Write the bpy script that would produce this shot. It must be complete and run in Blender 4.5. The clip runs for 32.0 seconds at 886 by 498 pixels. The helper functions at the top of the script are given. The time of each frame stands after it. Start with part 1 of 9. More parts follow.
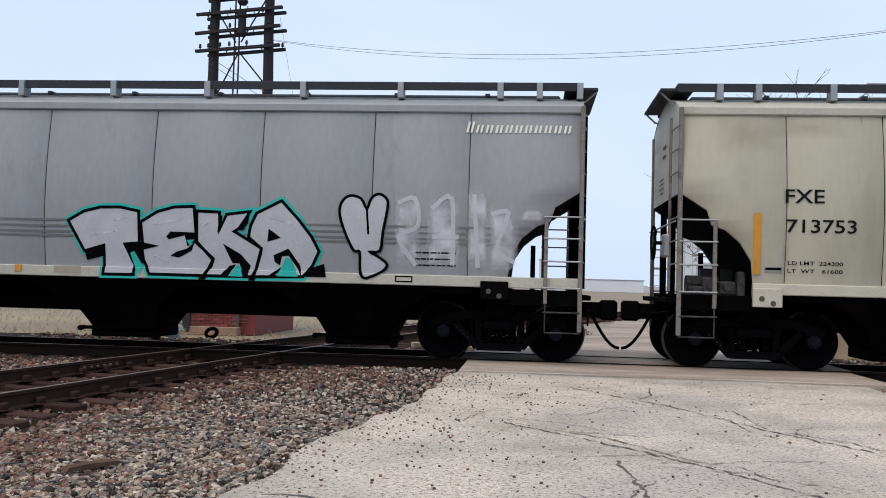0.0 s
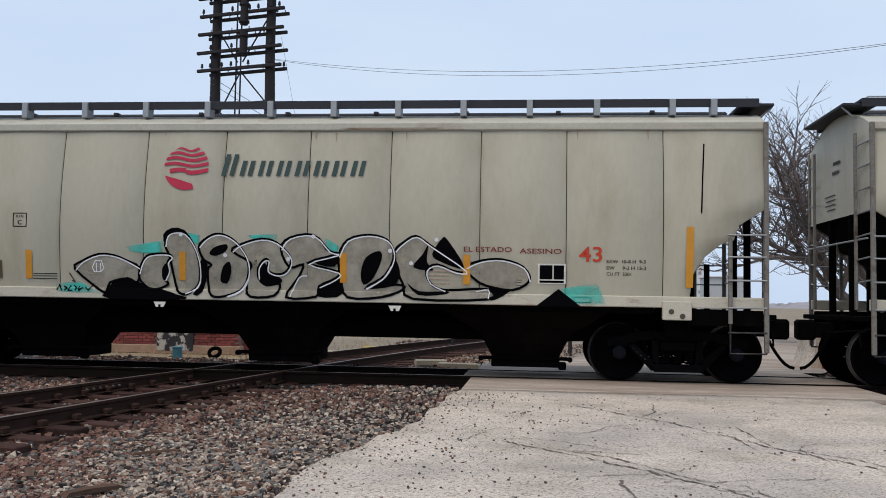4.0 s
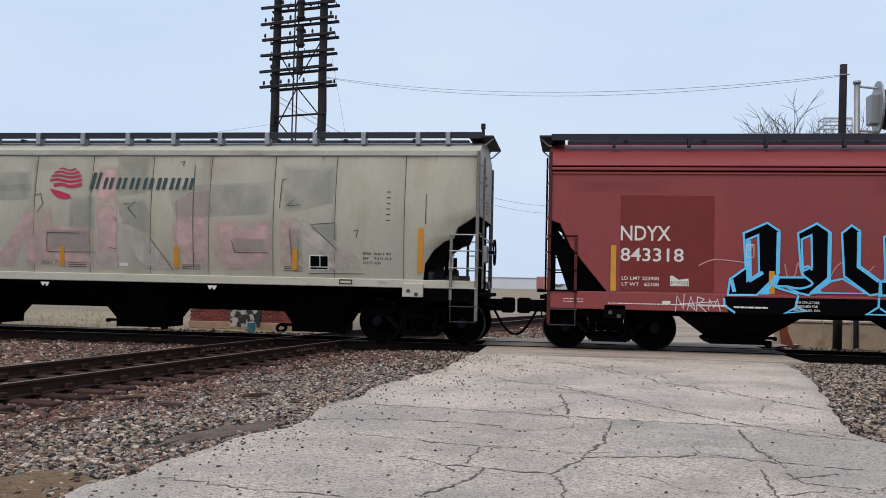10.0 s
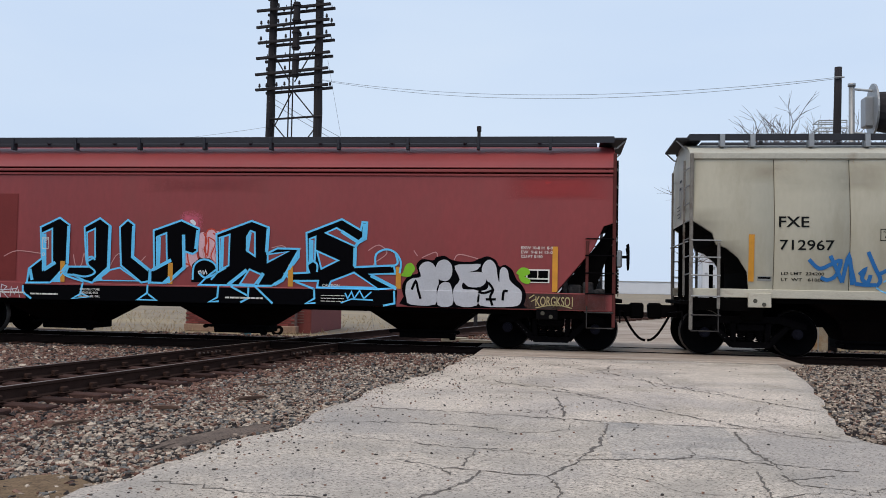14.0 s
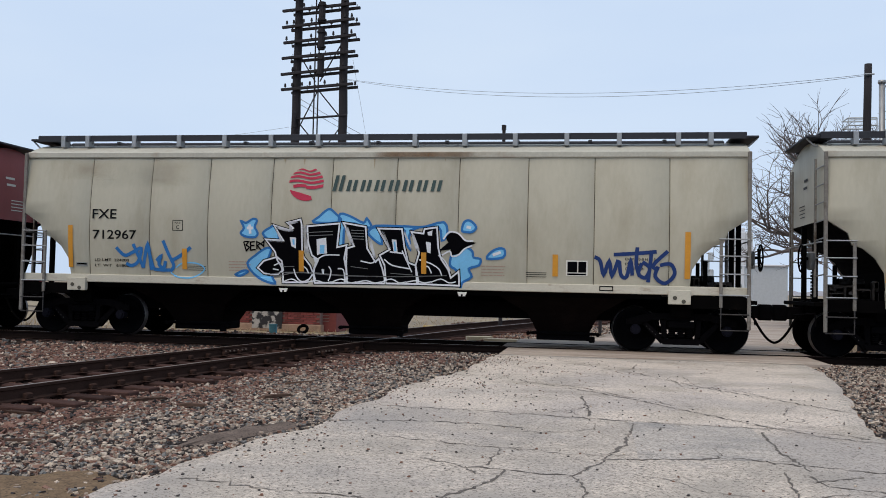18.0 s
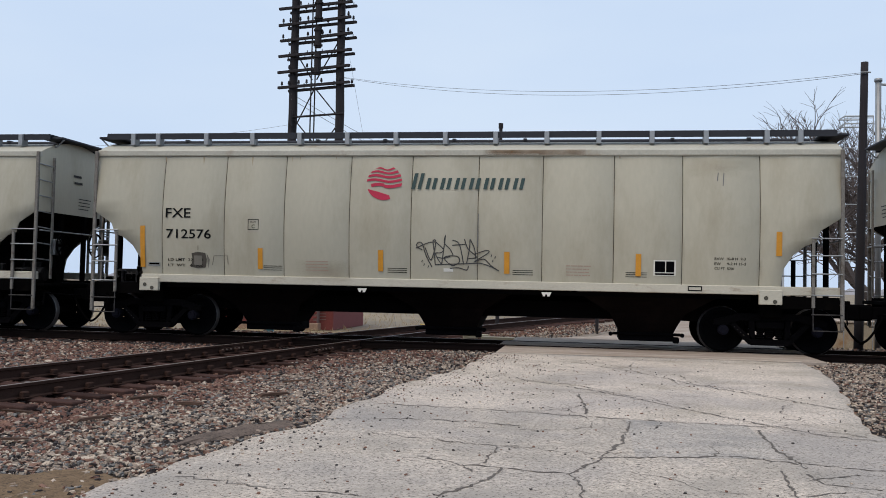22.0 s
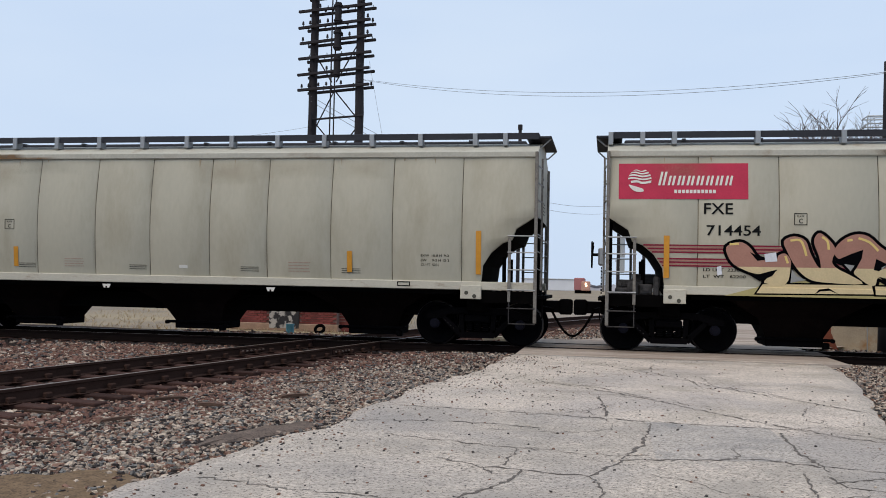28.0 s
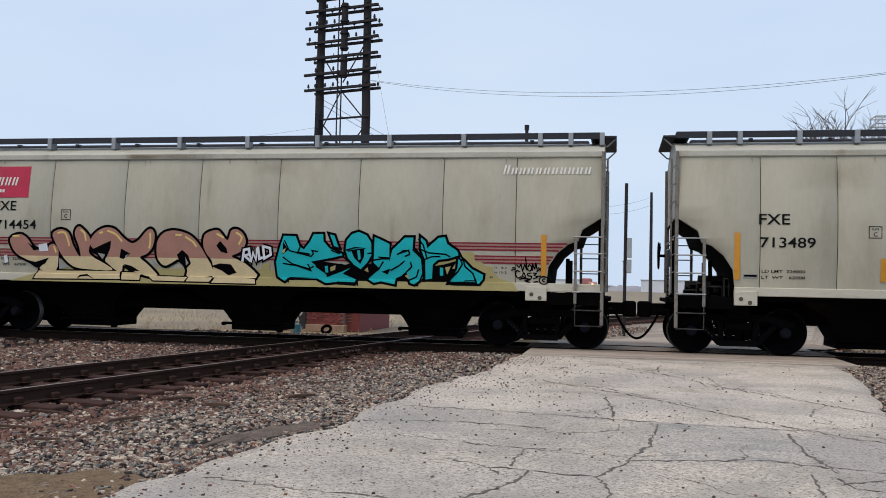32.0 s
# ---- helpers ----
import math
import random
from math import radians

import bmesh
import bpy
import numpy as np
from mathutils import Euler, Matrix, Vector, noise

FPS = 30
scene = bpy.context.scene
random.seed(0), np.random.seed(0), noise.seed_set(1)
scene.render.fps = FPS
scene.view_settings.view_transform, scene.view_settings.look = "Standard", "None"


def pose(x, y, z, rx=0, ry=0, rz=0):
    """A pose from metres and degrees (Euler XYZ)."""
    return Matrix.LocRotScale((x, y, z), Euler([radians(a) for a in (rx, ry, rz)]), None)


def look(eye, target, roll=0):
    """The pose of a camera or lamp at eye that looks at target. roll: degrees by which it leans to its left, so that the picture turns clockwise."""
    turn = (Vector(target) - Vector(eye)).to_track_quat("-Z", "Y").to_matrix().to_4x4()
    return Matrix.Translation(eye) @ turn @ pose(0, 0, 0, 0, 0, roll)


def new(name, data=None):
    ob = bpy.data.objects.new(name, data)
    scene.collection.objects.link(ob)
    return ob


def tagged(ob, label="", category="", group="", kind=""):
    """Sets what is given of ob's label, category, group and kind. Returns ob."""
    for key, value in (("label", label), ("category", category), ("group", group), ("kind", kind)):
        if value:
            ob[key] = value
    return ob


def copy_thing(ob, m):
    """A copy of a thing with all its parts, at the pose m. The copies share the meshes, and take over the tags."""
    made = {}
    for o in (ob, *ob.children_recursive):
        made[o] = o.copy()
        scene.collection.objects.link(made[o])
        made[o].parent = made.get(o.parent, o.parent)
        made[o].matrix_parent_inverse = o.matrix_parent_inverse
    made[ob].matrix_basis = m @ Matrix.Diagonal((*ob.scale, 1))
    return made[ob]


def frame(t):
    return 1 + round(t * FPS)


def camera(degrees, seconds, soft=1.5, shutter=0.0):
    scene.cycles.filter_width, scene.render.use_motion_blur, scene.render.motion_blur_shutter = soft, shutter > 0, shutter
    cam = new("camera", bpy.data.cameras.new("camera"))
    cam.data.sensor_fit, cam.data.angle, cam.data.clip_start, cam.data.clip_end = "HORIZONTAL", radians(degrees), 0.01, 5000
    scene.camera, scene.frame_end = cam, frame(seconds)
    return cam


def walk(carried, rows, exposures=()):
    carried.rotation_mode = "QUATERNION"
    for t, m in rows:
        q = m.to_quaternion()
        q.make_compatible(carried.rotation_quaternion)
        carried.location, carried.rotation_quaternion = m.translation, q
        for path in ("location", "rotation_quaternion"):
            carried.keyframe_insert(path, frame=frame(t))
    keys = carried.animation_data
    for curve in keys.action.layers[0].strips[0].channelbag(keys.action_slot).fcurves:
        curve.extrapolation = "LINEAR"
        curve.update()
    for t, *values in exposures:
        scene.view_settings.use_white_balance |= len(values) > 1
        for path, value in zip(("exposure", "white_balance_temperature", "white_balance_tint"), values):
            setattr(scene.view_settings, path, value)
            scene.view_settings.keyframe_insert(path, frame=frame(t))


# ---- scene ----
# ---- camera ----
cam = camera(52, 32.0, soft=0.9)
PATH = [
    (0, pose(-0.749, -15.926, 1.204, 92.274, -1.536, 5.454)),
    (0.5, pose(-0.744, -15.925, 1.208, 92.396, -1.302, 5.523)),
    (1, pose(-0.723, -15.919, 1.212, 92.542, -1.078, 5.447)),
    (1.5, pose(-0.712, -15.917, 1.216, 92.673, -0.989, 5.411)),
    (2, pose(-0.703, -15.914, 1.220, 92.804, -0.950, 5.330)),
    (2.5, pose(-0.697, -15.913, 1.223, 92.927, -0.925, 5.279)),
    (4.5, pose(-0.723, -15.920, 1.239, 93.350, -0.952, 5.800)),
    (5, pose(-0.719, -15.919, 1.240, 93.400, -0.958, 5.743)),
    (5.5, pose(-0.717, -15.918, 1.239, 93.355, -0.957, 5.663)),
    (6, pose(-0.709, -15.916, 1.237, 93.316, -0.971, 5.590)),
    (6.5, pose(-0.690, -15.911, 1.232, 93.198, -1.031, 5.422)),
    (7, pose(-0.729, -15.921, 1.228, 93.009, -1.283, 5.743)),
    (7.1, pose(-0.739, -15.924, 1.229, 93.029, -1.321, 5.833)),
    (7.2, pose(-0.750, -15.927, 1.230, 93.026, -1.359, 5.931)),
    (7.3, pose(-0.760, -15.930, 1.230, 93.025, -1.396, 6.017)),
    (7.4, pose(-0.559, -17.184, 1.222, 92.850, -1.416, 6.513)),
    (7.5, pose(-0.218, -19.116, 1.240, 92.204, -1.414, 7.039)),
    (7.6, pose(-0.106, -19.755, 1.255, 92.076, -1.422, 7.320)),
    (7.7, pose(-0.040, -20.127, 1.265, 92.025, -1.435, 7.560)),
    (8, pose(0.000, -20.347, 1.270, 92.028, -1.494, 8.115)),
    (8.5, pose(0.000, -20.347, 1.270, 92.087, -1.483, 8.649)),
    (9, pose(0.000, -20.347, 1.270, 92.160, -1.475, 8.476)),
    (9.5, pose(0.000, -20.347, 1.270, 92.241, -1.335, 8.007)),
    (10, pose(0.000, -20.347, 1.270, 92.247, -1.238, 7.959)),
    (10.5, pose(0.000, -20.347, 1.270, 92.210, -1.181, 8.231)),
    (11, pose(0.000, -20.347, 1.270, 92.183, -1.138, 8.152)),
    (11.5, pose(0.000, -20.347, 1.270, 92.215, -1.123, 7.912)),
    (12, pose(0.000, -20.347, 1.270, 92.249, -1.117, 7.466)),
    (12.5, pose(0.000, -20.347, 1.270, 92.288, -1.148, 7.244)),
    (13, pose(0.000, -20.347, 1.270, 92.297, -1.143, 7.252)),
    (13.5, pose(0.000, -20.347, 1.270, 92.404, -1.156, 7.421)),
    (14, pose(0.000, -20.347, 1.270, 92.414, -1.166, 7.705)),
    (14.5, pose(0.000, -20.347, 1.270, 92.430, -1.119, 8.143)),
    (16.5, pose(0.000, -20.347, 1.270, 92.298, -1.007, 9.387)),
    (17, pose(0.000, -20.347, 1.270, 92.338, -1.246, 9.384)),
    (17.5, pose(0.000, -20.347, 1.270, 92.383, -1.332, 9.306)),
    (18, pose(0.000, -20.347, 1.270, 92.314, -1.247, 9.265)),
    (18.5, pose(0.000, -20.347, 1.270, 92.283, -1.308, 9.220)),
    (19, pose(0.000, -20.347, 1.270, 92.315, -1.182, 9.215)),
    (19.5, pose(0.000, -20.347, 1.270, 92.333, -1.343, 9.244)),
    (20, pose(0.000, -20.347, 1.270, 92.273, -1.332, 9.377)),
    (20.5, pose(0.000, -20.347, 1.270, 92.266, -1.352, 9.632)),
    (21, pose(0.000, -20.347, 1.270, 92.228, -1.384, 9.892)),
    (21.5, pose(0.000, -20.347, 1.270, 92.179, -1.323, 9.763)),
    (22, pose(0.000, -20.347, 1.270, 92.206, -1.212, 9.074)),
    (22.5, pose(0.000, -20.347, 1.270, 92.159, -1.088, 8.918)),
    (23, pose(0.000, -20.347, 1.270, 92.189, -1.028, 9.118)),
    (23.5, pose(0.000, -20.347, 1.270, 92.193, -0.992, 9.374)),
    (24, pose(0.000, -20.347, 1.270, 92.207, -1.009, 9.661)),
    (24.5, pose(0.000, -20.347, 1.270, 92.230, -1.042, 9.835)),
    (26.5, pose(0.000, -20.347, 1.270, 92.270, -1.283, 9.986)),
    (27, pose(0.000, -20.347, 1.270, 92.296, -1.140, 10.016)),
    (27.5, pose(0.000, -20.347, 1.270, 92.285, -1.173, 10.167)),
    (28, pose(0.000, -20.347, 1.270, 92.284, -1.191, 10.298)),
    (28.5, pose(0.000, -20.347, 1.270, 92.273, -1.244, 10.458)),
    (29, pose(0.000, -20.347, 1.270, 92.227, -1.241, 10.623)),
    (29.5, pose(0.000, -20.347, 1.270, 92.132, -1.339, 10.671)),
    (30, pose(0.000, -20.347, 1.270, 92.151, -1.299, 10.805)),
    (30.5, pose(0.000, -20.347, 1.270, 92.200, -1.309, 10.866)),
    (31, pose(0.000, -20.347, 1.270, 92.282, -1.273, 10.819)),
    (31.5, pose(0.000, -20.347, 1.270, 92.311, -1.248, 10.718)),
    (32, pose(0.000, -20.347, 1.270, 92.299, -1.202, 10.715)),
]
walk(cam, PATH, [(0, 0.16), (0.9, 0.0), (32, 0.0)])

# ---- world and light ----
world = bpy.data.worlds.new("overcast")
scene.world = world
world.use_nodes = True
wn, wl = world.node_tree.nodes, world.node_tree.links
wn.clear()
SUN_ELEV, SUN_ROT = radians(60), radians(205)
sky = wn.new("ShaderNodeTexSky")
sky.sky_type = "NISHITA"
sky.sun_disc = False
sky.sun_elevation, sky.sun_rotation = SUN_ELEV, SUN_ROT
sky.air_density, sky.dust_density = 1.0, 3.0
wtc = wn.new("ShaderNodeTexCoord")
wmap = wn.new("ShaderNodeMapping")
wmap.inputs["Scale"].default_value = (1.0, 1.0, 3.5)
cloud = wn.new("ShaderNodeTexNoise")
cloud.inputs["Scale"].default_value = 1.6
cloud.inputs["Detail"].default_value = 4.0
cramp = wn.new("ShaderNodeValToRGB")
cramp.color_ramp.elements[0].position, cramp.color_ramp.elements[0].color = 0.30, (7.05, 8.8, 11.55, 1)
cramp.color_ramp.elements[1].position, cramp.color_ramp.elements[1].color = 0.72, (8.3, 9.8, 11.9, 1)
wmix = wn.new("ShaderNodeMixRGB")
wmix.inputs["Fac"].default_value = 0.88
bg = wn.new("ShaderNodeBackground")
bg.inputs["Strength"].default_value = 0.0855
wout = wn.new("ShaderNodeOutputWorld")
wl.new(wtc.outputs["Generated"], wmap.inputs["Vector"])
wl.new(wmap.outputs["Vector"], cloud.inputs["Vector"])
wl.new(cloud.outputs["Fac"], cramp.inputs["Fac"])
wl.new(sky.outputs["Color"], wmix.inputs["Color1"])
wl.new(cramp.outputs["Color"], wmix.inputs["Color2"])
wl.new(wmix.outputs["Color"], bg.inputs["Color"])
wl.new(bg.outputs["Background"], wout.inputs["Surface"])
sun_data = bpy.data.lights.new("sun", "SUN")
sun_data.energy, sun_data.angle, sun_data.color = 1.55, radians(40), (1.0, 0.84, 0.655)
sun = new("sun", sun_data)
sun.matrix_world = look((-11, -24, 45), (0, 0, 0))


# ---- materials ----
def mat(name, color, rough=0.7, metal=0.0, vary=0.15, scale=8.0, fine=60.0, bump=0.0, stain=None, stain_scale=0.8,
        stain_lo=0.55, stain_hi=0.75, stretch=(1, 1, 1), spec=0.5, rand=0.0, specks=None, patches=None):
    m = bpy.data.materials.new(name)
    m.use_nodes = True
    n, l = m.node_tree.nodes, m.node_tree.links
    b = n["Principled BSDF"]
    b.inputs["Metallic"].default_value = metal
    b.inputs["Specular IOR Level"].default_value = spec
    tc = n.new("ShaderNodeTexCoord")
    mp = n.new("ShaderNodeMapping")
    mp.inputs["Scale"].default_value = stretch
    l.new(tc.outputs["Object"], mp.inputs["Vector"])
    big = n.new("ShaderNodeTexNoise")
    big.inputs["Scale"].default_value, big.inputs["Detail"].default_value = scale, 5.0
    small = n.new("ShaderNodeTexNoise")
    small.inputs["Scale"].default_value, small.inputs["Detail"].default_value = fine, 4.0
    l.new(mp.outputs["Vector"], big.inputs["Vector"])
    l.new(mp.outputs["Vector"], small.inputs["Vector"])
    add = n.new("ShaderNodeMath")
    add.operation = "ADD"
    l.new(big.outputs["Fac"], add.inputs[0])
    l.new(small.outputs["Fac"], add.inputs[1])
    rng = n.new("ShaderNodeMapRange")
    rng.inputs["From Min"].default_value, rng.inputs["From Max"].default_value = 0.6, 1.4
    rng.inputs["To Min"].default_value, rng.inputs["To Max"].default_value = 1 - vary, 1 + vary
    l.new(add.outputs["Value"], rng.inputs["Value"])
    mul = n.new("ShaderNodeMixRGB")
    mul.blend_type, mul.inputs["Fac"].default_value = "MULTIPLY", 1.0
    mul.inputs["Color1"].default_value = (*color, 1)
    l.new(rng.outputs["Result"], mul.inputs["Color2"])
    out = mul.outputs["Color"]
    if rand:
        oi = n.new("ShaderNodeObjectInfo")
        r2 = n.new("ShaderNodeMapRange")
        r2.inputs["To Min"].default_value, r2.inputs["To Max"].default_value = 1 - rand, 1 + rand
        l.new(oi.outputs["Random"], r2.inputs["Value"])
        m2 = n.new("ShaderNodeMixRGB")
        m2.blend_type, m2.inputs["Fac"].default_value = "MULTIPLY", 1.0
        l.new(out, m2.inputs["Color1"])
        l.new(r2.outputs["Result"], m2.inputs["Color2"])
        out = m2.outputs["Color"]
    if stain:
        sn = n.new("ShaderNodeTexNoise")
        sn.inputs["Scale"].default_value, sn.inputs["Detail"].default_value = stain_scale, 8.0
        sn.inputs["Roughness"].default_value = 0.65
        l.new(mp.outputs["Vector"], sn.inputs["Vector"])
        sr = n.new("ShaderNodeMapRange")
        sr.inputs["From Min"].default_value, sr.inputs["From Max"].default_value = stain_lo, stain_hi
        l.new(sn.outputs["Fac"], sr.inputs["Value"])
        sm = n.new("ShaderNodeMixRGB")
        sm.inputs["Color2"].default_value = (*stain, 1)
        l.new(sr.outputs["Result"], sm.inputs["Fac"])
        l.new(out, sm.inputs["Color1"])
        out = sm.outputs["Color"]
    if patches:
        pn = n.new("ShaderNodeTexNoise")
        pn.inputs["Scale"].default_value, pn.inputs["Detail"].default_value = 0.34, 6.0
        pn.inputs["Distortion"].default_value = 0.8
        l.new(mp.outputs["Vector"], pn.inputs["Vector"])
        pr = n.new("ShaderNodeMapRange")
        pr.inputs["From Min"].default_value, pr.inputs["From Max"].default_value = 0.47, 0.60
        pr.inputs["To Max"].default_value = 0.55
        l.new(pn.outputs["Fac"], pr.inputs["Value"])
        pm = n.new("ShaderNodeMixRGB")
        pm.inputs["Color2"].default_value = (*patches, 1)
        l.new(pr.outputs["Result"], pm.inputs["Fac"])
        l.new(out, pm.inputs["Color1"])
        out = pm.outputs["Color"]
    if specks:
        kn = n.new("ShaderNodeTexNoise")
        kn.inputs["Scale"].default_value, kn.inputs["Detail"].default_value = 46.0, 4.0
        l.new(mp.outputs["Vector"], kn.inputs["Vector"])
        kr = n.new("ShaderNodeMapRange")
        kr.inputs["From Min"].default_value, kr.inputs["From Max"].default_value = 0.57, 0.62
        kr.inputs["To Max"].default_value = 0.75
        l.new(kn.outputs["Fac"], kr.inputs["Value"])
        km = n.new("ShaderNodeMixRGB")
        km.inputs["Color2"].default_value = (*specks, 1)
        l.new(kr.outputs["Result"], km.inputs["Fac"])
        l.new(out, km.inputs["Color1"])
        out = km.outputs["Color"]
    l.new(out, b.inputs["Base Color"])
    rr = n.new("ShaderNodeMapRange")
    rr.inputs["To Min"].default_value, rr.inputs["To Max"].default_value = max(0.03, rough - 0.1), min(1, rough + 0.1)
    l.new(big.outputs["Fac"], rr.inputs["Value"])
    l.new(rr.outputs["Result"], b.inputs["Roughness"])
    if bump:
        bp = n.new("ShaderNodeBump")
        bp.inputs["Strength"].default_value, bp.inputs["Distance"].default_value = 0.6, bump
        l.new(add.outputs["Value"], bp.inputs["Height"])
        l.new(bp.outputs["Normal"], b.inputs["Normal"])
    return m


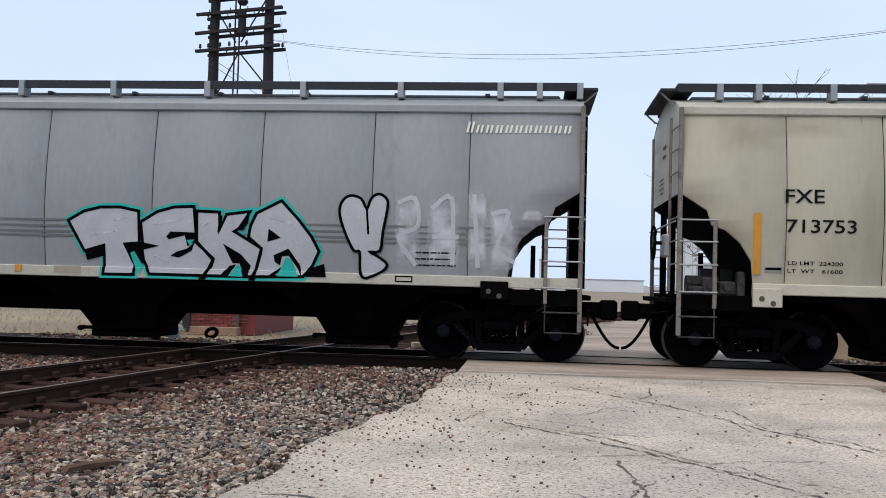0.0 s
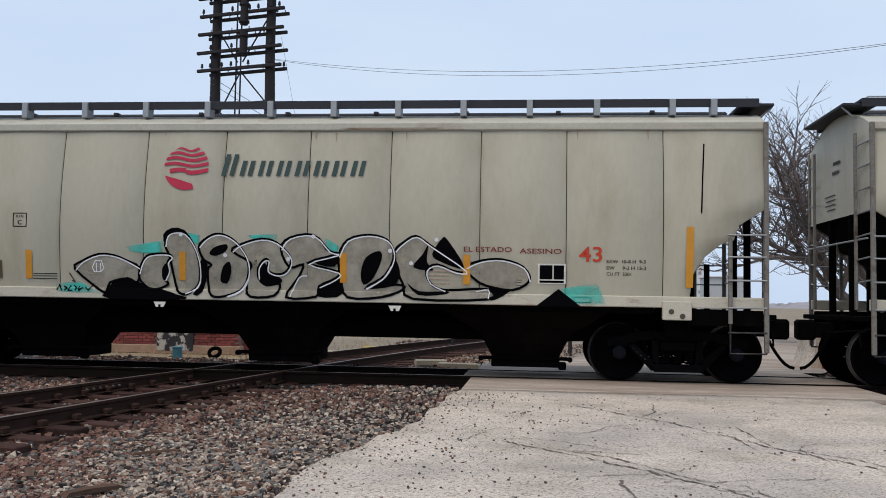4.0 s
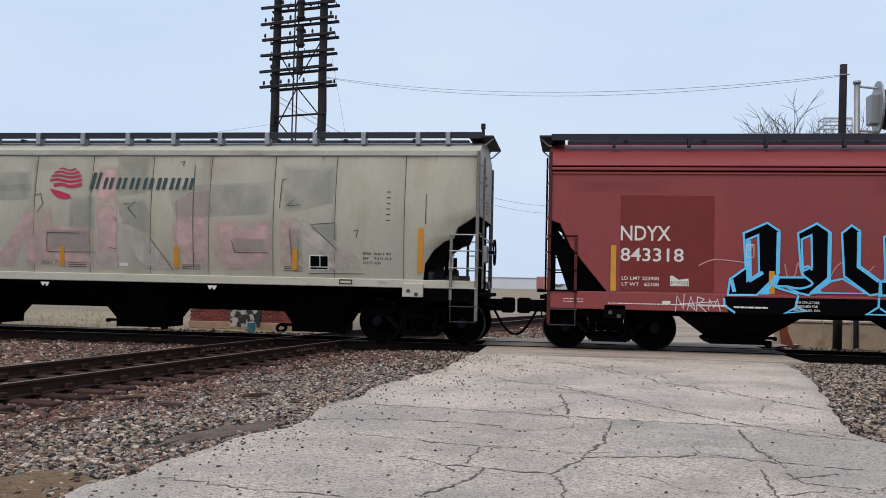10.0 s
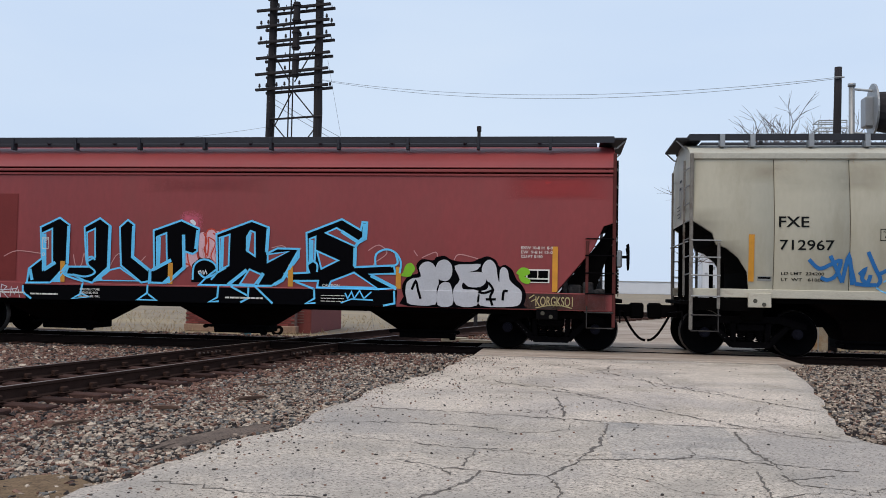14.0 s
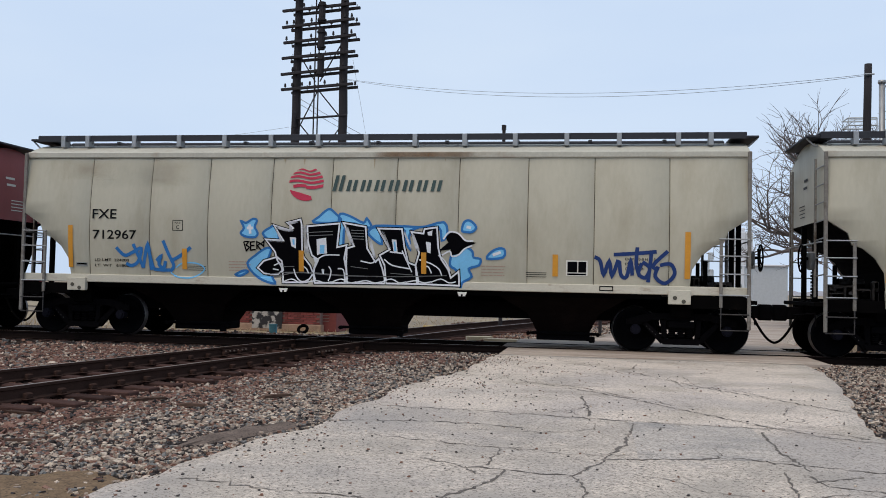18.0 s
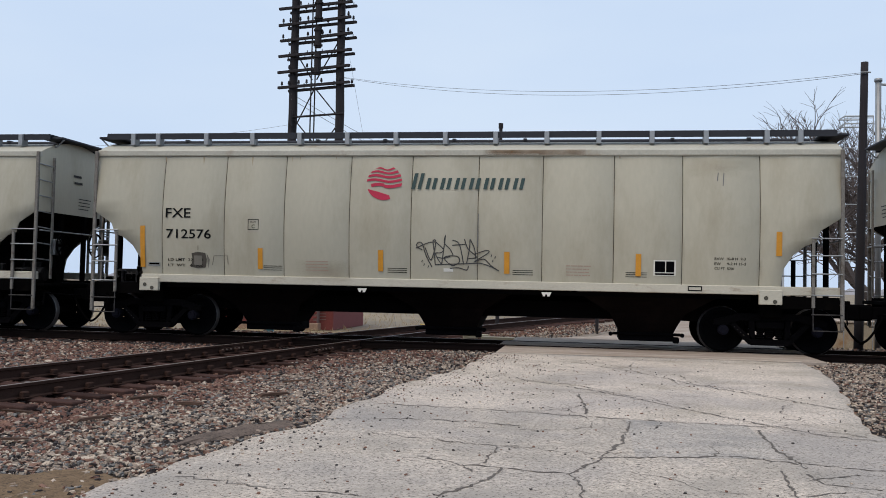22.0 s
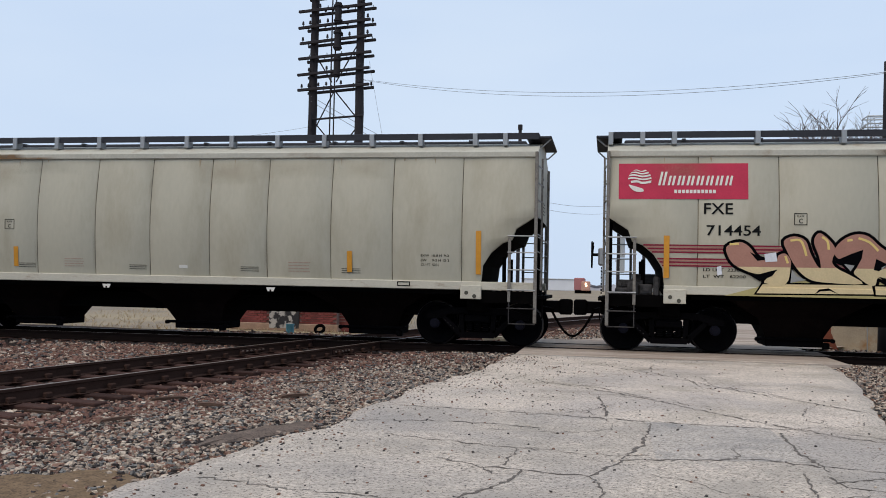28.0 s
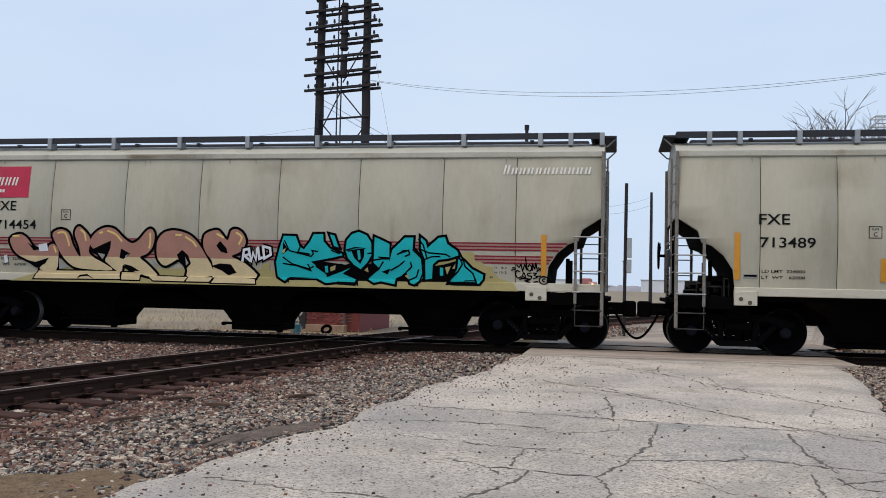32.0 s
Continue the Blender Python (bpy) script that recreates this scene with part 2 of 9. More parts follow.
M = dict(
    beige=mat("beige_paint", (0.462, 0.430, 0.336), 0.5, vary=0.06, scale=0.9, fine=14, stain=(0.25, 0.205, 0.13), stain_scale=0.9, stain_lo=0.50, stain_hi=0.95, stretch=(1, 1, 0.35)),
    gray=mat("gray_paint", (0.300, 0.305, 0.315), 0.5, vary=0.10, scale=0.9, fine=14, stain=(0.15, 0.13, 0.11), stain_scale=1.3, stain_lo=0.6, stain_hi=0.95, stretch=(1, 1, 0.35)),
    red=mat("oxide_red_paint", (0.255, 0.039, 0.039), 0.5, vary=0.12, scale=0.8, fine=12, stain=(0.215, 0.047, 0.042), stain_scale=0.7, stain_lo=0.52, stain_hi=0.8, stretch=(1, 1, 0.4)),
    sill=mat("sill_paint", (0.515, 0.48, 0.39), 0.55, vary=0.12, scale=2, fine=20, stain=(0.22, 0.13, 0.07), stain_scale=2.2, stain_lo=0.58, stain_hi=0.85, stretch=(1, 1, 3)),
    roof=mat("roof_paint", (0.46, 0.44, 0.37), 0.55, vary=0.14, scale=1.5, fine=20, stain=(0.25, 0.15, 0.08), stain_scale=1.4, stain_lo=0.55, stain_hi=0.85),
    # dark tone that stands in for shade inside seams and openings
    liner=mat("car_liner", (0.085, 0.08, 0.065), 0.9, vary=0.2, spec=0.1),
    galv=mat("galvanised_steel", (0.33, 0.34, 0.35), 0.5, 0.6, vary=0.15, scale=5, fine=60),
    walkway=mat("weathered_walkway", (0.034, 0.036, 0.044), 0.7, 0.0, spec=0.2, vary=0.2, scale=4, fine=50),
    # near-black: the shade below the car is put into this colour
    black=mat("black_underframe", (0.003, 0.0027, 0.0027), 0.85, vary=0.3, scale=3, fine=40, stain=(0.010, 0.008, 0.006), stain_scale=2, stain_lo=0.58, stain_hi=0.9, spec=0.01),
    # sooty brown, taken darker for the shade the bays hang in
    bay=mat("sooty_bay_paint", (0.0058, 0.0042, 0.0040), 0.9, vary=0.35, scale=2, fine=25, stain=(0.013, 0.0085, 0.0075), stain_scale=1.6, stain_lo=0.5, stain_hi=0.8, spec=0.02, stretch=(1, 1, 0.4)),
    # truck, wheel and bearing cap colours include the shade beneath the car
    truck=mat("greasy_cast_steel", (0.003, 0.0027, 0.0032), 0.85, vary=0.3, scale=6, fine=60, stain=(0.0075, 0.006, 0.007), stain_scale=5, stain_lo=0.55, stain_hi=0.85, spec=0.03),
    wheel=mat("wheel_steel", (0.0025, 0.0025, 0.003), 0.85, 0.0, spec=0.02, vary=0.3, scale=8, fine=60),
    rim=mat("polished_wheel_tread", (0.16, 0.155, 0.155), 0.4, 0.8, vary=0.2, scale=10),
    valve=mat("grimy_grey_casting", (0.050, 0.046, 0.045), 0.7, vary=0.4, scale=9, fine=40, stain=(0.012, 0.011, 0.011), stain_scale=6, stain_lo=0.45, stain_hi=0.65, spec=0.3),
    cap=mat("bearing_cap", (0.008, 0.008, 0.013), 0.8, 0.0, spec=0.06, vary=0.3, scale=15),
    orange=mat("reflector_tape", (0.62, 0.27, 0.02), 0.5, vary=0.15, scale=6, fine=80),
    dark_text=mat("dark_lettering", (0.007, 0.008, 0.008), 0.7, spec=0.1, vary=0.2, scale=10),
    white_text=mat("white_lettering", (0.70, 0.68, 0.62), 0.6, vary=0.12, scale=10),
    rail=mat("rusty_rail", (0.042, 0.024, 0.019), 0.9, 0.0, spec=0.06, vary=0.3, scale=4, fine=60, bump=0.003),
    # darker copy of the rusty rail: the train's shadow in its colour
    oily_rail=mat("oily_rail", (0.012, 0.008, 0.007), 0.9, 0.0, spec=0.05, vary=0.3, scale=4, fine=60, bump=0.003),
    bolt=mat("worn_bolt", (0.13, 0.10, 0.085), 0.7, 0.2, vary=0.3, scale=20),
    railtop=mat("worn_rail_head", (0.20, 0.165, 0.145), 0.5, 0.5, vary=0.25, scale=3, fine=40, stretch=(0.2, 0.2, 1)),
    tie=mat("weathered_timber", (0.055, 0.030, 0.025), 0.95, spec=0.1, vary=0.4, scale=5, fine=50, bump=0.01, rand=0.35, stretch=(1, 5, 5)),
    concrete=mat("road_concrete", (0.60, 0.515, 0.435), 0.95, vary=0.55, scale=30, fine=95, bump=0.012, stain=(0.32, 0.28, 0.225), stain_scale=0.75, stain_lo=0.46, stain_hi=0.74, spec=0.2, specks=(0.12, 0.10, 0.085), patches=(0.36, 0.325, 0.305)),
    worn_slab=mat("worn_slab_concrete", (0.515, 0.445, 0.375), 0.95, vary=0.60, scale=26, fine=85, bump=0.012, stain=(0.36, 0.32, 0.275), stain_scale=0.9, stain_lo=0.44, stain_hi=0.66, spec=0.2, specks=(0.10, 0.085, 0.075), patches=(0.33, 0.305, 0.29)),
    grey_slab=mat("grey_slab_concrete", (0.455, 0.405, 0.355), 0.95, vary=0.55, scale=26, fine=85, bump=0.012, stain=(0.30, 0.28, 0.26), stain_scale=1.3, stain_lo=0.44, stain_hi=0.66, spec=0.2, specks=(0.10, 0.085, 0.075)),
    crack=mat("dirt_filled_crack", (0.12, 0.10, 0.085), 0.95, vary=0.3, scale=20),
    soil=mat("dry_grass_soil", (0.21, 0.165, 0.115), 0.95, vary=0.35, scale=0.25, fine=6, stain=(0.30, 0.235, 0.14), stain_scale=0.12, stain_lo=0.45, stain_hi=0.65),
    # bed colour kept dark to paint the shadow between loose stones
    gravel=mat("gravel_bed", (0.026, 0.020, 0.018), 0.95, spec=0.1, vary=0.5, scale=12, fine=45, bump=0.03, stain=(0.060, 0.033, 0.025), stain_scale=0.35, stain_lo=0.5, stain_hi=0.68),
    verge=mat("pale_gravel_verge", (0.30, 0.25, 0.205), 0.95, vary=0.45, scale=6, fine=40, bump=0.02, stain=(0.20, 0.165, 0.13), stain_scale=0.8, stain_lo=0.45, stain_hi=0.7, spec=0.1),
    dusty=mat("dusty_road", (0.40, 0.335, 0.28), 0.95, vary=0.35, scale=2, fine=25, stain=(0.26, 0.20, 0.16), stain_scale=0.45, stain_lo=0.42, stain_hi=0.62, stretch=(0.5, 1.5, 1), spec=0.1),
    pole=mat("creosoted_pole", (0.018, 0.015, 0.018), 0.9, vary=0.35, scale=6, fine=60, stretch=(4, 4, 0.6), bump=0.006),
    wire=mat("wire", (0.16, 0.17, 0.19), 0.6),
    brick=mat("painted_brick", (0.205, 0.050, 0.046), 0.85, vary=0.25, scale=12, fine=80, rand=0.3, bump=0.004),
    mortar=mat("mortar", (0.21, 0.14, 0.125), 0.95, vary=0.25, scale=15),
    shingle=mat("shed_roof", (0.34, 0.30, 0.25), 0.9, vary=0.25, scale=4, fine=40),
    maroon_steel=mat("maroon_steel", (0.085, 0.020, 0.018), 0.7, vary=0.3, scale=5, fine=30, spec=0.2),
    grimy=mat("grimy_ladder", (0.20, 0.185, 0.165), 0.7, vary=0.35, scale=4, fine=30, stain=(0.07, 0.05, 0.035), stain_scale=4, stain_lo=0.48, stain_hi=0.7, spec=0.3),
    bark=mat("bark", (0.11, 0.09, 0.085), 0.95, vary=0.35, scale=10),
    white=mat("white_cladding", (0.62, 0.64, 0.68), 0.7, vary=0.08, scale=0.2),
    pale=mat("pale_steel", (0.45, 0.47, 0.48), 0.5, 0.3, vary=0.12, scale=5),
    puddle=mat("wet_mud", (0.15, 0.115, 0.095), 0.95, vary=0.45, scale=5, fine=60, spec=0.08, bump=0.01, specks=(0.05, 0.04, 0.035)),
)
def wash(name, color, strength=0.8, scale=2.0, edge=6.0):
    """Thin worn paint that lets the coat below show through and fades out at its rim."""
    m = mat(name, color, 0.55, vary=0.12, scale=3, fine=30, spec=0.2)
    n, l = m.node_tree.nodes, m.node_tree.links
    tc = n.new("ShaderNodeTexCoord")
    sep = n.new("ShaderNodeSeparateXYZ")
    l.new(tc.outputs["Generated"], sep.inputs["Vector"])
    rim = []
    for axis in ("X", "Z"):
        a = n.new("ShaderNodeMath")
        a.operation = "SUBTRACT"
        a.inputs[1].default_value = 0.5
        l.new(sep.outputs[axis], a.inputs[0])
        b = n.new("ShaderNodeMath")
        b.operation = "ABSOLUTE"
        l.new(a.outputs["Value"], b.inputs[0])
        c = n.new("ShaderNodeMath")
        c.operation = "SUBTRACT"
        c.inputs[0].default_value = 0.5
        l.new(b.outputs["Value"], c.inputs[1])
        rim.append(c)
    low = n.new("ShaderNodeMath")
    low.operation = "MINIMUM"
    l.new(rim[0].outputs["Value"], low.inputs[0])
    l.new(rim[1].outputs["Value"], low.inputs[1])
    fade = n.new("ShaderNodeMapRange")
    fade.inputs["From Max"].default_value = 1.0 / edge
    l.new(low.outputs["Value"], fade.inputs["Value"])
    noi = n.new("ShaderNodeTexNoise")
    noi.inputs["Scale"].default_value, noi.inputs["Detail"].default_value = scale, 6.0
    l.new(tc.outputs["Object"], noi.inputs["Vector"])
    cover = n.new("ShaderNodeMapRange")
    cover.inputs["From Min"].default_value, cover.inputs["From Max"].default_value = 0.30, 0.62
    cover.inputs["To Min"].default_value, cover.inputs["To Max"].default_value = strength * 0.25, strength
    l.new(noi.outputs["Fac"], cover.inputs["Value"])
    mul = n.new("ShaderNodeMath")
    mul.operation = "MULTIPLY"
    l.new(fade.outputs["Result"], mul.inputs[0])
    l.new(cover.outputs["Result"], mul.inputs[1])
    l.new(mul.outputs["Value"], n["Principled BSDF"].inputs["Alpha"])
    return m


def paint(name, color, rough=0.5, vary=0.12):
    return mat(name, color, rough, vary=vary, scale=3, fine=30, spec=0.2)


# ---- mesh helpers ----
def obj(name, bm, material, parent=None, label="", smooth=False):
    me = bpy.data.meshes.new(name)
    bm.to_mesh(me)
    bm.free()
    for mm in (material if isinstance(material, (list, tuple)) else [material]):
        me.materials.append(mm)
    if smooth:
        for p in me.polygons:
            p.use_smooth = True
    ob = new(name, me)
    ob.parent = parent
    if label:
        ob["label"] = label
    return ob


def part(name, bm, material, parent, label="", smooth=False):
    return obj(name, bm, material, parent, label, smooth)


def again(ob, m, parent=None):
    """Another part on the same mesh, at the pose m."""
    o = new(ob.name.split(".")[0], ob.data)
    o.parent = parent or ob.parent
    o.matrix_basis = m
    if "label" in ob:
        o["label"] = ob["label"]
    return o


def box(bm, lo, hi, bev=0.0, m=None):
    c = [(a + b) / 2 for a, b in zip(lo, hi)]
    s = [abs(b - a) for a, b in zip(lo, hi)]
    r = bmesh.ops.create_cube(bm, size=1.0)
    bmesh.ops.scale(bm, vec=s, verts=r["verts"])
    bmesh.ops.translate(bm, vec=c, verts=r["verts"])
    if bev:
        es = list({e for v in r["verts"] for e in v.link_edges})
        r2 = bmesh.ops.bevel(bm, geom=es, offset=bev, segments=1, affect="EDGES")
        vs = list({v for f in r2["faces"] for v in f.verts} | {v for v in r["verts"] if v.is_valid})
    else:
        vs = r["verts"]
    if m is not None:
        bmesh.ops.transform(bm, matrix=m, verts=vs)
    return vs


def rod(bm, a, b, r, seg=8, r2=None):
    a, b = Vector(a), Vector(b)
    d = b - a
    q = d.to_track_quat("Z", "Y").to_matrix().to_4x4()
    res = bmesh.ops.create_cone(bm, cap_ends=True, segments=seg, radius1=r, radius2=r if r2 is None else r2, depth=d.length)
    bmesh.ops.transform(bm, matrix=Matrix.Translation((a + b) / 2) @ q, verts=res["verts"])
    return res["verts"]


def tube(bm, pts, r, seg=6):
    """One continuous round bar through the points."""
    P = [Vector(q) for q in pts]
    rings = []
    u = None
    for i, q in enumerate(P):
        d = (P[min(len(P) - 1, i + 1)] - P[max(0, i - 1)])
        d = d.normalized() if d.length > 1e-9 else Vector((0, 0, 1))
        u = d.orthogonal().normalized() if u is None else (u - d * u.dot(d))
        u = u.normalized() if u.length > 1e-6 else d.orthogonal().normalized()
        w = d.cross(u)
        rings.append([bm.verts.new(q + (u * math.cos(6.2832 * k / seg) + w * math.sin(6.2832 * k / seg)) * r) for k in range(seg)])
    for r0, r1 in zip(rings, rings[1:]):
        for k in range(seg):
            bm.faces.new((r0[k], r0[(k + 1) % seg], r1[(k + 1) % seg], r1[k]))
    bm.faces.new(rings[0][::-1])
    bm.faces.new(rings[-1])


def prism(bm, pts, y0, y1):
    """A polygon of (x, z) points pushed from y0 to y1."""
    n = len(pts)
    a = [bm.verts.new((x, y0, z)) for x, z in pts]
    b = [bm.verts.new((x, y1, z)) for x, z in pts]
    bm.faces.new(a)
    bm.faces.new(b[::-1])
    for i in range(n):
        j = (i + 1) % n
        bm.faces.new((a[j], a[i], b[i], b[j]))


def shaft(bm, pts, radii, seg=12):
    """One continuous tapered post through the points."""
    rings = []
    for p, r in zip(pts, radii):
        rings.append([bm.verts.new((p[0] + r * math.cos(6.2832 * k / seg), p[1] + r * math.sin(6.2832 * k / seg), p[2])) for k in range(seg)])
    for r0, r1 in zip(rings, rings[1:]):
        for k in range(seg):
            bm.faces.new((r0[k], r0[(k + 1) % seg], r1[(k + 1) % seg], r1[k]))
    bm.faces.new(rings[0][::-1])
    bm.faces.new(rings[-1])


def fix(bm):
    bmesh.ops.recalc_face_normals(bm, faces=bm.faces)
    return bm


def thing(name, m, label, category, group="", kind=""):
    e = new(name)
    e.matrix_basis = m
    return tagged(e, label, category, group, kind)


# ---- ground, road, tracks ----
def ground_z(x, y):
    z = -0.20
    if abs(x - diag_x(y)) < 2.0 and abs(y) > 1.6:
        z -= 0.045
    if y < -2:
        z += 0.10 * max(0.0, min(1.0, (x + 5.5) / 2.6))
    return z


def lerp_edge(pts, y):
    pts = sorted(pts, key=lambda p: p[1])
    if y <= pts[0][1]:
        return pts[0][0]
    for (x0, y0), (x1, y1) in zip(pts, pts[1:]):
        if y <= y1:
            return x0 + (x1 - x0) * (y - y0) / (y1 - y0)
    return pts[-1][0]


ROAD_L = [(-1.75, -2.9), (-1.95, -6.5), (-2.38, -9.0), (-2.50, -12.4), (-2.80, -14.0), (-3.05, -16.0), (-3.6, -24.0), (-4.2, -46.0)]
ROAD_R = [(3.86, -2.7), (3.78, -4.3), (3.58, -5.94), (3.22, -8.09), (2.86, -9.79), (2.67, -10.87), (2.58, -11.6), (2.95, -12.3), (3.4, -17.0), (4.6, -24.0), (5.2, -46.0)]


def build_ground():
    bm = bmesh.new()
    ring = [(-2500, -900), (2500, -900), (2500, 3500), (-2500, 3500)]
    bm.faces.new([bm.verts.new((x, y, -0.32)) for x, y in ring])
    g = obj("ground", bm, M["soil"])
    tagged(g, "dry pale grass and bare soil of a flat field", "ground", kind="structure")
    # gravel bed round the tracks
    bm = bmesh.new()
    xs = np.linspace(-42, 34, 96)
    ys = np.linspace(-48, 5.5, 80)
    rng = random.Random(3)
    grid = [[bm.verts.new((x, y, ground_z(x, y) + rng.uniform(-0.02, 0.02) - (0.14 if y > 5 or y < -47 else 0))) for y in ys] for x in xs]
    for i in range(len(xs) - 1):
        for j in range(len(ys) - 1):
            bm.faces.new((grid[i][j], grid[i + 1][j], grid[i + 1][j + 1], grid[i][j + 1]))
    g = obj("gravel_bed", bm, M["gravel"], smooth=True)
    tagged(g, "brown and grey crushed stone bed under the tracks, darkened for gap shade", "ballast", kind="structure")


def build_road():
    bm = bmesh.new()
    ys = np.concatenate([np.linspace(-46, -24.4, 24), np.linspace(-24, -2.75, 60)])
    rng = random.Random(5)
    prev = None
    for y in ys:
        jl, jr = rng.uniform(-0.07, 0.07), rng.uniform(-0.05, 0.05)
        xl, xr = lerp_edge(ROAD_L, y) + jl, lerp_edge(ROAD_R, y) + jr
        row = []
        for k in range(13):
            x = xl + (xr - xl) * k / 12
            row.append(bm.verts.new((x, y, -0.03 + 0.012 * noise.noise((x * 0.5, y * 0.5, 0)))))
        low = [bm.verts.new((xl - 0.06, y, -0.22)), bm.verts.new((xr + 0.06, y, -0.22))]
        row = [low[0], *row, low[1]]
        if prev:
            for a, b, c, d in zip(prev, prev[1:], row[1:], row):
                bm.faces.new((a, b, c, d))
        prev = row
    bm.faces.new(prev)
    road = obj("road", fix(bm), M["concrete"], smooth=True)
    tagged(road, "worn cracked grey concrete road leading up to the crossing", "road", kind="structure")
    return road


def slabs(road):
    """Older, greyer slabs of the road, bounded by its joints."""
    joint = [(-2.6, -10.7), (-1.18, -10.82), (0.0, -11.03), (0.9, -11.22), (1.77, -11.23), (2.13, -11.64), (3.4, -12.1)]

    def far(x):
        for (x0, y0), (x1, y1) in zip(joint, joint[1:]):
            if x <= x1:
                return y0 + (y1 - y0) * (x - x0) / (x1 - x0)
        return joint[-1][1]

    def sheet(x0, x1, low, up, material, label):
        bm = bmesh.new()
        cols = []
        for i in range(25):
            u = i / 24
            col = []
            for j in range(31):
                y = low + (-16.0 - low) * j / 30 if up is None else 0.0
                x = x0(y) + (x1(y) - x0(y)) * u if up is None else x0 + (x1 - x0) * u
                top = far(x) - 0.01
                bottom = low if up is None else up(x)
                y = bottom + (top - bottom) * j / 30
                if up is None:
                    x = x0(y) + (x1(y) - x0(y)) * u
                    y = min(y, far(x) - 0.01)
                col.append(bm.verts.new((x, y, -0.03 + 0.012 * noise.noise((x * 0.5, y * 0.5, 0)) + (0.002 if up is None else 0.0032))))
            cols.append(col)
        for a, b in zip(cols, cols[1:]):
            for j in range(30):
                bm.faces.new((a[j], b[j], b[j + 1], a[j + 1]))
        part("slab", fix(bm), material, road, label, True)

    sheet(lambda y: lerp_edge(ROAD_L, y) + 0.10, lambda y: lerp_edge(ROAD_R, y) - 0.10, -24.0, None, M["worn_slab"], "older greyer concrete slab")
    sheet(0.38, 1.52, None, lambda x: -13.2 + 0.18 * (x - 0.1), M["grey_slab"], "smooth grey repaired slab")


def cracks(road):
    """Dirt-filled cracks that wander over the slab."""
    # long joints first, then their branches, then fine short cracks
    runs = [
        [(-2.25, -10.75), (-1.18, -10.82), (0.0, -11.03), (0.9, -11.22), (1.77, -11.23), (2.13, -11.64), (2.57, -11.83)],
        [(-1.0, -7.52), (-0.2, -8.45), (0.49, -9.34), (1.2, -10.37), (1.77, -11.21)],
        [(-0.18, -4.57), (0.75, -5.95), (1.45, -7.49), (2.04, -8.52), (2.6, -9.42), (2.88, -9.81)],
        [(-1.25, -13.55), (-0.88, -13.79), (-0.1, -13.93), (0.13, -13.25), (1.17, -12.94), (1.56, -13.12), (2.16, -13.23)],
        [(-0.89, -14.83), (-0.74, -14.5), (-0.6, -14.02), (-0.59, -13.83)],
        [(0.43, -11.27), (0.3, -12.5), (0.12, -13.21)],
        [(1.58, -11.47), (1.53, -12.41), (1.6, -13.31)],
        [(-0.09, -9.25), (0.0, -10.53), (-0.01, -10.87)],
    ]
    branches = [
        [(-0.51, -7.93), (-0.11, -8.24), (0.5, -9.23)], [(1.59, -7.54), (1.95, -7.94), (2.18, -8.66)], [(0.52, -5.4), (0.69, -5.07), (0.79, -4.15)],
        [(-2.53, -11.94), (-1.59, -11.74), (-0.54, -11.86)], [(-1.9, -12.63), (-1.33, -12.8), (-0.7, -12.99), (-0.53, -12.93)], [(-0.7, -12.99), (-0.73, -13.7)],
        [(1.4, -13.49), (1.32, -14.15), (1.34, -14.4)], [(1.55, -13.51), (1.6, -13.8), (1.93, -13.94)], [(1.53, -13.7), (1.93, -13.45)], [(1.38, -6.17), (1.42, -7.31)],
    ]
    branches += [[(-2.6, -14.7), (-1.63, -14.9), (-1.28, -14.92)], [(-0.86, -13.78), (-0.77, -14.04)], [(-0.1, -13.93), (-0.01, -14.44), (-0.03, -14.9)], [(0.58, -11.77), (0.71, -11.46)], [(1.98, -10.59), (2.14, -10.74)], [(1.77, -11.23), (2.0, -11.3), (2.5, -11.6)]]
    runs += branches
    rng = random.Random(8)
    for n in range(60):
        y = rng.uniform(-15.5, -4) if n < 36 else rng.uniform(-34, -15.5)
        x = rng.uniform(lerp_edge(ROAD_L, y) + 0.3, lerp_edge(ROAD_R, y) - 0.3)
        a = rng.choice((0, 0, math.pi, math.pi / 2)) + rng.gauss(0, 0.4)
        run = [(x, y)]
        for _ in range(rng.randint(2, 5)):
            a += rng.gauss(0, 0.5)
            x, y = x + 0.35 * math.cos(a), y + 0.28 * math.sin(a)
            if lerp_edge(ROAD_L, y) + 0.1 < x < lerp_edge(ROAD_R, y) - 0.1 and y < -3:
                run.append((x, y))
        if len(run) > 2:
            runs.append(run)
    for i_run, run in enumerate(runs):
        wide = 1.7 if i_run < 8 else 1.2 if i_run < 24 else 0.7
        bm = bmesh.new()
        pts = []
        for (x0, y0), (x1, y1) in zip(run, run[1:]):
            n = max(2, int(math.hypot(x1 - x0, y1 - y0) / 0.055))
            for k in range(n):
                t = k / n
                pts.append((x0 + (x1 - x0) * t + rng.gauss(0, 0.011), y0 + (y1 - y0) * t + rng.gauss(0, 0.024)))
        pts.append(run[-1])
        prev = None
        for i, (x, y) in enumerate(pts):
            a, b = pts[max(0, i - 1)], pts[min(len(pts) - 1, i + 1)]
            d = Vector((b[0] - a[0], b[1] - a[1], 0))
            d = d.normalized() if d.length else Vector((1, 0, 0))
            s = Vector((-d.y, d.x, 0)) * (wide * rng.choice((0.002, 0.004, 0.006, 0.010)))
            z = -0.03 + 0.012 * noise.noise((x * 0.5, y * 0.5, 0)) + 0.0055
            row = (bm.verts.new((x + s.x, y + s.y, z)), bm.verts.new((x - s.x, y - s.y, z)))
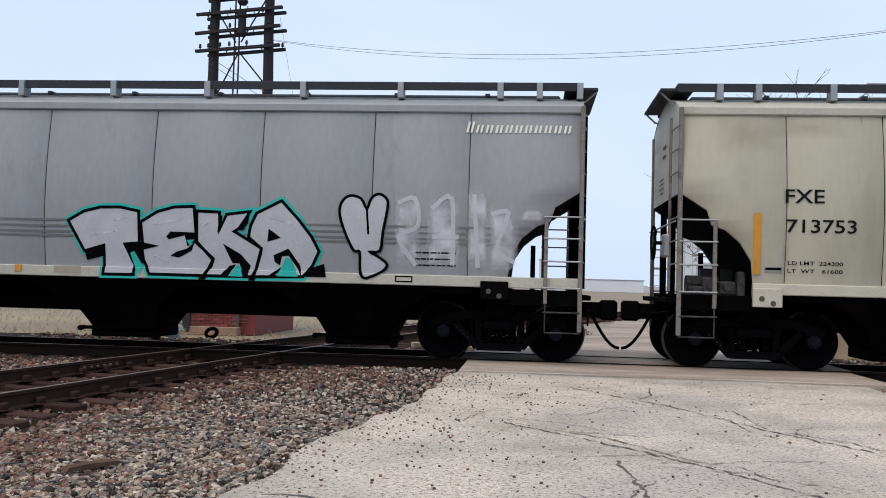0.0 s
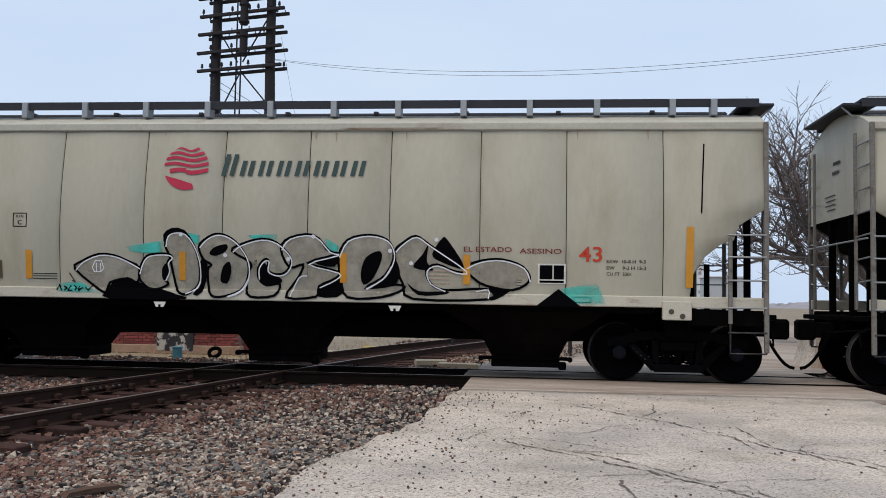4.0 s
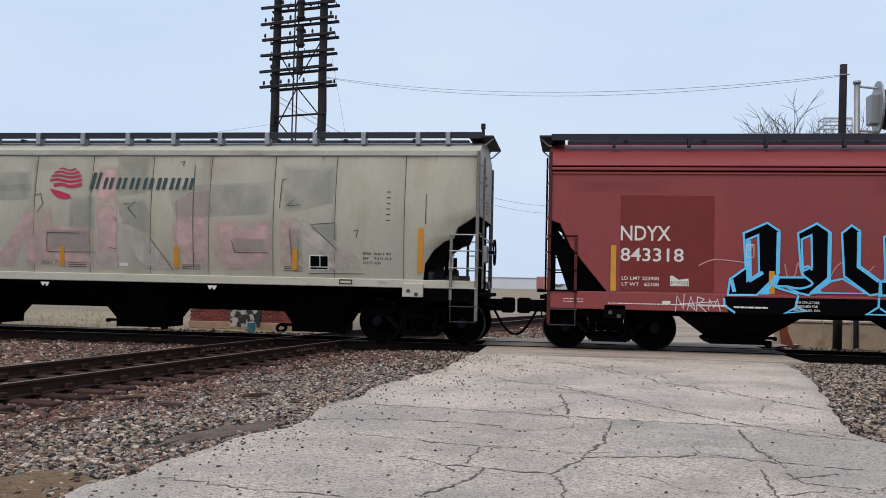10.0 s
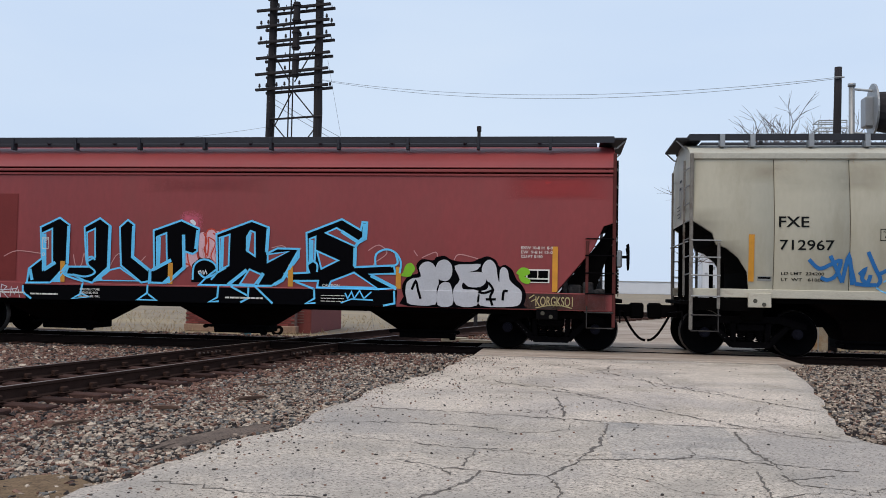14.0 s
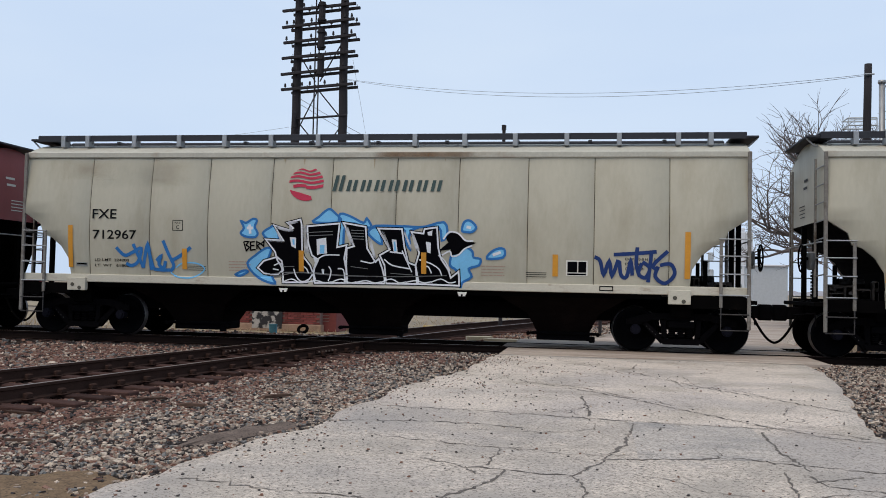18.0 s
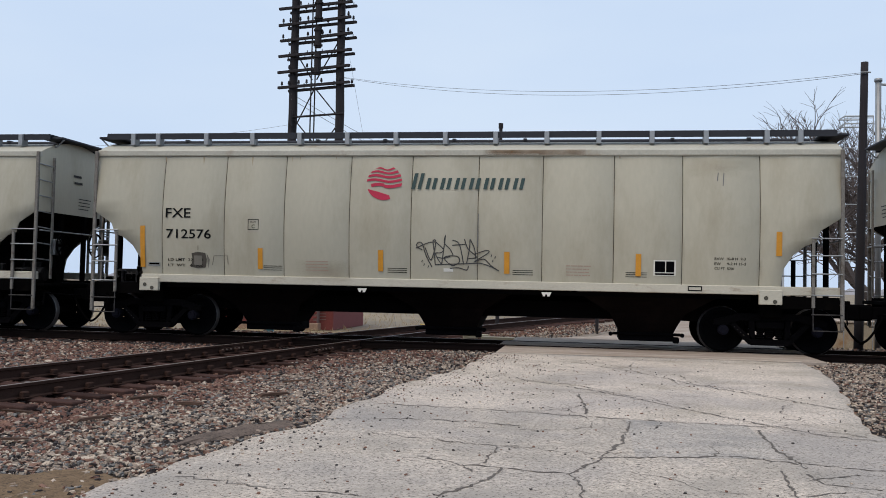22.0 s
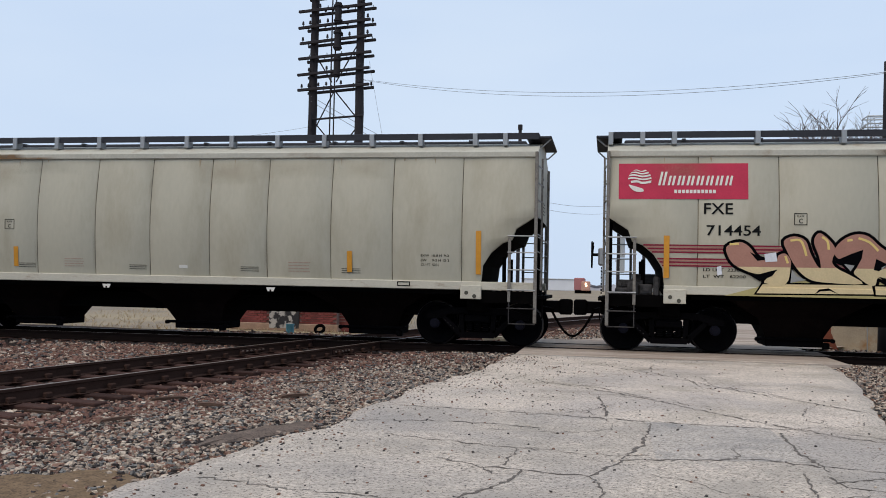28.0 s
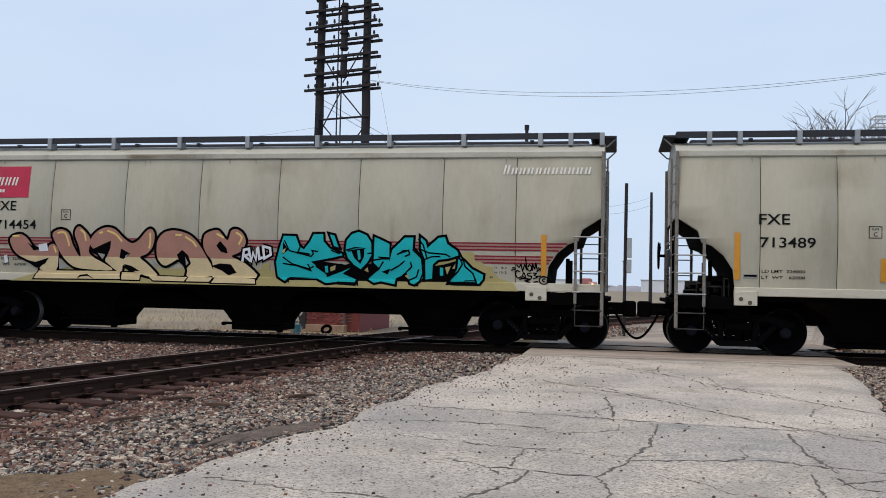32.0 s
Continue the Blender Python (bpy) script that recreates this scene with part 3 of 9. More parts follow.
            if prev:
                bm.faces.new((*prev, row[1], row[0]))
            prev = row
        part("crack", fix(bm), M["crack"], road)


def rail_profile():
    return [(-0.075, -0.175), (0.075, -0.175), (0.075, -0.16), (0.012, -0.145), (0.012, -0.045), (0.036, -0.035), (0.036, -0.004), (0.028, 0.0),
            (-0.028, 0.0), (-0.036, -0.004), (-0.036, -0.035), (-0.012, -0.045), (-0.012, -0.145), (-0.075, -0.16)]


def rail(parent, pts, name="rail", side="rail"):
    bm = bmesh.new()
    prof = rail_profile()
    rings = []
    for i, p in enumerate(pts):
        a, b = Vector(pts[max(0, i - 1)]), Vector(pts[min(len(pts) - 1, i + 1)])
        d = (b - a).normalized()
        s = Vector((d.y, -d.x))
        rings.append([bm.verts.new((p[0] + s.x * u, p[1] + s.y * u, v)) for u, v in prof])
    for r0, r1 in zip(rings, rings[1:]):
        for k in range(len(prof)):
            f = bm.faces.new((r0[k], r0[(k + 1) % 14], r1[(k + 1) % 14], r1[k]))
            f.material_index = 1 if k == 7 else 0
    bm.faces.new(rings[0])
    bm.faces.new(rings[-1][::-1])
    return part(name, fix(bm), [M[side], M["railtop"]], parent)


def diag_x(y):
    """Centre line of the crossing track."""
    s = -5.85 + 0.163 * (y + 1.4)
    if y > 0:
        s += 0.004 * y * y
    return s


def build_tracks():
    main = thing("railway_track", pose(0, 0, 0), "straight railway track with worn steel rails on dark timber ties", "railway track", kind="structure")
    for y in (-0.75, 0.75):
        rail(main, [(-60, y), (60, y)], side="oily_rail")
    bm = bmesh.new()
    box(bm, (-0.11, -1.3, -0.19), (0.11, 1.3, -0.178), 0.004)
    tie0 = None
    rng = random.Random(2)
    for i in range(-46, 60):
        x = i * 0.52
        if -1.9 < x < 4.4:
            continue
        mm = pose(x + rng.uniform(-0.03, 0.03), rng.uniform(-0.05, 0.05), rng.uniform(-0.004, 0.004), 0, 0, rng.uniform(-2, 2))
        if tie0 is None:
            tie0 = part("tie", bm, M["tie"], main)
            tie0.matrix_basis = mm
        else:
            again(tie0, mm)
    # crossing panels between and beside the rails
    bm = bmesh.new()
    box(bm, (-1.9, -0.66, -0.16), (4.5, 0.66, -0.012), 0.01)
    part("crossing_panel", bm, M["dusty"], main, "worn concrete panel between the rails")
    for y0, y1 in ((-2.72, -0.84), (0.84, 2.6)):
        bm = bmesh.new()
        box(bm, (-1.75, y0, -0.16), (4.35, y1, -0.018), 0.01)
        part("crossing_panel", bm, M["dusty"], main)
    cross = thing("crossing_track", pose(0, 0, 0), "second railway track crossing the main line on a slant, rusty rails on timber ties", "railway track", kind="structure")
    ys = list(np.linspace(-46, 40, 87))
    for off in (-0.75, 0.75):
        rail(cross, [(diag_x(y) + off * 1.013, y - off * 0.16) for y in ys])
    bm = bmesh.new()
    box(bm, (-1.42, -0.115, -0.26), (1.42, 0.115, -0.165), 0.012)
    t1 = None
    y = -45.0
    while y < 34:
        if not -1.7 < y < 1.7:
            ang = -math.degrees(math.atan(0.163))
            mm = pose(diag_x(y) + rng.uniform(-0.12, 0.12), y, rng.uniform(-0.012, 0.006), 0, rng.uniform(-0.5, 0.5), ang + rng.uniform(-2.5, 2.5))
            if t1 is None:
                t1 = part("tie", bm, M["tie"], cross)
                t1.matrix_basis = mm
            else:
                again(t1, mm)
        y += 0.55
    # joint bars with bolts, and tie plates with spikes
    sl = math.degrees(math.atan2(1, 0.163))
    for off in (-0.75, 0.75):
        for yj in (-3.4, 2.1) if off < 0 else (-2.5, 2.1):
            bm = bmesh.new()
            box(bm, (-0.45, -0.045, -0.13), (0.45, 0.045, -0.05), 0.008)
            o = part("joint_bar", bm, M["rail"], cross)
            for k in range(6):
                bm = bmesh.new()
                rod(bm, (-0.375 + k * 0.15, -0.075, -0.09), (-0.375 + k * 0.15, 0.075, -0.09), 0.017, 6)
                part("bolt", bm, M["bolt"], o)
            o.matrix_basis = pose(diag_x(yj) + off * 1.013, yj - off * 0.16, 0, 0, 0, sl)
    bm = bmesh.new()
    box(bm, (-0.09, -0.16, -0.162), (0.09, 0.16, -0.150), 0.003)
    for sx in (-0.05, 0.05):
        for sy in (-0.1, 0.1):
            rod(bm, (sx, sy, -0.155), (sx, sy, -0.125), 0.014, 6)
    for sy in (-0.085, 0.085):
        box(bm, (-0.055, sy - 0.035, -0.155), (0.055, sy + 0.035, -0.085), 0.014)
    p0 = None
    y = -22.0
    while y < 3:
        for off in (-0.75, 0.75):
            mm = pose(diag_x(y) + off * 1.013, y - off * 0.16, 0, 0, 0, sl)
            if p0 is None:
                p0 = part("tie_plate", bm, M["rail"], cross)
                p0.matrix_basis = mm
            else:
                again(p0, mm)
        y += 0.55


STONE_TONES = [("stone_brown", (0.200, 0.108, 0.075)), ("stone_grey", (0.295, 0.230, 0.180)), ("stone_pale", (0.49, 0.40, 0.315)), ("stone_dark", (0.030, 0.022, 0.020)), ("stone_red", (0.150, 0.074, 0.054)), ("stone_slate", (0.150, 0.143, 0.134))]


def stones():
    """Loose crushed stone, joined."""
    base = bmesh.new()
    bmesh.ops.create_cube(base, size=1.25)
    bmesh.ops.bevel(base, geom=[e for i, e in enumerate(base.edges) if i % 3 == 0], offset=0.3, segments=1, affect="EDGES")
    bmesh.ops.triangulate(base, faces=base.faces)
    V = np.array([v.co[:] for v in base.verts])
    F = np.array([[v.index for v in f.verts] for f in base.faces])
    base.free()
    rs = np.random.RandomState(4)
    mats = []
    for nm, c in STONE_TONES:
        mats.append(mat(nm, c, 0.9, vary=0.42, scale=25, fine=120))
    P, Q, K = [], [], []

    def scatter(n, x0, x1, y0, y1, smin, smax, keep):
        c = 0
        for _ in range(n):
            x, y = rs.uniform(x0, x1), rs.uniform(y0, y1)
            if not keep(x, y):
                continue
            s = rs.uniform(smin, smax) * (0.74 if diag_x(y) + 2.3 < x < 2.4 else 1.0)
            a = (V + rs.uniform(-0.3, 0.3, V.shape)) * s * rs.uniform(0.6, 1.35, 3)
            ax = rs.normal(size=3)
            ax /= np.linalg.norm(ax)
            tilt = rs.uniform(0, 0.9)
            a = a * math.cos(tilt) + np.cross(ax, a) * math.sin(tilt) + np.outer(a @ ax, ax) * (1 - math.cos(tilt))
            t = rs.uniform(0, 6.28)
            cs, sn = math.cos(t), math.sin(t)
            a = np.stack([a[:, 0] * cs - a[:, 1] * sn, a[:, 0] * sn + a[:, 1] * cs, a[:, 2] * 0.8], 1)
            a += (x, y, ground_z(x, y) + s * 0.38)
            Q.append(F + len(P) * len(V))
            P.append(a)
            near_track = abs(x - diag_x(y)) < 2.6 or x < -8
            rusty = 0.5 + 0.9 * noise.noise((x * 0.55, y * 0.40, 2.0)) - 0.35 * max(0.0, x - diag_x(y) - 2.4)
            rusty = max(0.0, min(0.42, rusty)) if x < 2.4 else 0.04
            # tones differ by chance; the dark share also imitates shaded gaps
            rest = np.array((0.08, 0.40, 0.18, 0.22, 0.0, 0.12) if x > 2.4 else (0.34, 0.20, 0.09, 0.27, 0.0, 0.10) if near_track else (0.14, 0.32, 0.17, 0.21, 0.0, 0.16))
            # mostly dark stones along the main line paint the train's shadow
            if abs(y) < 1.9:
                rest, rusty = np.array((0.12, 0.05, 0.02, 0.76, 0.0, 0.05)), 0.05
            rest = rest * (1 - rusty)
            rest[4] = rusty
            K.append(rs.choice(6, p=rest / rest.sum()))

    def left(x, y):
        if ((x + 3.06 - 0.33 * (y + 12.55)) / 0.26) ** 2 + ((y + 12.55) / 0.72) ** 2 < 1 and rs.uniform() < 0.93:
            return False
        if ((x + 3.5) / 0.72) ** 2 + ((y + 15.1) / 0.75) ** 2 < 1 and rs.uniform() < 0.86:
            return False
        if x - diag_x(y) > -1.7 and x - diag_x(y) < 1.7 and rs.uniform() < 0.45:
            return False
        return x < lerp_edge(ROAD_L, y) - 0.03 + rs.uniform(-0.12, 0.1)

    scatter(43000, -8.2, -1.9, -17, -8.5, 0.011, 0.045, left)
    scatter(20000, -5.2, -1.9, -16.5, -6.5, 0.010, 0.036, lambda x, y: x > diag_x(y) + 2.0 and left(x, y))
    scatter(26000, -12, -1.7, -9, -1.4, 0.014, 0.047, left)
    scatter(3200, -24, -8, -9, -1.2, 0.03, 0.055, left)
    scatter(30000, 2.4, 8, -13, -1.3, 0.012, 0.033, lambda x, y: x > lerp_edge(ROAD_R, y) + 0.03 + rs.uniform(-0.1, 0.1))
    scatter(3600, -12, 12, 1.2, 4.5, 0.03, 0.06, lambda x, y: not -1.9 < x < 4.5)
    scatter(26000, -11, -3.3, -30, -17, 0.016, 0.045, left)
    scatter(17000, 2.6, 13, -30, -13, 0.016, 0.045, lambda x, y: x > lerp_edge(ROAD_R, y) + 0.05)
    scatter(4000, -20, -8, -17, -9, 0.02, 0.05, left)
    scatter(4000, 9.5, 22, -16, -1.3, 0.02, 0.05, lambda x, y: True)
    scatter(6000, -5.2, 1.2, 2.7, 16, 0.02, 0.055, lambda x, y: x < -1.6 + (y - 2.6) * 0.28 and abs(x - diag_x(y)) > 1.0)
    scatter(3500, 4.4, 13, -1.6, 1.5, 0.02, 0.05, lambda x, y: True)
    # splinters of old ties in the stones
    wood = mat("splintered_tie_wood", (0.085, 0.052, 0.038), 0.95, vary=0.45, scale=8, fine=60, spec=0.1, stretch=(0.3, 3, 3), rand=0.4)
    for k, (x, y, turn, long) in enumerate(((-4.78, -13.25, 42, 0.24), (-4.78, -12.0, 78, 0.52), (-3.66, -9.97, 55, 0.43), (-6.04, -11.36, -20, 0.56), (-4.5, -9.3, -62, 0.5), (-4.31, -10.86, 30, 0.3), (-5.6, -12.6, 15, 0.4), (-5.1, -10.3, 50, 0.45), (-6.6, -12.2, -35, 0.5), (-3.9, -8.4, 20, 0.4))):
        bm = bmesh.new()
        w = 0.022 + 0.008 * (k % 3)
        prism(bm, [(-long / 2, -w * 0.4), (-long * 0.2, -w * 0.5), (long / 2, -w * 0.2), (long * 0.38, w * 0.35), (-long * 0.1, w * 0.5), (-long * 0.44, w * 0.3)], -w, w)
        o = obj("wood_splinter", fix(bm), wood)
        o.matrix_basis = pose(x, y, ground_z(x, y) + 0.055, 3 * (k % 4) - 4, 4 - 2 * (k % 5), turn)
        tagged(o, "weathered brown splinter of tie timber on the ballast", "wood", "splinters in the ballast")
    me = bpy.data.meshes.new("ballast_stones")
    me.from_pydata(np.concatenate(P).tolist(), [], np.concatenate(Q).tolist())
    for mm in mats:
        me.materials.append(mm)
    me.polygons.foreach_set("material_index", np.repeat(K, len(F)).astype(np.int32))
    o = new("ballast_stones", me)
    tagged(o, "loose brown, grey and pale crushed ballast stones", "ballast", kind="stuff")
    # chips strewn on the slab
    P.clear(), Q.clear(), K.clear()
    def onroad(x, y):
        l = lerp_edge(ROAD_L, y)
        return x > l and rs.uniform() < math.exp(-(x - l) / 0.8) * (0.45 + 1.3 * max(0.0, noise.noise((x * 0.9, y * 0.5, 4.0)) + 0.25)) + 0.045
    n0 = len(P)
    for _ in range(20000):
        x, y = rs.uniform(-3, 3.2), rs.uniform(-16.5, -3.2)
        if not onroad(x, y) or x > lerp_edge(ROAD_R, y):
            continue
        s = 0.003 + 0.013 * rs.uniform() ** 2.8
        a = (V + rs.uniform(-0.3, 0.3, V.shape)) * s
        a[:, 2] *= 0.7
        a += (x, y, -0.03 + 0.012 * noise.noise((x * 0.5, y * 0.5, 0)) + s * 0.35)
        Q.append(F + len(P) * len(V))
        P.append(a)
        K.append(rs.choice(3, p=(0.6, 0.3, 0.1)))
    me = bpy.data.meshes.new("stone_chips")
    me.from_pydata(np.concatenate(P).tolist(), [], np.concatenate(Q).tolist())
    dark = mat("chip_dark", (0.06, 0.052, 0.048), 0.9)
    for mm in (dark, mats[0], mats[2]):
        me.materials.append(mm)
    me.polygons.foreach_set("material_index", np.repeat(K, len(F)).astype(np.int32))
    tagged(new("stone_chips", me), "small dark stone chips strewn over the road edge", "gravel", kind="stuff")


build_ground()
ROAD = build_road()
build_tracks()


# ---- the train ----
def travelled(t):
    """Metres the train has rolled, counted from 16 s."""
    q = t - 16.0
    return 3.8035 * q + 0.00676 * q * q + 0.000037 * q ** 3


STYLE = dict(
    curved=dict(sill=(1.185, 1.36), top=3.99, chord=(3.97, 4.11), bulge=0.12, wide=1.47, crest=4.44,
                cut=[(2.74, 0.0), (2.47, 0.42), (2.24, 0.50), (2.17, 0.70), (1.98, 0.93), (1.70, 1.11), (1.34, 1.15)],
                seams=[-6.30, -4.86, -3.50, -2.05, -0.71, 0.71, 2.05, 3.50, 4.86, 6.36], bays=(-4.10, 0.04, 4.23)),
    wide=dict(sill=(1.185, 1.36), top=3.99, chord=(3.97, 4.11), bulge=0.12, wide=1.47, crest=4.44,
              cut=[(2.74, 0.0), (2.47, 0.42), (2.24, 0.50), (2.17, 0.70), (1.98, 0.93), (1.70, 1.11), (1.34, 1.15)],
              seams=[-6.13, -4.58, -2.74, -0.93, 0.92, 2.74, 4.58, 6.13], bays=(-4.10, 0.04, 4.23)),
    slab=dict(sill=(0.84, 1.20), top=3.62, chord=(3.60, 3.80), bulge=0.02, wide=1.54, crest=4.42,
              cut=[(2.66, 0.0), (2.58, 0.22), (2.10, 0.44), (1.18, 1.20)],
              seams=[], bays=(-4.27, -0.10, 4.18)),
)


def side_y(st, z):
    k = max(0.0, min(1.0, (z - 1.3) / (st["top"] - 1.3)))
    return st["wide"] + st["bulge"] * math.sin(math.pi * k)


def inset(st, z):
    c = st["cut"]
    if z >= c[0][0]:
        return 0.0
    for (z0, i0), (z1, i1) in zip(c, c[1:]):
        if z >= z1:
            return i0 + (i1 - i0) * (z0 - z) / (z0 - z1)
    return c[-1][1]


def side_panel(car, st, H, x0, x1, sgn, paint_m):
    zs = sorted({st["sill"][1] - 0.01, st["top"], *[z for z, _ in st["cut"][:-1]], *np.linspace(st["sill"][1], st["top"], 9).tolist()})
    bm = bmesh.new()
    rows = []
    for z in zs:
        a = max(x0, -H + inset(st, z)) if x0 <= -H + 0.01 else max(x0, -H + inset(st, z))
        b = min(x1, H - inset(st, z))
        if b - a < 0.03:
            b = a + 0.03
        y = side_y(st, z)
        cols = [(a + 0.005, y - 0.026), (a + 0.023, y - 0.002), (a + (b - a) * 0.5, y + 0.006), (b - 0.023, y - 0.002), (b - 0.005, y - 0.026)]
        rows.append([bm.verts.new((x, sgn * yy, z)) for x, yy in cols])
    for r0, r1 in zip(rows, rows[1:]):
        for k in range(4):
            bm.faces.new((r0[k], r0[k + 1], r1[k + 1], r1[k]))
    bmesh.ops.recalc_face_normals(bm, faces=bm.faces)
    return part("side_panel", bm, paint_m, car, smooth=st["bulge"] > 0.05)


def wheelset_mesh():
    prof = [(0.10, 0.86), (0.13, 0.845), (0.20, 0.78), (0.36, 0.79), (0.40, 0.835), (0.455, 0.83), (0.457, 0.74), (0.485, 0.72), (0.487, 0.70), (0.42, 0.695),
            (0.36, 0.75), (0.20, 0.73), (0.11, 0.70)]
    bm = bmesh.new()
    seg = 36
    rings = []
    for k in range(seg):
        a = 2 * math.pi * k / seg
        rings.append([bm.verts.new((r * math.cos(a), -y, r * math.sin(a))) for r, y in prof])
    for k in range(seg):
        r0, r1 = rings[k], rings[(k + 1) % seg]
        for j in range(len(prof) - 1):
            f = bm.faces.new((r0[j], r0[j + 1], r1[j + 1], r1[j]))
            f.material_index = 1 if j in (5, 6) else 0
    fix(bm)
    me = bpy.data.meshes.new("wheel")
    bm.to_mesh(me)
    bm.free()
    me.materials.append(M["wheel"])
    me.materials.append(M["rim"])
    for p in me.polygons:
        p.use_smooth = True
    bm = bmesh.new()
    rod(bm, (0, -0.95, 0), (0, 0.95, 0), 0.085, 16)
    ax = bpy.data.meshes.new("axle")
    bm.to_mesh(ax)
    bm.free()
    ax.materials.append(M["truck"])
    bm = bmesh.new()
    rod(bm, (0, -1.13, 0), (0, -0.96, 0), 0.105, 16)
    rod(bm, (0, -1.16, 0), (0, -1.13, 0), 0.075, 12)
    for k in range(3):
        a = 2 * math.pi * k / 3
        rod(bm, (0.06 * math.cos(a), -1.175, 0.06 * math.sin(a)), (0.06 * math.cos(a), -1.13, 0.06 * math.sin(a)), 0.016, 6)
    cp = bpy.data.meshes.new("bearing_cap")
    bm.to_mesh(cp)
    bm.free()
    cp.materials.append(M["cap"])
    return me, ax, cp


WHEEL, AXLE, CAP = wheelset_mesh()
TURN = pose(0, 0, 0, 0, 0, 180)


def side_frame(car, x, sgn):
    bm = bmesh.new()
    y0, y1 = sgn * 0.94, sgn * 1.07
    prism(bm, [(-0.62, 0.80), (0.62, 0.80), (1.10, 0.66), (1.10, 0.56), (0.80, 0.56), (0.60, 0.66), (-0.60, 0.66), (-0.80, 0.56), (-1.10, 0.56), (-1.10, 0.66)], y0, y1)
    for s in (-1, 1):
        prism(bm, [(s * 0.80, 0.60), (s * 0.70, 0.62), (s * 0.32, 0.28), (s * 0.40, 0.17)], y0, y1)
        prism(bm, [(s * 0.30, 0.68), (s * 0.40, 0.68), (s * 0.38, 0.26), (s * 0.28, 0.26)], y0, y1)
    prism(bm, [(-0.42, 0.28), (0.42, 0.28), (0.36, 0.16), (-0.36, 0.16)], sgn * 0.90, sgn * 1.10)
    fix(bm)
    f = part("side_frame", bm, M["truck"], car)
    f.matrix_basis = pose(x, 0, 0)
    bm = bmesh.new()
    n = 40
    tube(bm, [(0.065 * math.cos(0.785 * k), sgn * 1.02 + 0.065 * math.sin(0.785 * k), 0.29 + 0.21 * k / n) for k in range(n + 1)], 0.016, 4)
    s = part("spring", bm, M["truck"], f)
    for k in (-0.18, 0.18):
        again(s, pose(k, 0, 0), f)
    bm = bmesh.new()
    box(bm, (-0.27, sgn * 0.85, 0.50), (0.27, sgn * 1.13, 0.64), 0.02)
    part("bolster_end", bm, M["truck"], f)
    bm = bmesh.new()
    for k in range(4):
        u = 0.1 + k / 6
        cx, cz = -0.73 + 0.36 * u, 0.555 - 0.33 * u
        q = [(cx - 0.013, cz + 0.010), (cx + 0.009, cz - 0.012), (cx + 0.020, cz - 0.004), (cx - 0.004, cz + 0.018)]
        bm.faces.new([bm.verts.new((a, sgn * 1.074, b)) for a, b in q])
    o = part("frame_stencil", bm, M["valve"], f, "small grimy cast lettering")
    o["kind"] = "stuff"
    return f


def ladder(car, H, sx, sy):
    """Corner ladder on the side of the car, with its long corner post."""
    x = sx * (H - 0.02)
    xi = sx * (H - 0.56)
    y = sy * 1.565
    bm = bmesh.new()
    box(bm, (x - 0.035, y - 0.03, 0.52), (x + 0.035, y + 0.03, 4.08), 0.008)
    lad = part("ladder", bm, M["grimy"] if car["tone"] != "red" else M["maroon_steel"], car, "steel corner post with rungs")
    bm = bmesh.new()
    box(bm, (xi - 0.03, y - 0.025, 0.95), (xi + 0.03, y + 0.025, 2.28), 0.006)
    part("stile", bm, M["grimy"] if car["tone"] != "red" else M["maroon_steel"], lad)
    bm = bmesh.new()
    tube(bm, [(x, y, 0.52), (x, y, 0.50), (xi, y, 0.50), (xi, y, 0.98)], 0.016)
    part("stirrup", bm, M["valve"], lad)
    for z in (0.82, 1.20, 1.62, 1.98, 2.32):
        bm = bmesh.new()
        rod(bm, (x, y - sy * -0.03, z), (xi - sx * 0.04, y + sy * 0.03, z), 0.014)
        part("rung", bm, M["valve"] if z < 1 else M["galv"] if car["tone"] != "red" else M["truck"], lad)
    # rungs on the end face
    bm = bmesh.new()
    xe = sx * (H + 0.06)
    box(bm, (xe - 0.02, sy * 1.02, 1.20), (xe + 0.02, sy * 1.09, 4.0), 0.005)
    part("end_stile", bm, M["grimy"] if car["tone"] == "beige" else M["truck"], lad)
    for z in (1.62, 1.98, 2.34, 2.70, 3.06, 3.42, 3.78):
        bm = bmesh.new()
        rod(bm, (x, sy * 1.56, z + 0.04), (xe, sy * 1.05, z), 0.014)
        part("rung", bm, M["galv"], lad)


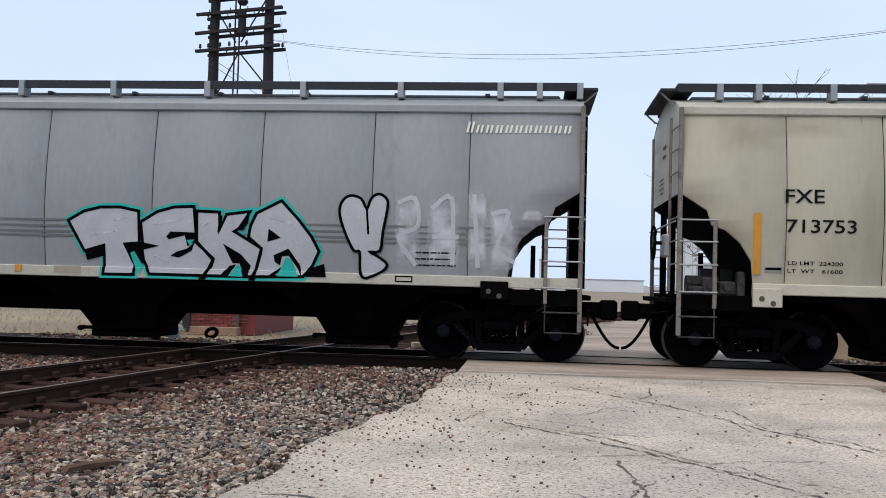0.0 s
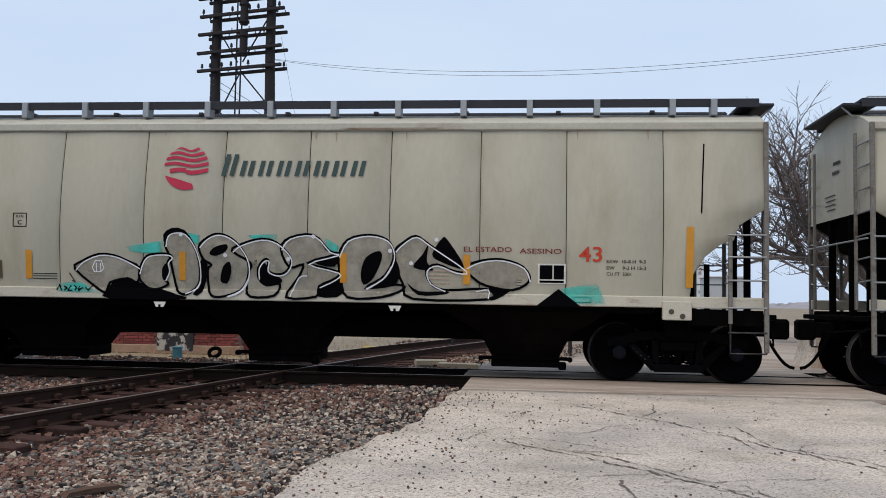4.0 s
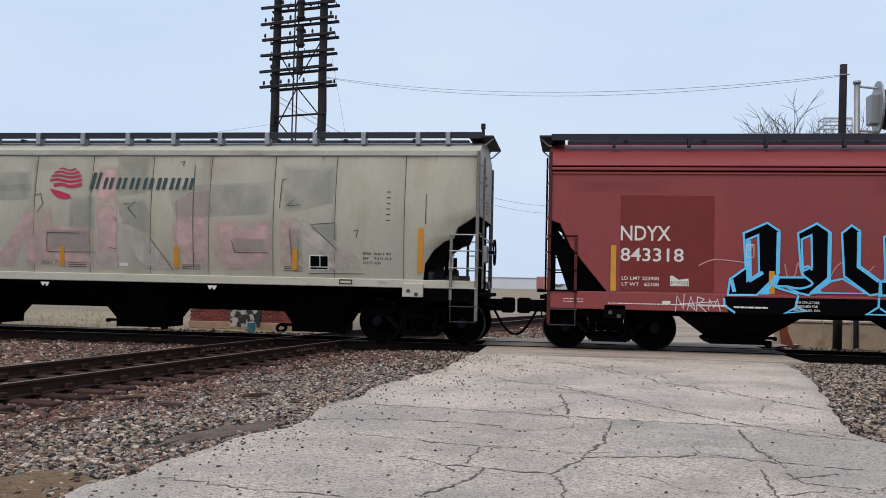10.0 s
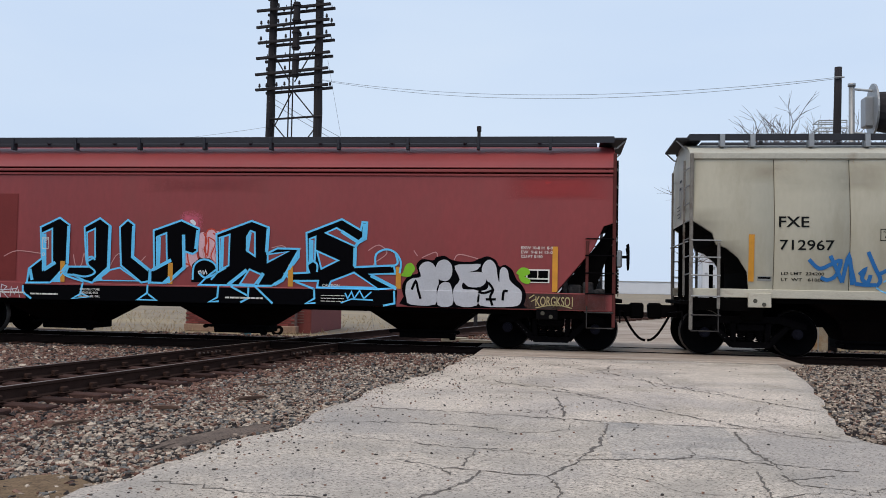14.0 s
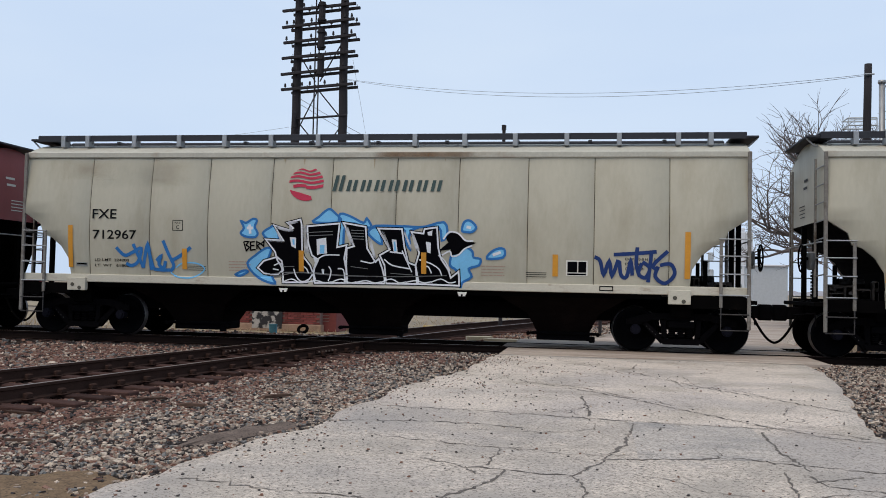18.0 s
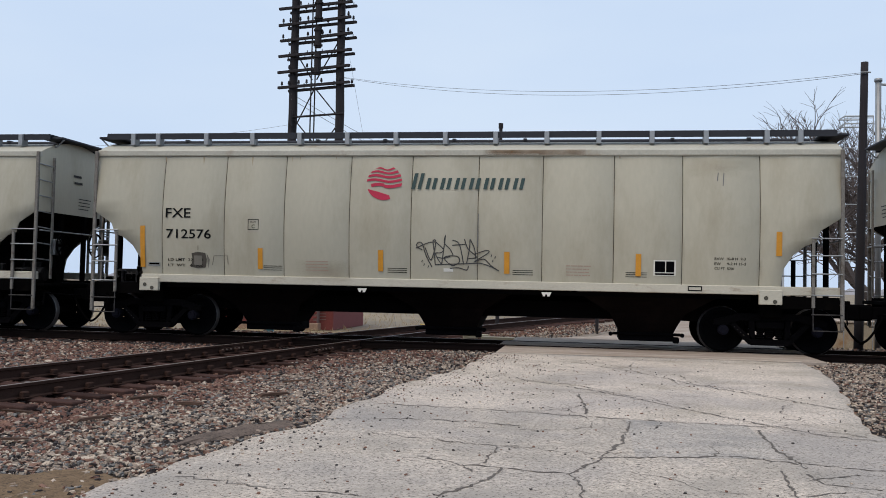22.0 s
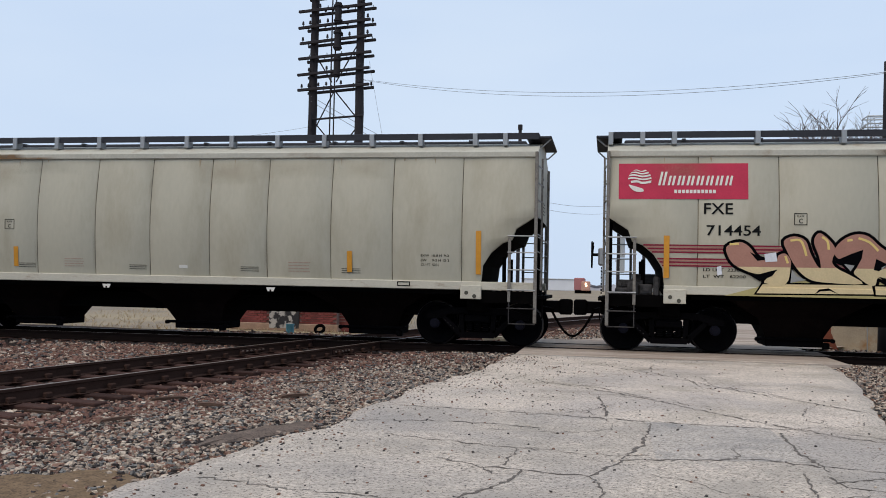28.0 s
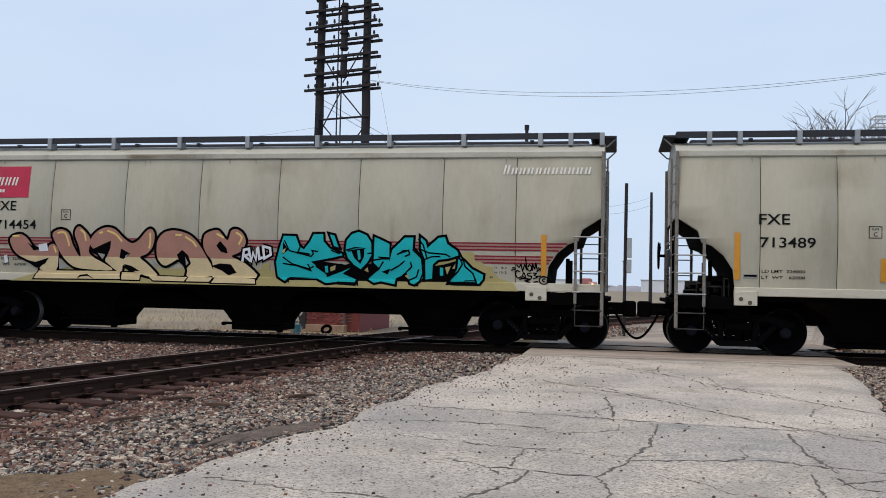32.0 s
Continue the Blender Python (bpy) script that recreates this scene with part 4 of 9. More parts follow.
def hopper_car(tone, H, style, open_end=False):
    st = STYLE[style]
    label = {"beige": "weathered grey-beige covered hopper freight car on black trucks", "gray": "mid-grey covered hopper freight car on black trucks",
             "red": "oxide-red covered hopper freight car with slab sides"}[tone]
    car = thing("hopper_car", pose(0, 0, 0), label, "freight car", "cars of the train")
    car["tone"] = tone
    body = M[tone]
    sill_m = M["sill"] if tone == "beige" else (body if tone == "red" else M["roof"])
    s0, s1 = st["sill"]
    edges = [-H, *st["seams"], H]
    for sgn in (-1, 1):
        for a, b in zip(edges, edges[1:]):
            side_panel(car, st, H, a, b, sgn, body)
        bm = bmesh.new()
        yy = side_y(st, s1)
        lo = sgn * (yy - 0.06)
        hi = sgn * (yy + 0.035)
        box(bm, (-H + (1.15 if open_end else 0), lo, s0), (H, hi, s1), 0.012)
        part("side_sill", bm, sill_m, car)
        bm = bmesh.new()
        yt = side_y(st, st["top"])
        c0, c1 = st["chord"]
        if style != "slab":
            box(bm, (-H, sgn * (yt - 0.05), c0), (H, sgn * (yt + 0.045), c1), 0.02)
        else:
            box(bm, (-H + 0.05, sgn * (yt - 0.05), 3.60), (H - 0.05, sgn * (yt + 0.03), 3.65), 0.01)
            for z0, z1, d in ((3.68, 3.74, 0.05), (3.77, 3.80, 0.03)):
                b2 = bmesh.new()
                box(b2, (-H + 0.05, sgn * (yt - 0.05), z0), (H - 0.05, sgn * (yt + d), z1), 0.01)
                part("roof_moulding", b2, body, car)
        part("top_chord", bm, M["roof"] if tone == "beige" else body, car)
    # added dark box that colours in the shade of the seams, held back from the skin
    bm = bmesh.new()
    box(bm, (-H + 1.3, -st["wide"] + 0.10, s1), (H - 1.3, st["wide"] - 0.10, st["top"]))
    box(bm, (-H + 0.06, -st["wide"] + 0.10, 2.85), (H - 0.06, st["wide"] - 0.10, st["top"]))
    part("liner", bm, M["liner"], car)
    # roof
    bm = bmesh.new()
    c1 = st["chord"][1] - 0.02
    prof = []
    for k in range(17):
        a = -1 + k / 8
        y = a * (st["wide"] + 0.01)
        prof.append((y, c1 + (st["crest"] - c1) * (1 - abs(a) ** 2.2)))
    xs = (-H, -H + 0.02, H - 0.02, H)
    rows = [[bm.verts.new((x, y, z)) for y, z in prof] for x in xs]
    for r0, r1 in zip(rows, rows[1:]):
        for k in range(16):
            bm.faces.new((r0[k], r0[k + 1], r1[k + 1], r1[k]))
    fix(bm)
    part("roof", bm, M["roof"] if tone == "beige" else body, car, smooth=True)
    # ends
    zc = st["cut"][0][0]
    for sx in (-1, 1):
        bm = bmesh.new()
        n = 14
        topz = [c1 + (st["crest"] - c1) * (1 - abs(-1 + k / 7) ** 2.2) for k in range(n + 1)]
        lo = [bm.verts.new((sx * (H - 0.01), (-1 + k / 7) * (st["wide"] + 0.02), zc)) for k in range(n + 1)]
        hi = [bm.verts.new((sx * (H - 0.01), (-1 + k / 7) * (st["wide"] + 0.02), topz[k])) for k in range(n + 1)]
        for k in range(n):
            bm.faces.new((lo[k], lo[k + 1], hi[k + 1], hi[k]))
        fix(bm)
        part("end_wall", bm, body, car)
        bm = bmesh.new()
        w = st["wide"] - 0.02
        zz = [zc, *[z for z, _ in st["cut"][1:]], s0 - 0.2]
        prev = None
        for z in zz:
            x = sx * (H - max(inset(st, z), (zc - z) * 0.80) - 0.01)
            row = (bm.verts.new((x, -w, z)), bm.verts.new((x, w, z)))
            if prev:
                bm.faces.new((*prev, row[1], row[0]))
            prev = row
        fix(bm)
        # the sheet lies in shadow, which its black colour paints
        part("slope_sheet", bm, M["black"], car, "sloping end sheet, black for the shade painted on it")
        if style == "slab":
            for y in (-1.30, 1.30):
                bm = bmesh.new()
                prism(bm, [(sx * (H - 1.16), 1.16), (sx * (H - 0.05), 2.62), (sx * (H - 0.05), 2.25), (sx * (H - 0.42), 1.16)], y - 0.01, y + 0.01)
                part("gusset", fix(bm), M["black"], car, "black end gusset plate")
        if tone != "gray":
            bm = bmesh.new()
            for k, (ya, yb, z) in enumerate(((-0.15, 0.20, 3.66), (-0.1, 0.25, 3.50), (0.1, 0.65, 3.14), (0.1, 0.6, 3.06), (0.1, 0.62, 2.98), (0.1, 0.55, 2.90))):
                x = sx * (H + 0.004)
                vs = [bm.verts.new((x, y, q)) for y, q in ((ya, z), (yb, z), (yb, z + (0.055 if k < 2 else 0.022)), (ya, z + (0.055 if k < 2 else 0.022)))]
                bm.faces.new(vs)
            part("end_print", bm, M["white_text" if tone == "red" else "valve"], car)["kind"] = "stuff"
        # platform, handrails and posts at the end
        bm = bmesh.new()
        box(bm, (sx * (H - 0.35), -1.45, 1.02), (sx * (H + 0.16), 1.45, 1.10), 0.01)
        box(bm, (sx * (H - 1.2), -1.5, 0.92), (sx * (H - 0.05), -1.42, 1.16))
        box(bm, (sx * (H - 1.2), 1.42, 0.92), (sx * (H - 0.05), 1.5, 1.16))
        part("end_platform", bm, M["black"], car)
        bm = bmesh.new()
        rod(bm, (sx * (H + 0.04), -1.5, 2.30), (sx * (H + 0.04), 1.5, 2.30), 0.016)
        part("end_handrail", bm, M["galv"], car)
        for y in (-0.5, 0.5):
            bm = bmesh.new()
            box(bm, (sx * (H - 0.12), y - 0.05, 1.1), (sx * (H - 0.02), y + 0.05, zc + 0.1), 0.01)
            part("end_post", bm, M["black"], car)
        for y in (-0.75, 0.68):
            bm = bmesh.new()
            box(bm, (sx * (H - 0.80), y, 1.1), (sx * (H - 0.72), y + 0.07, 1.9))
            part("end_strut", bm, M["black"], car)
        for sy in (-1, 1):
            ladder(car, H, sx, sy)
        # coupler and air hose
        bm = bmesh.new()
        box(bm, (sx * (H - 0.3), -0.13, 0.72), (sx * (H + 0.42), 0.13, 0.98), 0.02)
        box(bm, (sx * (H + 0.40), -0.18, 0.68), (sx * (H + 0.70), 0.12, 1.02), 0.04)
        box(bm, (sx * (H - 0.1), -0.45, 0.86), (sx * (H + 0.05), 0.45, 1.12), 0.02)
        part("coupler", bm, M["truck"], car)
        bm = bmesh.new()
        pts = []
        for k in range(8):
            a = k / 7
            pts.append((sx * (H + 0.22 + 0.50 * a), -0.34, 0.84 - 0.62 * math.sin(a * math.pi / 2)))
        tube(bm, pts, 0.026, 8)
        part("air_hose", bm, M["black"], car)
        bm = bmesh.new()
        rod(bm, (sx * (H + 0.12), -1.35, 0.88), (sx * (H + 0.30), -0.1, 0.80), 0.016)
        rod(bm, (sx * (H + 0.12), -1.35, 0.88), (sx * (H + 0.12), -1.40, 0.62), 0.016)
        part("cut_lever", bm, M["truck"], car)
        # roof end platform
        bm = bmesh.new()
        box(bm, (sx * (H - 0.30), -1.05, 4.44), (sx * (H + 0.24), 1.05, 4.49), 0.01)
        part("roof_end_platform", bm, M["walkway"], car)
        for y in (-0.95, 0.95):
            bm = bmesh.new()
            tube(bm, [(sx * (H + 0.22), y, 4.44), (sx * (H + 0.05), y, 4.28), (sx * (H - 0.02), y, 4.27)], 0.018)
            part("platform_brace", bm, M["galv"], car)
    # roof walks on brackets, hatch coaming
    gal = M["galv"] if style != "slab" else M["walkway"]
    for sgn in (-1, 1):
        bm = bmesh.new()
        top = 4.545 if style != "slab" else 4.50
        box(bm, (-H + 0.02, sgn * 0.72, top - 0.04), (H - 0.02, sgn * 1.16, top), 0.006)
        box(bm, (-H + 0.02, sgn * 1.13, top - 0.135), (H - 0.02, sgn * 1.16, top - 0.035))
        part("running_board", bm, M["walkway"], car, "grey steel roof walkway")
        bm = bmesh.new()
        if style != "slab":
            box(bm, (-0.05, sgn * 0.98, 4.27), (0.05, sgn * 1.215, 4.535), 0.008)
        else:
            box(bm, (-0.03, sgn * 1.02, 4.22), (0.03, sgn * 1.19, 4.49), 0.005)
        xs = [-7.25, -6.65, *[-5.5 + k * 1.085 for k in range(11)], 6.55, 7.2] if style == "curved" else [-7.87, -7.22, *[-6.58 + k * 1.645 for k in range(9)], 7.22, 7.87] if style == "wide" else [-6.9 + k * 1.53 for k in range(10)]
        p0 = part("walkway_bracket", bm, gal, car)
        p0.matrix_basis = pose(xs[0], 0, 0)
        for x in xs[1:]:
            again(p0, pose(x, 0, 0))
    bm = bmesh.new()
    box(bm, (-H + 0.35, -0.36, 4.38), (H - 0.35, 0.36, 4.50), 0.03)
    hatch = part("hatch_cover", bm, M["walkway"], car)
    for k in range(9):
        bm = bmesh.new()
        x = -H + 1.6 + k * (2 * H - 3.2) / 8
        box(bm, (x - 0.04, -0.40, 4.47), (x + 0.04, 0.40, 4.52), 0.006)
        part("hatch_latch", bm, M["walkway"], hatch)
    # underside: three hopper bays, centre sill; their colours hold the shade below the car
    low = s0 + 0.02
    for c in st["bays"]:
        bm = bmesh.new()
        rings = []
        for z, dx, dy in ((low, 1.52, 1.44), (0.74, 0.77, 0.86), (0.52, 0.65, 0.68), (0.30, 0.55, 0.52)) if style != "slab" else ((low, 1.26, 1.40), (0.32, 0.60, 0.52)):
            rings.append([bm.verts.new((c + sx2 * dx, sy2 * dy, z)) for sx2, sy2 in ((-1, -1), (1, -1), (1, 1), (-1, 1))])
        for r0, r1 in zip(rings, rings[1:]):
            for k in range(4):
                bm.faces.new((r0[k], r0[(k + 1) % 4], r1[(k + 1) % 4], r1[k]))
        bm.faces.new(rings[-1])
        fix(bm)
        bay = part("hopper_bay", bm, M["bay"], car, "sooty hopper bay, its brown-black deepened by painted shade")
        bm = bmesh.new()
        box(bm, (c - 0.57, -0.56, 0.15), (c + 0.57, 0.56, 0.34), 0.02)
        box(bm, (c - 0.70, -0.60, 0.27), (c + 0.70, -0.54, 0.33))
        box(bm, (c + 0.55, -0.64, 0.12), (c + 0.68, -0.5, 0.25), 0.02)
        part("outlet_gate", bm, M["truck"], bay)
        bm = bmesh.new()
        rod(bm, (c - 0.76, -0.61, 0.30), (c + 0.76, -0.61, 0.30), 0.022, 8)
        part("gate_rack", bm, M["truck"], bay)
        for q in (-0.74, 0.74):
            bm = bmesh.new()
            rod(bm, (c + q, -0.65, 0.29), (c + q, -0.54, 0.29), 0.045, 8)
            part("gate_capstan", bm, M["truck"], bay)
    bm = bmesh.new()
    box(bm, (-H - 0.1, -0.22, 0.70), (H + 0.1, 0.22, 1.12), 0.01)
    if style != "slab":
        prism(bm, [(-H + 2.1, 0.95), (-H + 2.1, 0.70), (-H + 2.25, 0.60), (H - 2.25, 0.60), (H - 2.1, 0.70), (H - 2.1, 0.95)], -0.62, 0.62)
        fix(bm)
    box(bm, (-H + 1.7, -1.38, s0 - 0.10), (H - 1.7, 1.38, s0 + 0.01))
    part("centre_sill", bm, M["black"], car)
    for sx in (-1, 1):
        for sy in (-1, 1):
            bm = bmesh.new()
            a, b = sorted((sx * (H - 1.14), sx * (H - 1.58)))
            box(bm, (a, sy * 1.46, s0 - 0.19), (b, sy * 1.575, s0 + 0.10), 0.01)
            jp = part("jack_pad", bm, sill_m if tone == "beige" else M["truck"], car)
            for dx, dz in ((0.13, -0.06), (0.30, -0.13)):
                bm = bmesh.new()
                rod(bm, (a + dx, sy * 1.575, s0 + dz + 0.0), (a + dx, sy * 1.583, s0 + dz), 0.042, 14)
                # a dark disc painted in place of a shaded hole
                part("hole", bm, M["liner"], jp)
        bm = bmesh.new()
        box(bm, (sx * (H - 1.5), -1.2, 0.72), (sx * (H - 1.06), 1.2, 1.05), 0.03)
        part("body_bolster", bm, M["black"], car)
    # trucks
    sets = []
    for sx in (-1, 1):
        xc = sx * (H - 1.28)
        for sgn in (-1, 1):
            side_frame(car, xc, sgn)
        bm = bmesh.new()
        box(bm, (xc - 0.2, -1.0, 0.42), (xc + 0.2, 1.0, 0.70), 0.03)
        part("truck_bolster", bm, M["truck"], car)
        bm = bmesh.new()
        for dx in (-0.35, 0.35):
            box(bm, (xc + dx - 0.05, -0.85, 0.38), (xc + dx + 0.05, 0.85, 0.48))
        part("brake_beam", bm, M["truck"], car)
        for dx in (-0.915, 0.915):
            axle = new("axle", AXLE)
            axle.parent = car
            axle.matrix_basis = pose(xc + dx, 0, 0.457)
            for mesh, nm in ((WHEEL, "wheel"), (CAP, "bearing_cap")):
                for mm in (pose(0, 0, 0), TURN):
                    w = new(nm, mesh)
                    w.parent = axle
                    w.matrix_basis = mm
    return car


def brake_wheel(car, H, sx):
    bm = bmesh.new()
    x = sx * (H + 0.30)
    n = 18
    pts = [(x, -0.95 + 0.27 * math.cos(2 * math.pi * k / n), 1.98 + 0.27 * math.sin(2 * math.pi * k / n)) for k in range(n + 1)]
    tube(bm, pts, 0.018, 6)
    for k in range(4):
        a = math.pi * k / 4
        rod(bm, (x, -0.95 - 0.26 * math.cos(a), 1.98 - 0.26 * math.sin(a)), (x - sx * 0.03, -0.95 + 0.26 * math.cos(a), 1.98 + 0.26 * math.sin(a)), 0.012, 6)
    rod(bm, (x, -0.95, 1.98), (sx * (H + 0.1), -0.95, 1.98), 0.03)
    bw = part("brake_wheel", bm, M["truck"], car)
    bm = bmesh.new()
    box(bm, (sx * (H + 0.04), -1.10, 1.75), (sx * (H + 0.17), -0.80, 2.12), 0.03)
    part("brake_gearbox", bm, M["galv"], bw)
    bm = bmesh.new()
    for k in range(9):
        z = 1.72 - k * 0.065
        rod(bm, (sx * (H + 0.10), -0.92, z), (sx * (H + 0.10), -0.92, z - 0.05), 0.018 if k % 2 else 0.012, 6)
    part("brake_chain", bm, M["truck"], bw)
    bm = bmesh.new()
    rod(bm, (sx * (H - 0.75), -0.8, 1.30), (sx * (H - 0.25), -0.8, 1.30), 0.17, 14)
    rod(bm, (sx * (H - 1.05), -0.35, 1.45), (sx * (H - 0.55), -0.35, 1.45), 0.15, 14)
    box(bm, (sx * (H - 0.7), -1.2, 1.12), (sx * (H - 0.45), -0.5, 1.25), 0.02)
    part("brake_cylinder", bm, M["valve"], bw)
    for k, (dx, y, z, w, h) in enumerate(((0.18, -1.22, 1.14, 0.30, 0.16), (0.42, -1.30, 1.14, 0.22, 0.30), (0.66, -1.24, 1.16, 0.28, 0.22), (0.30, -1.05, 1.30, 0.34, 0.12), (0.95, -1.28, 1.12, 0.12, 0.42))):
        bm = bmesh.new()
        a, b = sorted((sx * (H - dx), sx * (H - dx - w)))
        box(bm, (a, y - 0.10, z), (b, y + 0.10, z + h), 0.03)
        rod(bm, ((a + b) / 2, y - 0.14, z + h * 0.6), ((a + b) / 2, y - 0.08, z + h * 0.6), min(w, h) * 0.28, 10)
        part("brake_valve", bm, M["valve"], bw, "grimy grey brake valve casting")
    bm = bmesh.new()
    tube(bm, [(sx * (H - 0.05), -1.36, 1.16), (sx * (H - 0.5), -1.36, 1.20), (sx * (H - 0.75), -1.34, 1.12), (sx * (H - 1.3), -1.34, 1.12)], 0.02)
    part("brake_pipe", bm, M["valve"], bw)


# left and right end of each body along the train, brake wheel end
CARS = [
    ("gray", -75.11, -59.20, 0), ("beige", -57.84, -41.80, -1), ("beige", -40.38, -24.47, 1), ("red", -23.04, -6.60, 1), ("beige", -5.16, 10.79, 1),
    ("beige", 12.19, 27.95, -1), ("beige", 29.40, 45.17, -1), ("beige", 46.63, 62.50, -1), ("beige", 63.90, 79.80, -1),
]
H0 = 7.93
TRAIN = []
BEIGE = {False: hopper_car("beige", H0, "curved"), True: hopper_car("beige", H0, "curved", True)}
used = set()
for tone, a, b, brake in CARS:
    c = (a + b) / 2
    if tone == "beige" and a == 46.63:
        car = hopper_car(tone, H0, "wide", True)
    elif tone == "beige":
        kind = brake < 0
        if kind in used:
            car = copy_thing(BEIGE[kind], pose(c, 0, 0))
        else:
            car = BEIGE[kind]
            used.add(kind)
    else:
        car = hopper_car(tone, H0 if tone == "gray" else (b - a) / 2, "slab" if tone == "red" else "wide")
    if brake:
        brake_wheel(car, (b - a) / 2 if tone == "red" else H0, brake)
    TRAIN.append((car, c))
    car.matrix_basis = pose(c - travelled(0), 0, 0)
for car, _ in TRAIN:
    if "tone" in car:
        del car["tone"]


# ---- telegraph tower, poles, wires, signal ----
def along(o, ang, s, d=0.0):
    """A point s metres along and d metres behind a line through o that turns by ang."""
    return (o[0] + s * math.cos(ang) - d * math.sin(ang), o[1] + s * math.sin(ang) + d * math.cos(ang))


TALL = 1.228


def telegraph_tower():
    t = thing("telegraph_tower", pose(-10.09, 12.01, -0.29), "dark timber H-frame telegraph tower with many stacked double crossarms", "telegraph pole")
    ang = radians(-11)
    for s, lean in ((-0.80, 0.06), (0.80, -0.06)):
        bm = bmesh.new()
        x, y = along((0, 0), ang, s)
        zs = [-0.32 + k * 1.12 for k in range(13)]
        wob = random.Random(int(s * 10))
        shaft(bm, [(x + lean * (q / 12 - 0.5) + wob.uniform(-0.012, 0.012), y, q) for q in zs], [0.145 - 0.025 * q / 12 + wob.uniform(-0.006, 0.006) for q in zs])
        part("pole", bm, M["pole"], t, smooth=True)
    rng = random.Random(7)
    z = 7.18
    lev = 0
    while z < 12.7:
        for d, dz, s0, s1 in ((-0.17, 0.0, -1.22, 1.22), (0.17, -0.035, -1.10, 1.18)):
            bm = bmesh.new()
            a = along((0, 0), ang, s0 + rng.uniform(-0.04, 0.04), d)
            b = along((0, 0), ang, s1 + rng.uniform(-0.04, 0.04), d)
            mid = Vector(((a[0] + b[0]) / 2, (a[1] + b[1]) / 2, z + dz))
            L = math.hypot(b[0] - a[0], b[1] - a[1]) / 2
            box(bm, (-L, -0.04, -0.04), (L, 0.04, 0.04), 0.008, Matrix.Translation(mid) @ Matrix.Rotation(ang, 4, "Z") @ Matrix.Rotation(radians(rng.uniform(-2.2, -0.6)), 4, "Y"))
            arm = part("crossarm", bm, M["pole"], t)
            for s in (-1.10, -0.86, -0.52, -0.25, 0.25, 0.50, 0.86, 1.10):
                if rng.random() < 0.52:
                    p = along((0, 0), ang, s, d)
                    bm = bmesh.new()
                    zz = z + dz + 0.035 + s * 0.022
                    rod(bm, (*p, zz), (*p, zz + 0.07), 0.012, 6)
                    if rng.random() < 0.62:
                        rod(bm, (*p, zz + 0.05), (*p, zz + 0.12), 0.040, 8, 0.030)
                        rod(bm, (*p, zz + 0.12), (*p, zz + 0.155), 0.034, 8, 0.018)
                    part("insulator", bm, M["pole"], arm)
        z += 0.485
        lev += 1
    # braces
    def brace(s0, z0, s1, z1, r=0.020, nm="brace"):
        bm = bmesh.new()
        rod(bm, (*along((0, 0), ang, s0, -0.1), z0), (*along((0, 0), ang, s1, -0.1), z1), r)
        part(nm, bm, M["pole"], t)
    brace(-0.75, 5.75, 0.0, 7.1)
    brace(0.0, 7.1, 0.75, 6.25)
    brace(-0.75, 6.25, 0.75, 4.6)
    brace(0.75, 5.9, -0.4, 4.5)
    brace(-0.72, 8.3, -0.1, 7.35)
    brace(0.72, 8.4, 0.05, 7.35)
    brace(-0.75, 4.4, 0.75, 2.6)
    brace(0.75, 4.4, -0.75, 2.6)
    bm = bmesh.new()
    a, b = along((0, 0), ang, -0.75, -0.12), along((0, 0), ang, 1.0, -0.12)
    rod(bm, (*a, 6.24), (*b, 6.28), 0.032, 8)
    part("tie_bar", bm, M["pole"], t)
    for s in (-0.10, 0.03):
        bm = bmesh.new()
        rod(bm, (*along((0, 0), ang, s, -0.16), -0.3), (*along((0, 0), ang, s, -0.16), 10.6), 0.022, 8)
        part("cable_riser", bm, M["pole"], t)
    for k in range(5):
        bm = bmesh.new()
        p = along((0, 0), ang, 0.12, -0.2)
        z0 = 7.48 + k * 0.82
        rod(bm, (*p, z0), (*p, z0 + 0.62), 0.105, 12)
        rod(bm, (*p, z0 + 0.05), (*p, z0 + 0.10), 0.14, 12)
        rod(bm, (*p, z0 + 0.50), (*p, z0 + 0.55), 0.14, 12)
        part("cable_box", bm, M["pole"], t)
    bm = bmesh.new()
    p = along((0, 0), ang, -0.72, -0.26)
    box(bm, (p[0] - 0.05, p[1] - 0.05, 5.95), (p[0] + 0.05, p[1] + 0.05, 6.45), 0.01)
    part("terminal_box", bm, M["pole"], t)
    # the arms are three metres long
    for o in t.children_recursive:
        o.data.transform(Matrix.Scale(TALL, 4))


def wire(name, a, b, sag, r=0.006, n=26, label="thin dark overhead wire"):
    bm = bmesh.new()
    pts = [Vector(a).lerp(Vector(b), k / n) - Vector((0, 0, 4 * sag * (k / n) * (1 - k / n))) for k in range(n + 1)]
    tube(bm, pts, r, 5)
    return tagged(obj(name, bm, M["wire"]), label, "wire")


def timber_pole():
    p = thing("utility_pole", pose(6.75, 4.0, 0), "weathered dark timber utility pole", "utility pole")
    bm = bmesh.new()
    zs = [-0.32 + k * 0.933 for k in range(9)]
    shaft(bm, [(0.14 * q / 8, 0, q) for q in zs], [0.118 - 0.028 * q / 8 for q in zs])
    part("post", bm, M["pole"], p, smooth=True)
    p2 = thing("utility_pole", pose(3.0, 60, 0), "far slim timber utility pole", "utility pole")
    bm = bmesh.new()
    shaft(bm, [(0, 0, -0.32), (0, 0, 9.7)], [0.16, 0.11])
    part("post", bm, M["pole"], p2)
    bm = bmesh.new()
    rod(bm, (0.0, -0.12, 6.86), (0.24, -0.12, 6.86), 0.019)
    part("wire_bracket", bm, M["galv"], p)


